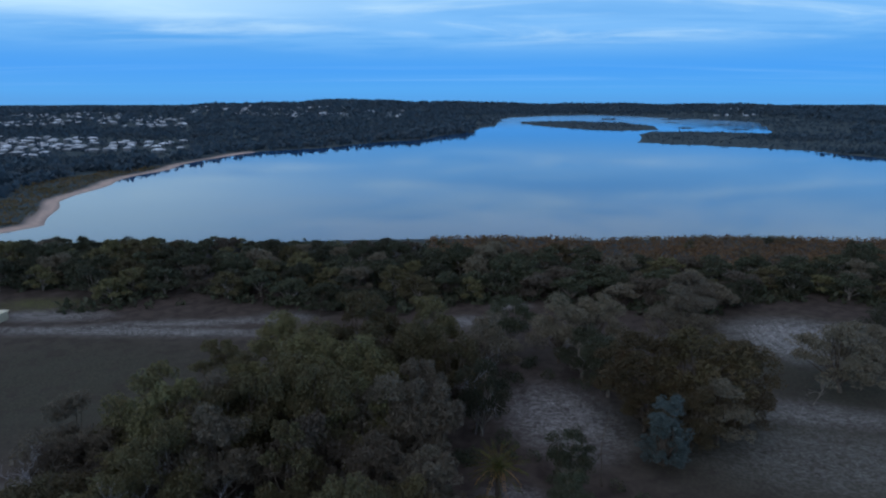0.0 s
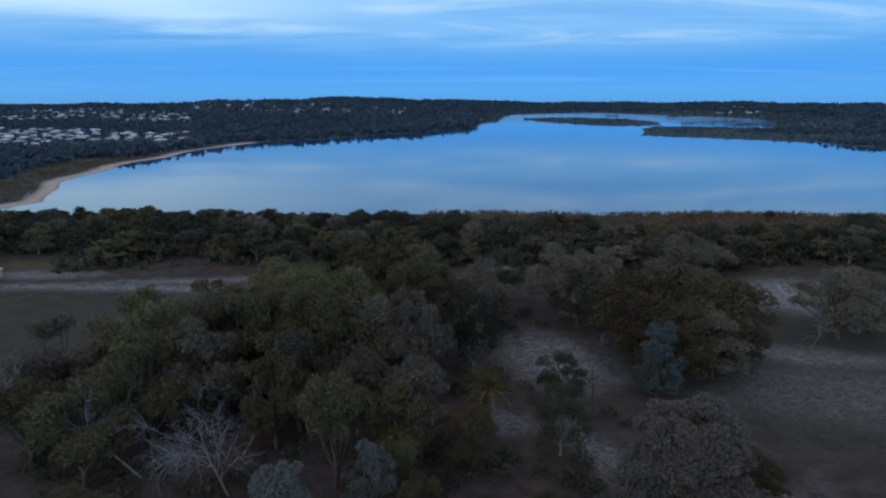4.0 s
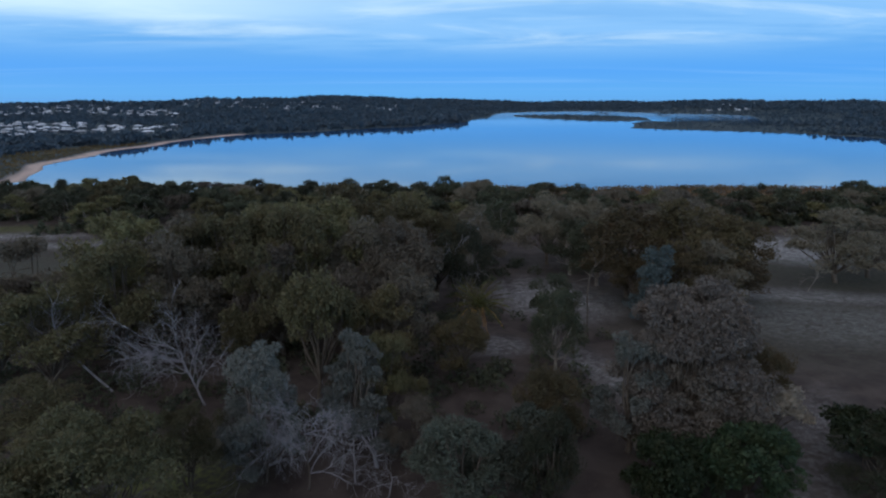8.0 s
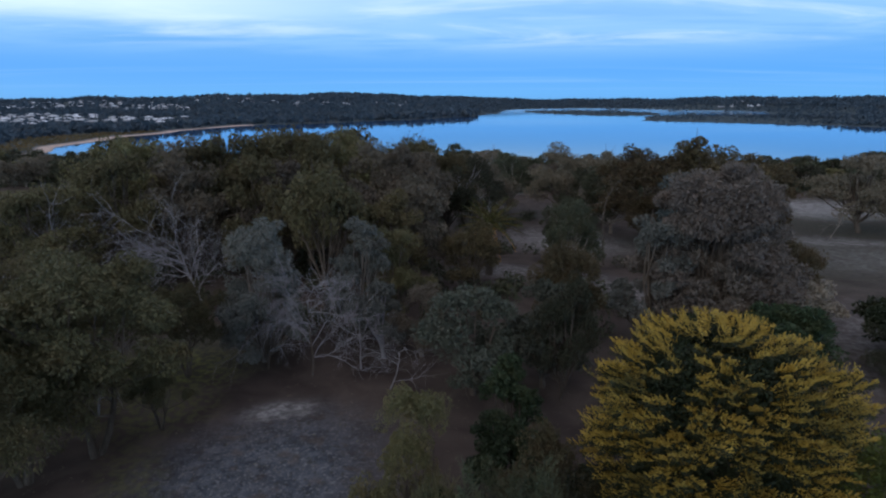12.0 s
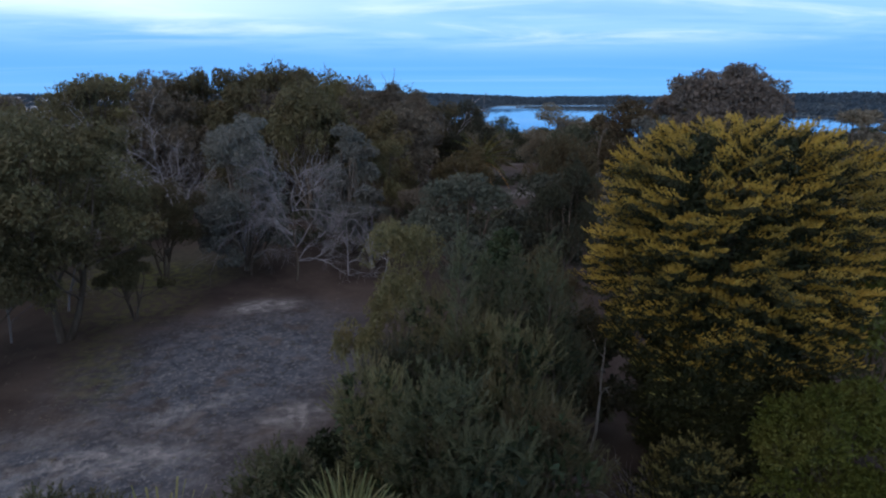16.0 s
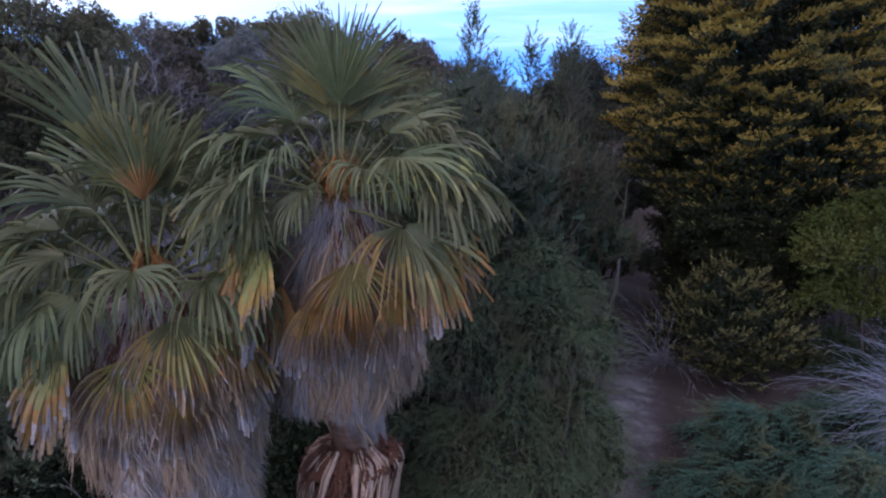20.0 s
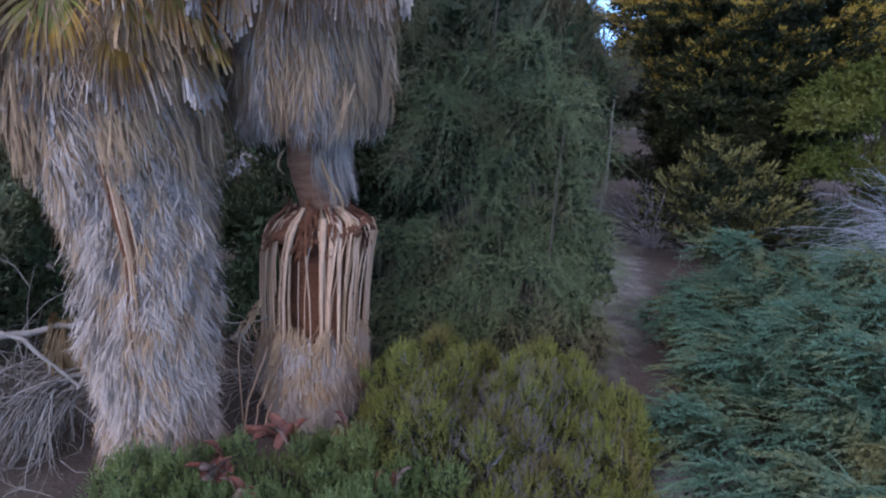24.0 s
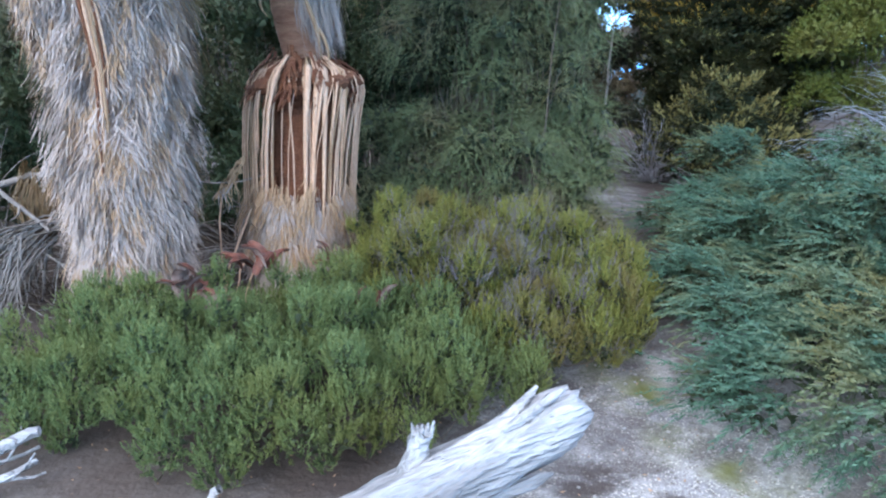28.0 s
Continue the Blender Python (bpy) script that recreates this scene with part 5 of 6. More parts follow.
shrub("understorey_shrub", "low dark shrub beyond the twig heap", [(-3.4, 10.0, 0.7, 1.0, 0.7, 0.9), (-5.0, 9.8, 0.7, 1.2, 0.7, 1.0), (-6.6, 9.0, 0.6, 1.2, 0.7, 1.0)], "dark_shrub_and_shade", 40, 0.4, 6, 0.15, 0.045, 59, up=0.2, inner=("dark_shrub_and_shade", 40, 0.25), lumps=(8, 0.4))
shrub("understorey_shrub", "dark low shrub in the shade of the lime tree", [(12.4, 16.0, 0.5, 1.1, 0.8, 0.8), (14.0, 15.8, 0.5, 1.2, 0.8, 0.8), (15.8, 16.0, 0.6, 1.3, 0.9, 0.9), (17.5, 16.5, 0.6, 1.3, 0.9, 0.9)], "dark_shrub_and_shade", 34, 0.4, 6, 0.15, 0.045, 57, up=0.2, inner=("dark_shrub_and_shade", 40, 0.25), lumps=(8, 0.4))
shrub("understorey_shrub", "low dark shrub filling the gap between the palms", [(-0.6, 10.3, 0.6, 1.1, 0.7, 0.9), (0.4, 10.8, 0.7, 0.9, 0.7, 1.0), (-1.6, 10.6, 0.6, 0.9, 0.7, 0.9)], "dark_shrub_and_shade", 40, 0.4, 6, 0.15, 0.045, 58, up=0.2, inner=("dark_shrub_and_shade", 40, 0.25), lumps=(8, 0.4))
for i, (x, y, h, r) in enumerate(((2.5, 11.6, 7.8, 1.3), (0.7, 13.2, 7.5, 1.3), (3.7, 16.0, 7.4, 1.5), (1.4, 15.2, 7.1, 1.4), (5.0, 18.5, 7.8, 1.5), (2.4, 18.5, 7.4, 1.6), (4.4, 13.5, 6.8, 1.2))):
    shrub("she_oak", "olive she-oak with upright feathery plumes", [(x, y, h * 0.40, r, r, h * 0.38), (x + 0.5 * r, y, h * 0.62, r * 0.55, r * 0.55, h * 0.28), (x - 0.45 * r, y + 0.3, h * 0.66, r * 0.5, r * 0.5, h * 0.26), (x, y - 0.3 * r, h * 0.74, r * 0.45, r * 0.45, h * 0.24)],
          ("fine_green", "fine_olive", "fine_olive", "gum_dark")[i % 4], 13, 0.75, 10, 0.22, 0.024, 70 + i, up=0.9, angle=0.42, curve=0.1, inner=("dark_shrub_and_shade", 16, 0.34), category="tree", lumps=(11, 0.55, 0.66, 1.25))

for i, (x, y, h, r) in enumerate(((2.6, 16.3, 10.0, 0.55), (4.15, 17.2, 9.2, 0.6), (5.2, 17.4, 9.4, 0.7), (3.4, 18.4, 8.8, 0.6))):
    shrub("she_oak", "slender young she-oak with a thin pointed top", [(x, y, h * 0.42, r * 1.3, r * 1.3, h * 0.32), (x, y, h * 0.72, r * 0.7, r * 0.7, h * 0.27)], "fine_green", 20, 0.6, 7, 0.2, 0.03, 120 + i, up=1.0, angle=0.4, curve=0.1, category="tree")

# ---- the golden cypress and its neighbours ----


def golden(name, label, x, y, h, prof, n, seed, bough=1.0, gold_from=0.35, z0=0.1, high=(3.2, 10.0), fine=1.0, tips="cyp_gold"):
    """A conifer of horizontal boughs, each a fan of small sprays with golden ends."""
    g = np.random.default_rng(seed)
    ob = thing(name, label, "conifer", at=(x, y, ground_z(x, y)))
    z = g.uniform(z0, 1, n) ** 0.85 * h
    a = g.uniform(0, 2 * math.pi, n)
    # boughs gather in clumps, spread evenly, that stand out by different depths
    m = max(12, n // 3)
    uu = np.linspace(0.01, 0.995, 400)
    area = np.cumsum(prof(uu) + 0.3); area /= area[-1]
    cz = np.interp((np.arange(m) + 0.5) / m, area, uu) * h
    ca = np.arange(m) * 2.39996 + g.normal(size=m) * 0.25
    cr = g.uniform(0.84, 1.08, m)
    cl = np.arange(n) % m
    a = ca[cl] + g.normal(size=n) * 0.30 * bough / np.maximum(prof(cz[cl] / h), 0.3)
    z = np.clip(cz[cl] + g.normal(size=n) * 0.05 * bough, 0.04 * h, h)
    lump = 0.09 * np.sin(a * 3 + z * 0.9) + 0.06 * np.sin(a * 7 - z * 1.7) + 0.05 * np.sin(z * 3.1 + a * 2)
    R = prof(z / h) * (1 + lump) * cr[cl] * g.uniform(0.86, 1.03, n)
    O = np.stack([R * np.cos(a), R * np.sin(a), z], -1)
    slope = np.clip(-(prof(np.minimum(z / h + 0.02, 1)) - prof(z / h - 0.02)) / (0.04 * h), -0.2, 1.2)
    out, tan = np.stack([np.cos(a), np.sin(a), 0 * a], -1), np.stack([-np.sin(a), np.cos(a), 0 * a], -1)
    D = unit(out + tan * (0.65 * g.normal(size=n))[:, None] + np.array([0, 0, 1.0]) * (0.06 + 0.42 * slope + 0.08 * g.normal(size=n))[:, None])
    S = unit(np.cross(D, np.array([0, 0, 1.0]) + 0.12 * g.normal(size=(n, 3)))); U = np.cross(S, D)
    bl = bough * g.uniform(0.65, 1.3, n)
    Os, Ds, Ns, ls, Od, Dd = [], [], [], [], [], []
    nodes = round(6 * fine)
    for k in range(nodes):
        f = (k + 0.5) / nodes
        B = O + D * (bl * (f - 0.62))[:, None] + U * (bl * 0.10 * f * f)[:, None]
        for side in (-1, 1):
            # upturned golden sprays above, drooping dark ones below that paint the shade under each bough
            jit = 0.16 * g.normal(size=(n, 3))
            Os.append(B); Ns.append(U); ls.append(bl * (0.34 - 0.12 * f) * g.uniform(0.8, 1.2, n))
            Ds.append(unit(D * 0.85 + S * side * (0.55 - 0.3 * f) + U * (0.42 - 0.12 * f) + jit))
            Od.append(B); Dd.append(unit(D * 0.7 + S * side * 0.75 - U * 0.35 + jit))
    O2, D2, N2, l2 = np.concatenate(Os), np.concatenate(Ds), np.concatenate(Ns), np.concatenate(ls)
    part("foliage", spray_mesh("foliage", O2, D2, N2, "cyp_dark", l2, 3, bough * 0.15, bough * 0.055, 0.34, 0.2, g, True, (tips, gold_from), high), ob, "layered golden-tipped sprays")
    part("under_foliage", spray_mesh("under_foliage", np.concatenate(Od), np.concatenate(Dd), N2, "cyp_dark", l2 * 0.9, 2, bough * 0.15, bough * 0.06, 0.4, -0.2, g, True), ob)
    # dark leaves within: shade between boughs, put into their colour
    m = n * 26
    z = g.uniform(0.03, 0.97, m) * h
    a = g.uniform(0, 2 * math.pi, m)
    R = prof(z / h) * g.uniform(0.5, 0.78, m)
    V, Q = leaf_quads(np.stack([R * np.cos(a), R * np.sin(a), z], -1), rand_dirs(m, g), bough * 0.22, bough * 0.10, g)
    part("inner_foliage", mesh_np("inner_foliage", V, Q, M["dark_shrub_and_shade"]), ob)
    V, Q = tube(np.array([(0, 0, -0.3), (0.05, 0, h * 0.4), (0, 0.05, h * 0.9)]), [0.03 * h, 0.02 * h, 0.004 * h], 8)
    part("trunk", mesh_np("trunk", V, Q, M["bark"], smooth=True), ob)
    return ob


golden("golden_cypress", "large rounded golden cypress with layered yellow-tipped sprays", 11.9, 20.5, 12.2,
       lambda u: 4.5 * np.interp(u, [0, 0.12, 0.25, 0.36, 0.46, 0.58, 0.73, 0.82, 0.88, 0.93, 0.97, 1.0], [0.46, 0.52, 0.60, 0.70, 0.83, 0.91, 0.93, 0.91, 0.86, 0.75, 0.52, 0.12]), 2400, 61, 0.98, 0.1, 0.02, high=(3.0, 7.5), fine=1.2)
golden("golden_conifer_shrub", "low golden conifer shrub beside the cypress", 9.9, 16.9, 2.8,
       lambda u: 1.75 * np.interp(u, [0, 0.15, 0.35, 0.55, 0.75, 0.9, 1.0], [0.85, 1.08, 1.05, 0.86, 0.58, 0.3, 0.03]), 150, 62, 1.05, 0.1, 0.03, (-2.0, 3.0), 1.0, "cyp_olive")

M["mid_green"] = leaf_mat("mid_green_leaves", (0.06, 0.078, 0.026), (0.10, 0.12, 0.035), (0.11, 0.11, 0.035))
plant("lime_tree", "bushy tree with bright yellow-green leaves", "tree", tree_meshes(401, 9.2, 3.8, 15000, 0.26, "lime", "bark", clear=0.12, lobes=16, droop=0.2, lobe_r=0.45), 17.6, 20.6)
shrub("lime_tree", "low lime-green leafy tree beside the cypress", [(12.3, 16.3, 3.5, 1.3, 1.1, 0.9), (13.9, 16.6, 4.0, 1.6, 1.2, 1.1), (13.2, 16.1, 2.3, 1.7, 1.1, 0.9), (15.6, 16.6, 3.2, 1.5, 1.2, 1.4), (14.6, 16.3, 1.6, 1.6, 1.0, 0.8)],
      "lime_low", 46, 0.42, 5, 0.15, 0.075, 402, up=0.1, angle=0.7, curve=-0.15, inner=("mid_green", 22, 0.22), category="tree", lumps=(9, 0.45))
plant("bushy_tree", "dark leafy tree at the foot of the cypress", "tree", tree_meshes(403, 5.0, 2.2, 7000, 0.28, "gum_dark", "bark", clear=0.12, lobes=12), 7.8, 23.0)


def bush_tree(name, label, seed, x, y, top, r, leaf_m, leaves, leaf, clear=0.15, lobes=16, droop=0.3, lobe_r=0.42, flat=0.9, bark="bark", group=""):
    h = top - ground_z(x, y)
    return plant(name, label, "tree", tree_meshes(seed, h, r, leaves, leaf, leaf_m, bark, clear=clear, lobes=lobes, droop=droop, lobe_r=lobe_r, flat=flat), x, y, group=group)


M["sage"] = leaf_mat("sage_leaves", (0.065, 0.075, 0.058), (0.105, 0.115, 0.09), (0.10, 0.098, 0.075))
bush_tree("paperbark_tree", "broad round tree with grey-brown clumped foliage", 411, 22.4, 47.0, 18.0, 6.0, "rose_leaf", 90000, 0.30, 0.06, 60, 0.3, 0.34)
bush_tree("paperbark_shrub", "grey-brown leafy growth round the foot of the broad tree", 425, 22.0, 45.8, 10.5, 4.6, "rose_leaf", 26000, 0.28, 0.02, 26, 0.3, 0.40)
bush_tree("paperbark_tree", "grey-leaved side crown of clumped foliage", 412, 18.0, 46.0, 13.4, 3.4, "grey_leaf", 14000, 0.26, 0.16, 18, 0.3, 0.38)
bush_tree("dense_bush", "dense dark green bush under the grey tree", 413, 19.5, 40.5, 6.4, 3.6, "dark_shrub_and_shade", 12000, 0.36, 0.08, 14, 0.1)
bush_tree("dense_bush", "dense dark green bush beside the sandy path", 414, 25.0, 40.0, 7.4, 4.4, "dark_shrub_and_shade", 14000, 0.36, 0.08, 14, 0.1)
bush_tree("dense_bush", "dark bush at the path's far side", 415, 37.5, 43, 7.4, 4.6, "dark_shrub_and_shade", 11000, 0.4, 0.08, 14, 0.1)
bush_tree("grey_wattle", "slender grey-leaved wattle with drooping foliage", 416, -11.8, 43.4, 13.2, 3.2, "grey_leaf", 40000, 0.21, 0.03, 36, 0.8, 0.40, 1.3, "bark_mid")
bush_tree("grey_wattle", "grey-leaved wattle with drooping foliage", 417, -5.2, 48.0, 12.4, 2.7, "grey_leaf", 24000, 0.22, 0.05, 32, 0.8, 0.40, 1.2, "bark_mid")
bush_tree("grey_wattle", "small grey-leaved wattle beside a dead tree", 418, -2.8, 44.0, 8.0, 2.0, "grey_leaf", 9000, 0.22, 0.15, 12, 0.7, 0.40, 1.1, "deadwood")
bush_tree("blue_gum", "slim blue-grey tree foliaged to the ground", 419, 31.2, 78.6, 12.6, 3.3, "blue_leaf", 11000, 0.36, 0.02, 30, 0.3, 0.40, 1.3)
bush_tree("umbrella_tree", "sage-green tree with a wide domed canopy", 420, 3.8, 38.4, 9.8, 3.7, "sage", 18000, 0.24, 0.12, 22, 0.2, 0.40, 0.8)
bush_tree("umbrella_tree", "sage-green tree with a domed canopy", 421, 8.6, 39.5, 9.8, 2.9, "sage", 12000, 0.24, 0.14, 18, 0.2, 0.40, 0.9)
bush_tree("dense_bush", "dark upright bush in the clearing's edge", 422, 5.5, 32.0, 7.2, 1.9, "dark_shrub_and_shade", 9000, 0.24, 0.06, 12, 0.1, 0.5, 1.2)
bush_tree("dense_bush", "dark rounded bush beside the open clearing", 423, -0.8, 16.6, 4.6, 1.7, "dark_shrub_and_shade", 5000, 0.26, 0.06, 12, 0.1, 0.5, 1.0)
bush_tree("dense_bush", "dark bush between she-oaks at the clearing's edge", 426, 4.6, 27.5, 6.6, 1.8, "dark_shrub_and_shade", 9000, 0.22, 0.05, 14, 0.1, 0.45, 1.1)
bush_tree("dense_bush", "low dark bush beside the palms and the clearing", 427, -1.2, 14.4, 3.6, 1.5, "dark_shrub_and_shade", 7000, 0.2, 0.03, 12, 0.1, 0.5, 1.0)
bush_tree("silver_bush", "pale silvery bush beside the sandy path", 424, 30.5, 47.5, 7.4, 3.0, "rose_leaf", 5000, 0.36, 0.15, 14, 0.3)

# ---- dead trees ----


def dead_tree(label, x, y, h, spread, seed, limbs=6, lean=(0, 0), mat="deadwood", droop=0.0, clear=0.25, twig=5, sweep=(0, 0, 0), stem=None):
    g = np.random.default_rng(seed)
    ob = thing("dead_tree", label, "dead tree", "dead trees", (x, y, ground_z(x, y)))
    tr = wander(g, (0, 0, -0.3), (lean[0], lean[1], 1), h * 0.75, 8, 0.10, 0.03)
    r0 = 0.0115 * h
    V, Q = tube(tr, np.linspace(r0, r0 * 0.35, 8), 8)
    part("trunk", mesh_np("trunk", V, Q, M[stem or mat], smooth=True), ob)
    for k in range(limbs):
        az = 6.28 * k / limbs + g.uniform(-0.4, 0.4)
        s = tr[min(7, 2 + int(5 * k / max(1, limbs - 1)))] if clear < 0.4 else tr[g.integers(4, 8)]
        d = np.array([math.cos(az), math.sin(az), g.uniform(0.3, 1.0)]) + sweep
        L = wander(g, s, d, spread * g.uniform(0.8, 1.2), 7, 0.22, 0.02 - droop * 0.1)
        ch = [tube(L, np.linspace(r0 * 0.42, r0 * 0.10, 7), 6)]
        for _ in range(twig):
            b = L[g.integers(2, 7)]
            B = wander(g, b, unit(L[-1] - L[0]) + 0.8 * rand_dirs(1, g)[0] + [0, 0, 0.3 - droop], spread * g.uniform(0.35, 0.6), 6, 0.28, -droop * 0.12)
            ch.append(tube(B, np.linspace(r0 * 0.2, r0 * 0.05, 6), 4))
            for _ in range(5):
                T = wander(g, B[g.integers(1, 6)], unit(B[-1] - B[0]) + 0.9 * rand_dirs(1, g)[0] + [0, 0, 0.2 - droop], spread * 0.25, 4, 0.25, -droop * 0.15)
                ch.append(tube(T, np.linspace(r0 * 0.09, r0 * 0.03, 4), 3))
        V, Q = merge(ch)
        part("limb", mesh_np("limb", V, Q, M[mat], smooth=True), ob)
    return ob


dead_tree("bleached dead tree with drooping bare twigs", -11.2, 42.2, 7.5, 2.4, 81, 10, droop=0.7, twig=10, stem="bark")
dead_tree("bleached dead tree with a wide tangle of bare limbs", -7.8, 41.2, 8.2, 4.8, 82, 18, droop=0.3, twig=11, stem="bark")
dead_tree("large silver dead tree with spreading crooked limbs", -20.3, 54.5, 9.8, 5.6, 83, 14, (-0.2, 0), droop=0.3, twig=12, sweep=(-0.8, 0, -0.1))
dead_tree("leaning dead tree with pale crooked limbs", -30.8, 58, 12.5, 3.8, 84, 8, (-0.5, 0), clear=0.5, twig=8)
dead_tree("dead tree with upright bare limbs among gums", 5.1, 88.6, 12.5, 4.5, 85, 7, clear=0.5)
dead_tree("tall thin dead tree with forked bare top", 21.2, 73.4, 12.5, 2.6, 86, 4, clear=0.5, mat="bark", twig=3)
dead_tree("small leaning dead tree on the pale flat", 65.7, 101.3, 6.5, 2.6, 87, 5, (0.3, 0), mat="bark_pale")
dead_tree("fallen-looking dead bush with grey limbs", -2.0, 39.0, 5.0, 3.0, 88, 6, (0.4, -0.2), droop=0.4)
dead_tree("grey dead tree with low bare limbs under the wattles", -4.3, 42.0, 5.5, 2.8, 89, 8, droop=0.4, twig=8)
dead_tree("bare grey dead tree at the clearing's edge", -20.5, 36.0, 6.5, 2.6, 90, 6, clear=0.3)
dead_tree("bare grey branches among green trees", -21.0, 31.5, 6.0, 2.6, 91, 6, clear=0.3)
dead_tree("dead tree with thin limbs by the field", -47, 66, 10, 4, 92, 6, clear=0.5)
dead_tree("thin dead sapling beside the conifer shrub", 7.6, 20.8, 6.5, 0.9, 93, 4, clear=0.5, mat="bark_pale", twig=2)


def twig_clump(name, label, x, y, z, n, length, seed, mat, aim=(0, 0, 1), spread=0.8, fall=0.3, r0=0.008, foot=0.25, side=2, cat="shrub"):
    g = np.random.default_rng(seed)
    ob = thing(name, label, cat, at=(x, y, ground_z(x, y)))
    for b in range(4):
        ch = []
        for _ in range(n // 4):
            d = unit(np.array(aim) + spread * g.normal(size=3) * [1, 1, 0.5])
            d[2] = abs(d[2])
            P = wander(g, np.array([g.normal() * foot, g.normal() * foot, z + abs(g.normal()) * 0.05]), d, length * g.uniform(0.6, 1.2), 8, 0.10, -fall * 0.35)
            P[:, 2] = np.maximum(P[:, 2], 0.02)
            ch.append(tube(P, np.linspace(r0, r0 * 0.25, 8), 3))
            for _ in range(side):
                q = wander(g, P[g.integers(3, 8)], unit(P[-1] - P[3]) + 0.5 * rand_dirs(1, g)[0], length * 0.28, 5, 0.12, -fall * 0.3)
                q[:, 2] = np.maximum(q[:, 2], 0.02)
                ch.append(tube(q, np.linspace(r0 * 0.6, r0 * 0.2, 5), 3))
        V, Q = merge(ch)
        tagged(part("twig_mass", mesh_np("twig_mass", V, Q, M[mat], smooth=True), ob), kind="stuff")
    return ob


twig_clump("silver_grass_clump", "silvery dry clump of arching fine stems", 12.2, 11.5, 1.1, 440, 2.4, 95, "silver_twig", (-0.42, -0.1, 1.0), 0.5, 0.5, 0.0065, 0.42, 2, "dry plant")
twig_clump("dead_shrub", "small dead shrub with grey drooping twigs", 8.1, 16.8, 0.0, 70, 2.0, 96, "deadwood", (0, 0, 1), 0.75, 0.35, 0.012, 0.12, 5)
twig_clump("twig_heap", "drooping heap of grey dead branches beside the palm", -2.1, 7.25, 1.0, 44, 1.9, 97, "twig", (-1.0, -0.35, 0.25), 0.30, 1.0, 0.017, 0.14, 4, "dead twigs")
twig_clump("twig_heap", "brown twigs on litter under the dead branches", -3.0, 7.5, 0.05, 60, 1.2, 94, "bark", (-0.2, -0.2, 0.9), 0.9, 0.75, 0.011, 0.35, 2, "dead twigs")
twig_clump("twig_heap", "tangle of dry twigs on brown litter", -4.2, 8.2, 0.05, 110, 2.1, 98, "twig", (0.2, -0.2, 1.0), 0.9, 0.6, 0.014, 0.5, 2, "dead twigs")
twig_clump("twig_heap", "few dry twigs between the palms", -0.35, 8.9, 0.05, 80, 1.7, 99, "twig", (0, -0.2, 1.0), 0.7, 0.6, 0.012, 0.3, 1, "dead twigs")

# ---- the date palm far off ----


def date_palm(x, y, hub, seed):
    g = np.random.default_rng(seed)
    ob = thing("date_palm", "date palm with arching feather fronds and orange fruit stalks", "palm tree", at=(x, y, ground_z(x, y)))
    V, Q = tube(np.array([(0, 0, -0.3), (0.1, 0, hub * 0.5), (0, 0, hub)]), [0.45, 0.38, 0.42], 10)
    part("trunk", mesh_np("trunk", V, Q, M["bark"], smooth=True), ob)
    O = np.zeros((1, 3)); D = np.array([[1.0, 0, 0]])
    meshes = []
    for m, cv in (("date_palm", -0.35), ("date_palm", -0.5), ("palm_orange", -0.7)):
        meshes.append(spray_mesh("frond", O, D, np.array([[0, 0, 1.0]]), m, 3.6, 26, 0.62, 0.10, 0.9, cv, g))
    for i in range(46):
        f = i / 46
        fr = part("frond", meshes[2 if f > 0.86 else i % 2], ob)
        fr.matrix_basis = Matrix.Translation((0, 0, hub)) @ Euler((0, 0, radians(i * 137.5))).to_matrix().to_4x4() @ Euler((0, radians(-(78 - 95 * f)), 0)).to_matrix().to_4x4()


date_palm(6.8, 68.5, 5.6, 3)

# ---- log, branches and fallen palm sheaths ----


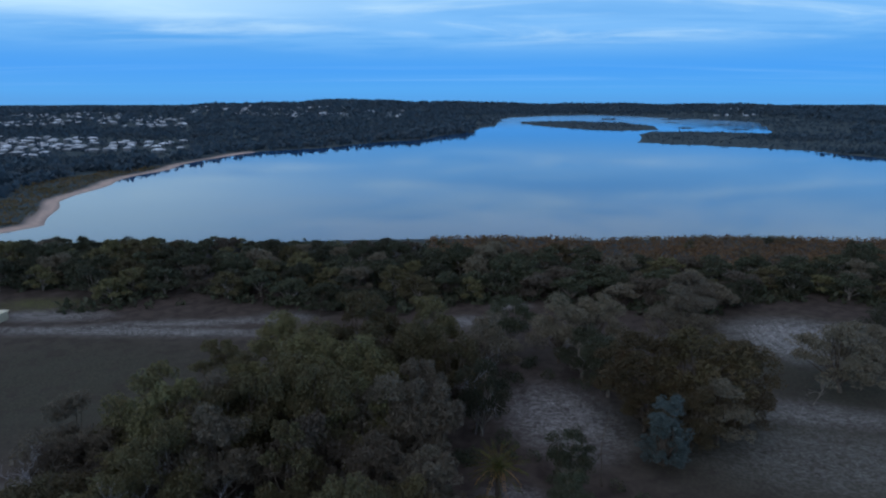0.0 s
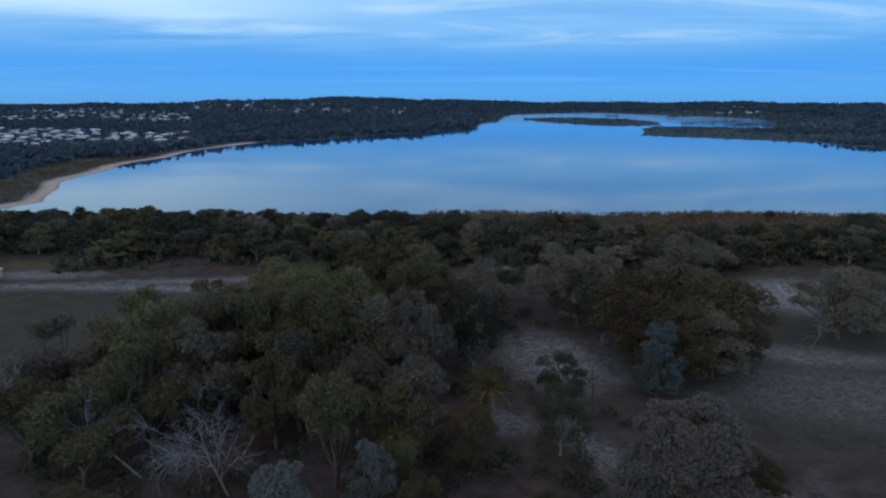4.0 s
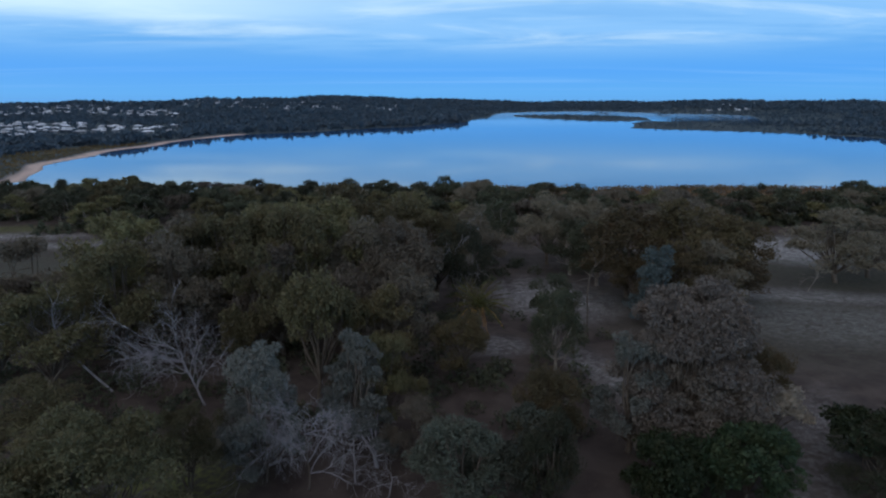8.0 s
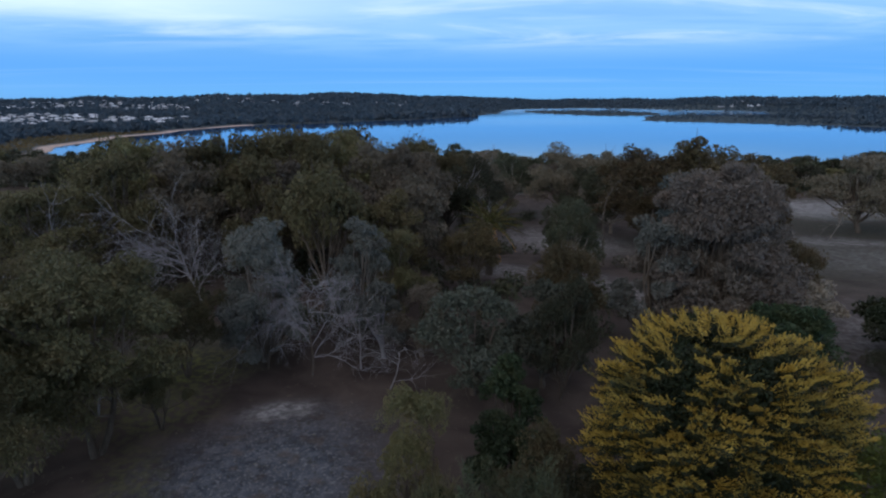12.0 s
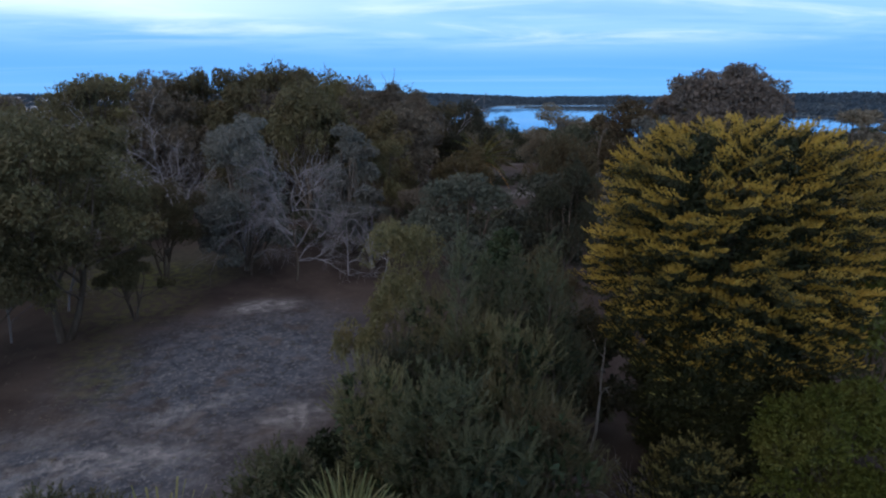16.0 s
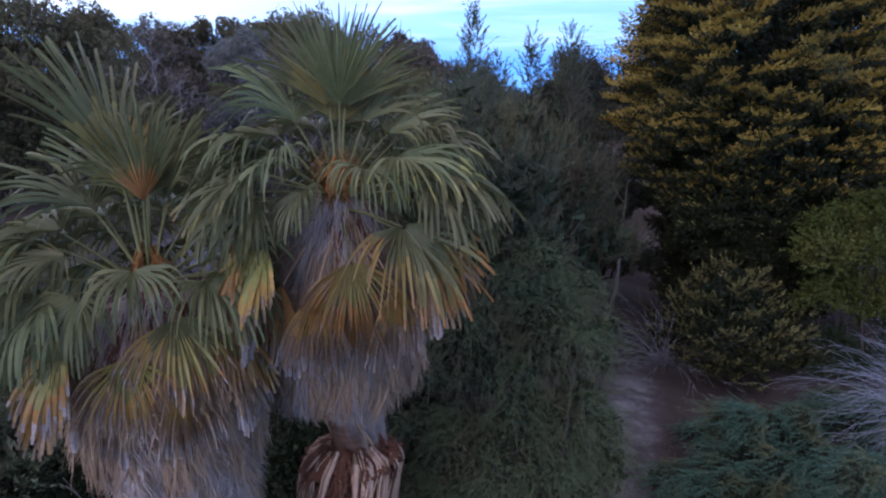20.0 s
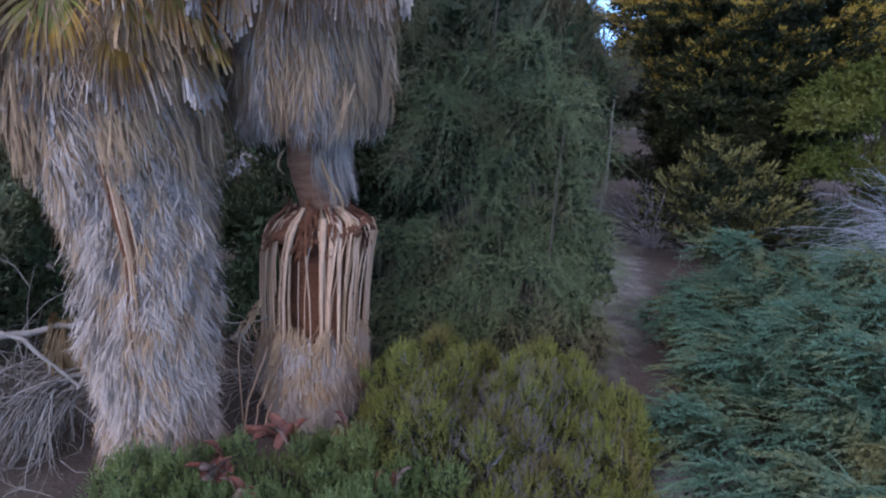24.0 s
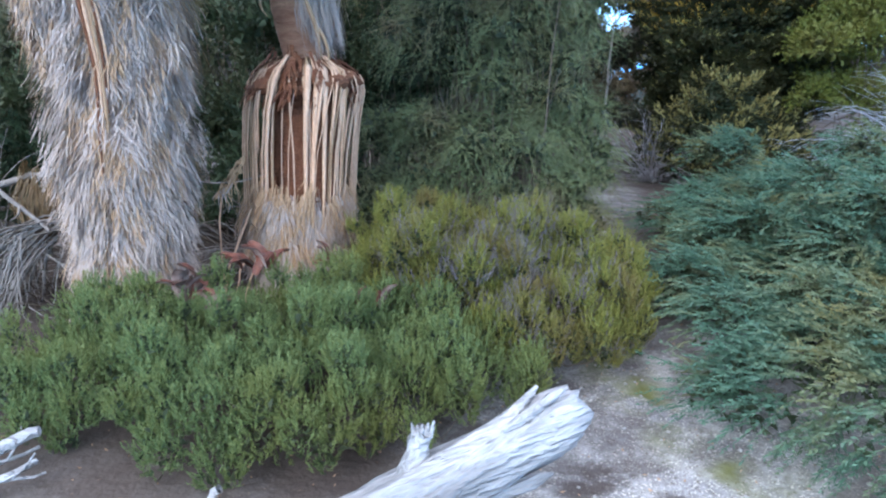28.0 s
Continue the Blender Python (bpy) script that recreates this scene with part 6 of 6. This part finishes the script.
def log_thing():
    g = np.random.default_rng(12)
    ob = thing("log", "bleached grey-white fallen log with a splintered end", "log", at=(0, 0, 0), rz=32.5)
    turn = np.array(Euler((0, 0, radians(32.5))).to_matrix())
    P = np.array([(0.2, 1.95, 0.14), (0.8, 2.3, 0.20), (1.4, 2.7, 0.27), (1.9, 3.02, 0.35), (2.35, 3.30, 0.44), (2.7, 3.50, 0.52), (3.06, 3.70, 0.62)])
    t = np.linspace(0, 1, 25)
    s = np.linspace(0, 1, len(P))
    path = np.stack([np.interp(t, s, P[:, k]) for k in range(3)], -1)
    rad = np.interp(t, [0, 0.3, 0.55, 0.8, 0.93, 1.0], [0.17, 0.18, 0.195, 0.19, 0.205, 0.165])
    V, Q = tube(path, rad, 18)
    W = V.reshape(25, 18, 3)
    a = np.arange(18)
    for i in range(25):
        ridge = 1 + 0.10 * np.sin(a * 1.05 * 2 + i * 0.25) + 0.05 * np.sin(a * 2.1 * 2 - i * 0.5) + 0.03 * g.normal(size=18)
        W[i] = path[i] + (W[i] - path[i]) * ridge[:, None]
    W[24] += np.array([0.10, 0.06, 0.04]) * g.uniform(-0.5, 0.5, (18, 1))
    Q = np.concatenate([np.asarray(Q), [(24 * 18 + k, 24 * 18 + k + 1, 24 * 18 + 16 - k, 24 * 18 + 17 - k) for k in range(8)]])
    part("trunk", mesh_np("trunk", W.reshape(-1, 3) @ turn, Q, M["driftwood"], smooth=True), ob)
    V, Q = tube(np.array([(1.92, 3.10, 0.34), (2.0, 3.17, 0.48), (2.04, 3.22, 0.60), (2.05, 3.25, 0.66), (2.08, 3.24, 0.74)]), [0.16, 0.095, 0.07, 0.062, 0.054], 10)
    part("branch_stub", mesh_np("branch_stub", (V + g.normal(size=V.shape) * 0.006) @ turn, Q, M["driftwood"], smooth=True), ob)
    # broken slabs and prongs round the splintered end, and a frayed tip on the stub
    for b, d, ln, w in (((2.62, 3.52, 0.66), (0.62, 0.35, 0.55), 0.28, 0.055), ((2.72, 3.46, 0.72), (0.85, 0.40, 0.40), 0.30, 0.035), ((2.85, 3.52, 0.42), (0.85, 0.42, 0.02), 0.26, 0.06),
                        ((2.9, 3.62, 0.62), (0.8, 0.5, 0.3), 0.26, 0.07), ((2.85, 3.55, 0.55), (0.8, 0.45, 0.22), 0.30, 0.06), ((2.55, 3.30, 0.28), (0.9, 0.45, 0.05), 0.40, 0.055)):
        d, b = unit(np.array(d)), np.array(b)
        V, Q = tube(np.array([b - d * 0.2, b, b + d * ln * 0.6, b + d * ln]), [w * 0.9, w, w * 0.75, w * 0.25], 7)
        part("splinter", mesh_np("splinter", (V + g.normal(size=V.shape) * 0.006) @ turn, Q, M["driftwood"], smooth=True), ob)
    for k in range(5):
        b = np.array([2.07 + 0.022 * (k - 2), 3.24, 0.70])
        V, Q = tube(np.array([b, b + [0.006 * (k - 2), 0, 0.05], b + [0.012 * (k - 2), 0.01, g.uniform(0.06, 0.11)]]), [0.02, 0.016, 0.006], 5)
        part("splinter", mesh_np("splinter", V @ turn, Q, M["driftwood"]), ob)


log_thing()


def branch(label, P, r, seed, forks=1, mat="driftwood"):
    g = np.random.default_rng(seed)
    ob = thing("fallen_branch", label, "branch", "fallen branches", (0, 0, 0))
    P = np.array(P, float)
    t, s = np.linspace(0, 1, 9), np.linspace(0, 1, len(P))
    path = np.stack([np.interp(t, s, P[:, k]) for k in range(3)], -1) + g.normal(size=(9, 3)) * r * 0.25
    V, Q = tube(path, np.linspace(r, r * 0.6, 9), 8)
    part("stem", mesh_np("stem", V, Q, M[mat], smooth=True), ob)
    for _ in range(forks):
        q = wander(g, path[6], unit(path[-1] - path[0]) + 0.6 * rand_dirs(1, g)[0], 0.3, 5, 0.2)
        V, Q = tube(q, np.linspace(r * 0.5, r * 0.2, 5), 5)
        part("fork", mesh_np("fork", V, Q, M[mat], smooth=True), ob)


branch("bleached branch lying against the shrub", [(-1.9, 3.3, 0.07), (-1.0, 3.75, 0.25), (-0.62, 4.0, 0.34)], 0.062, 1, 0)
branch("forked white branch on sandy ground", [(-1.6, 3.05, 0.05), (-1.0, 3.5, 0.10), (-0.62, 3.85, 0.16)], 0.035, 2, 2)
branch("thin bleached branch on the ground", [(-1.6, 3.5, 0.04), (-1.1, 3.85, 0.08), (-0.8, 4.15, 0.10)], 0.022, 3, 1)
branch("short white branch stump beside the log", [(0.55, 3.2, 0.02), (0.70, 3.42, 0.10), (0.74, 3.5, 0.2)], 0.05, 4, 0)
for k, (x0, x1, z0) in enumerate(((-0.34, -0.62, 1.25), (-0.22, -0.48, 1.05), (-0.12, -0.36, 0.8))):
    branch("dead leaf stalk leaning on the torn palm", [(x0 + 0.12, 7.95, z0), (0.5 * (x0 + x1), 7.75, z0 * 0.45), (x1 + 0.1, 7.5, 0.05)], 0.016, 20 + k, 0, "strap")
branch("thick tan dead bough leaning on the palm", [(-3.7, 7.6, 1.5), (-2.9, 7.5, 1.68), (-2.1, 7.3, 1.85)], 0.05, 6, 1, "twig")
straw = thing("dead_palm_leaf", "matted straw-coloured dead palm leaf hung over a bough", "palm debris", at=(-2.6, 7.5, 0.0))
part("straw", hang_strips(lambda z: np.stack([0 * z, 0 * z], -1), lambda z: np.interp(z, [0.9, 1.4, 1.75], [0.22, 0.30, 0.16]), 1.25, 1.78, 1100, 0.24, 0.012, "reed", np.random.default_rng(78), 0.05, 0.07), straw)
branch("grey stick leaning on the palm", [(-4.0, 7.4, 1.9), (-2.9, 7.1, 1.7), (-2.2, 6.9, 1.2)], 0.035, 5, 1, "twig")


def blade_mesh(seed):
    """A curled, tapering dead leaf base with a thickness."""
    g = np.random.default_rng(seed)
    n, m = 9, 5
    u, v = np.meshgrid(np.linspace(0, 1, n), np.linspace(-1, 1, m), indexing="ij")
    w = 0.068 * np.sin((0.18 + 0.82 * u) * 3.0) ** 0.8 + 0.003
    X, Y = u * 0.36, v * w + 0.06 * g.normal() * u * u
    Z = 0.10 * np.sin(u * 2.4) + 0.45 * w * v * v + 0.006 * g.normal(size=u.shape)
    V = np.stack([X, Y, Z], -1).reshape(-1, 3)
    V = np.concatenate([V, V - [0, 0, 0.008]])
    i = np.arange(n * m).reshape(n, m)
    q = np.stack([i[:-1, :-1], i[:-1, 1:], i[1:, 1:], i[1:, :-1]], -1).reshape(-1, 4)
    return mesh_np("blade", V, np.concatenate([q, q[:, ::-1] + n * m]), [M["sheath_red"], M["sheath_pale"]], slots=[0] * len(q) + [1] * len(q), smooth=True)


M["sheath_red"] = bark_mat("dead_palm_sheath", (0.145, 0.046, 0.028), (0.10, 0.048, 0.040), 9, (1, 1, 1), 0.3, rough=0.5)
M["sheath_pale"] = bark_mat("dead_palm_sheath_back", (0.29, 0.21, 0.185), (0.16, 0.10, 0.085), 9, (1, 1, 1), 0.3, rough=0.6)
BLADES = [blade_mesh(300 + i) for i in range(4)]


def sheath(x, y, z, seed, s=1.0, n=6):
    g = np.random.default_rng(seed)
    ob = thing("palm_sheath", "spread of curled red-brown dead palm sheaths caught in the shrub", "palm debris", "fallen palm sheaths", (x, y, z - 0.10))
    for k in range(n):
        b = part("blade", BLADES[g.integers(0, 4)], ob)
        q = s * g.uniform(0.75, 1.15)
        b.matrix_basis = pose(0.05 * g.normal(), 0.05 * g.normal(), 0.02 * k, g.uniform(-60, 60), g.uniform(-55, 0), g.uniform(0, 360)) @ Matrix.Diagonal((q, q, q, 1))


for i, (x, y, z, s, n) in enumerate(((-0.13, 5.55, 0.88, 0.95, 6), (0.47, 5.95, 1.05, 0.85, 4), (0.25, 6.1, 1.06, 0.8, 3), (1.05, 6.1, 1.06, 0.8, 4), (1.54, 5.4, 0.84, 0.7, 3), (0.1, 5.3, 0.86, 0.85, 4), (-0.3, 5.9, 0.88, 0.8, 3))):
    sheath(x, y, z, 200 + i, s, n)

hung = thing("dead_palm_leaf", "crumpled dry tan palm leaf on its stalk, hanging between the palms", "palm debris", at=(-0.42, 7.9, 0.0))
gh = np.random.default_rng(77)
uu, vv = np.meshgrid(np.linspace(0, 1, 15), np.linspace(-1, 1, 13), indexing="ij")
wid = 0.05 + 0.09 * np.sin(uu * 2.6 + 0.3)
crumple = gh.uniform(-1, 1, uu.shape)
bx = 0.13 - 0.28 * uu + 0.85 * wid * vv + 0.012 * crumple
bz = 1.93 - 0.46 * uu + 0.50 * wid * vv + 0.02 * gh.uniform(-1, 1, uu.shape) - 0.05 * vv ** 2
by = 0.05 * np.sin(vv * 9) * uu + 0.02 * crumple
Q = np.array([(i * 13 + j, i * 13 + j + 1, (i + 1) * 13 + j + 1, (i + 1) * 13 + j) for i in range(14) for j in range(12) if gh.uniform() > 0.07])
part("blade", mesh_np("blade", np.stack([bx, by, bz], -1).reshape(-1, 3), Q, M["thatch_tan"]), hung)
for k in range(20):
    x0 = gh.uniform(-0.24, 0.10)
    z0 = 1.50 + 0.9 * (x0 + 0.12) * gh.uniform(0.2, 1.0)
    dx, n = gh.normal() * 0.06, gh.uniform(0.10, 0.26)
    P = np.array([(x0, 0.0, z0 + 0.03), (x0 + 0.5 * dx, -0.03, z0 - 0.15 * n), (x0 + dx, -0.04, z0 - 0.6 * n), (x0 + dx * 0.8, -0.03, z0 - n)])
    part("torn_strip", mesh_np("torn_strip", *tube(P, [0.008, 0.009, 0.006, 0.002], 4), M["thatch" if k % 3 == 0 else "thatch_tan"]), hung)
part("stalk", mesh_np("stalk", *tube(np.array([(-0.20, 0, -0.05), (-0.21, 0.02, 0.75), (-0.20, 0, 1.1), (-0.15, 0, 1.42), (0.0, 0.03, 1.68), (0.16, 0.1, 1.95)]), [0.013, 0.012, 0.012, 0.011, 0.009, 0.006], 6), M["strap"], smooth=True), hung)
part("torn_strip", mesh_np("torn_strip", *tube(np.array([(-0.5, 0.1, 1.62), (-0.25, 0.02, 1.60), (0.1, 0.05, 1.62), (0.4, 0.2, 1.70)]), [0.008, 0.010, 0.010, 0.008], 5), M["thatch"]), hung)

# ---- shed, houses ----


def box(x0, y0, z0, x1, y1, z1):
    V = np.array([(x, y, z) for z in (z0, z1) for y in (y0, y1) for x in (x0, x1)], float)
    return V, np.array([(0, 2, 3, 1), (4, 5, 7, 6), (0, 1, 5, 4), (2, 6, 7, 3), (0, 4, 6, 2), (1, 3, 7, 5)])


def hip_roof(w, d, z, h, over=0.5):
    a, b = w / 2 + over, d / 2 + over
    k = max(0.2, a - b)
    V = np.array([(-a, -b, z), (a, -b, z), (a, b, z), (-a, b, z), (-k, 0, z + h), (k, 0, z + h), (-a, -b, z - 0.2), (a, -b, z - 0.2), (a, b, z - 0.2), (-a, b, z - 0.2)])
    Q = np.array([(0, 1, 5, 4), (2, 3, 4, 5), (1, 2, 5, 5), (3, 0, 4, 4), (6, 7, 1, 0), (7, 8, 2, 1), (8, 9, 3, 2), (9, 6, 0, 3), (9, 8, 7, 6)])
    return V, Q


def poly_mesh(name, V, Q, mat):
    me = bpy.data.meshes.new(name)
    me.from_pydata([tuple(v) for v in V], [], [tuple(dict.fromkeys(int(i) for i in q)) for q in Q])
    me.materials.append(M[mat])
    return me


shed = thing("shed", "small cream metal shed beside the sandy track", "shed", at=(-111, 146, ground_z(-111, 146)))
part("wall", poly_mesh("wall", *box(-2.2, -1.8, -0.2, 2.2, 1.8, 2.3), "cream"), shed)
part("roof", poly_mesh("roof", *hip_roof(4.4, 3.6, 2.3, 0.7, 0.25), "cream"), shed)
part("door", poly_mesh("door", *box(-0.5, -1.86, 0, 0.5, -1.8, 2.0), "concrete"), shed)


def house_kind(w, d, h, rh):
    top = [poly_mesh("wall", *box(-w / 2, -d / 2, -1.0, w / 2, d / 2, h), "render_wall"), poly_mesh("roof", *hip_roof(w, d, h, rh), "roof")]
    win = poly_mesh("window", *box(-0.9, -0.06, -0.6, 0.9, 0.0, 0.6), "glass_dark")
    return top, win, w, d, h


HOUSES = [house_kind(9.5, 7, 2.4, 1.2), house_kind(12, 8, 2.4, 1.3), house_kind(8.5, 6.5, 3.8, 1.2)]


def town():
    g = np.random.default_rng(77)
    spots = []
    for _ in range(5000):
        if len(spots) >= 250:
            break
        # a near estate on the flat and a farther one up the slope, with bush between
        y = g.uniform(585, 800) if g.uniform() < 0.62 else g.uniform(1020, 1420)
        ang = g.uniform(-0.80, -0.40)
        x = ang * y
        if y < 800 and (y < 650 and ang > -0.62 or ang > -0.50 and g.uniform() < 0.75) or (0.5 < math.sin(x * 0.013) * math.sin(y * 0.017)):
            continue
        if all((x - a) ** 2 + (y - b) ** 2 > 15 ** 2 for a, b in spots):
            spots.append((x, y))
    for i, (x, y) in enumerate(spots):
        top, win, w, d, h = HOUSES[g.integers(0, 3)]
        ob = thing("house", "pale-roofed suburban house on the far hillside", "house", "suburb houses", (x, y, ground_z(x, y)), 20 + 90 * g.integers(0, 2) + g.normal() * 6)
        part("wall", top[0], ob); part("roof", top[1], ob)
        for k in (-0.28, 0.28):
            wn = part("window", win, ob)
            wn.matrix_basis = pose(k * w, -d / 2, h - 1.4)
    # the remoter suburbs, too small to tell apart
    ch = []
    for _ in range(420):
        b = g.uniform()
        if b < 0.85:
            ang = g.uniform(-0.40, -0.06)
            y = g.uniform(1480, 2000) + 700 * max(0, ang + 0.25)
            if 0.25 < math.sin(ang * 40) * math.sin(y * 0.02):
                continue
        else:
            y, ang = g.uniform(1800, 2100), g.uniform(0.42, 0.70)
        x = ang * y
        s = g.uniform(0.5, 0.95)
        V, Q = box(-9 * s, -6 * s, -3, 9 * s, 6 * s, 3.4 * s)
        c, n = math.cos(g.uniform(0, 3)), math.sin(g.uniform(0, 3))
        V = V + [x, y, ground_z(x, y) + 1]
        V[4:, :2] = V[4:, :2] * 0.6 + np.array([x, y]) * 0.4
        ch.append((V, Q))
    V, Q = merge(ch)
    tagged(new("distant_houses", mesh_np("distant_houses", V, Q, M["roof"])), "pale roofs of distant suburbs on low hills", "houses", kind="stuff")


town()

# ---- bush, reeds and litter too many to count ----


def clumps(name, label, pts, size, quads, mat, seed, tall=1.0, category="bush", leafw=0.55, fine=1.0):
    """Leafy tufts at the points: quads cards each in a rough dome."""
    g = np.random.default_rng(seed)
    n = len(pts)
    size = np.broadcast_to(size, n)
    w = np.repeat(np.arange(n), quads)
    d = rand_dirs(n * quads, g)
    d[:, 2] = np.abs(d[:, 2])
    C = pts[w] + d * (size[w] * g.uniform(0.5, 1.0, len(w)))[:, None] * np.array([1, 1, tall])
    D = unit(0.7 * d + rand_dirs(len(w), g))
    L = size[w] * g.uniform(0.55, 1.1, len(w)) * fine
    V, Q = leaf_quads(C, D, L, L * leafw, g)
    tagged(new(name, mesh_np(name, V, Q, M[mat])), label, category, kind="stuff")


def scatter():
    g = np.random.default_rng(15)
    # woods beyond the lake
    n = 46000
    y = 250 + 3150 * g.uniform(0, 1, n) ** 1.35
    x = g.uniform(-0.86, 0.86, n) * y
    sd = lake_dist(x, y)
    ang = x / y
    town_a = ((y > 570) & (y < 810) | (y > 1000) & (y < 1440)) & (ang < -0.40) & (g.uniform(0, 1, n) < 0.66)
    town_b = (y > 1330) & (y < 1950) & (ang > -0.42) & (ang < -0.06) & (g.uniform(0, 1, n) < 0.5)
    beach = (x < -150) & (sd < np.where(y < 480, 40, 18)) & (y < 700)
    keep = (sd > 5) & ~town_a & ~town_b & ~beach & ~((y < 300) & (np.abs(x) < 230))
    x, y = x[keep], y[keep]
    z = terrain(x, y)
    s = g.uniform(3.0, 5.5, len(x)) * np.clip(y / 900, 0.85, 1.9)
    s = s * np.where((lake_dist(x, y) < 130) & (y > 700) & (x > 60), 0.45, 1.0)
    s = s * np.where((lake_dist(x, y) < 60) & (y > 480) & (x < 60), 1.5, 1.0)
    s = s * np.where((y > 700) & (y < 1700) & (x > 150) & (x < 700) & (x / y > 0.11) & (x / y < 0.52), 0.72, 1.0)
    clumps("far_woods", "dark distant bushland round the lake", np.stack([x, y, z + s * 0.1], -1), s, 10, "far_leaf_hazed", 16, 1.1, leafw=0.9)
    # reeds by the near shore
    n = 5200
    x, y = g.uniform(-6, 235, n), g.uniform(196, 254, n)
    sd = lake_dist(x, y)
    k = (sd > -1) & (y > 197 + 6 * np.sin(x * 0.05)) & (x < 0.85 * y + 20)
    x, y = x[k], y[k]
    clumps("reeds", "brown reeds and low scrub along the near shore", np.stack([x, y, terrain(x, y)], -1), g.uniform(1.0, 2.0, len(x)), 8, "reed", 17, 1.1, "reeds", 0.3)
    n = 5600
    x = g.uniform(-330, -150, n)
    y = g.uniform(235, 520, n)
    sd = lake_dist(x, y)
    k = (sd > 9) & (sd < 40 + 10 * np.sin(y * 0.05))
    x, y = x[k], y[k]
    clumps("reeds", "rusty brown reeds behind the sandy beach", np.stack([x, y, terrain(x, y)], -1), g.uniform(1.2, 2.4, len(x)), 8, "reed", 18, 0.8, "reeds", 0.3)
    # undergrowth between the trees
    n = 2300
    y = g.uniform(148, 236, n)
    x = g.uniform(-0.85, 0.85, n) * y
    k = (y > 156 + 6 * np.sin(x * 0.08)) & ~((x > 5) & (y > 200)) & ((x > -100) | (y > 172))
    x, y = x[k], y[k]
    clumps("undergrowth", "dark undergrowth among lakeside trees", np.stack([x, y, terrain(x, y)], -1), g.uniform(1.3, 2.8, len(x)), 16, "gum_dark", 19, 1.1)
    n = 520
    y = g.uniform(48, 120, n)
    x = g.uniform(-0.75, 0.55, n) * y
    sand = np.zeros(n)
    for s in SANDY + GRASSY:
        sand = np.maximum(sand, soft_spot(x, y, *s))
    k = sand < 0.15
    x, y = x[k], y[k]
    clumps("undergrowth", "brown scrubby undergrowth among gums", np.stack([x, y, terrain(x, y)], -1), g.uniform(0.8, 1.9, len(x)), 100, "gum_dark", 20, 1.0, fine=0.35)
    # dry tufts and litter on open ground
    n = 2600
    y = 8 + 60 * g.uniform(0, 1, n) ** 1.3
    x = g.uniform(-0.75, 0.75, n) * y
    clumps("grass_tufts", "small dry grass tufts and fallen twigs on the ground", np.stack([x, y, terrain(x, y)], -1), g.uniform(0.05, 0.16, n), 7, "grass", 22, 1.0, "grass", 0.18)
    n = 900
    x, y = g.uniform(2.5, 8, n), g.uniform(2.4, 8.0, n)
    r = g.uniform(0.008, 0.028, n)
    oct_v = np.array([(1, 0, 0), (0, 1, 0), (-1, 0, 0), (0, -1, 0), (0, 0, 0.7), (0, 0, -0.5)])
    oct_q = np.array([(0, 1, 4), (1, 2, 4), (2, 3, 4), (3, 0, 4), (1, 0, 5), (2, 1, 5), (3, 2, 5), (0, 3, 5)])
    V = np.stack([x, y, terrain(x, y)], -1)[:, None] + oct_v[None] * r[:, None, None] * g.uniform(0.6, 1.4, (n, 6, 1))
    Q = (np.arange(n)[:, None, None] * 6 + oct_q[None]).reshape(-1, 3)
    tagged(new("pebbles", mesh_np("pebbles", V.reshape(-1, 3), Q, M["concrete"])), "small pale limestone pebbles on sand", "pebbles", kind="stuff")
    n = 1500
    x, y = g.uniform(-2.5, 7, n), g.uniform(2.2, 8.5, n)
    p = np.stack([x, y, terrain(x, y) + 0.004], -1)
    L = g.uniform(0.012, 0.045, n)
    d = rand_dirs(n, g); d[:, 2] *= 0.25
    V, Q = leaf_quads(p, unit(d), L, L * 0.6, g, 0.3, np.array([0, 0, 1.0]))
    tagged(new("ground_litter", mesh_np("ground_litter", V, Q, M["thatch_tan"])), "small dry leaf litter and chips on sand", "litter", kind="stuff")


scatter()
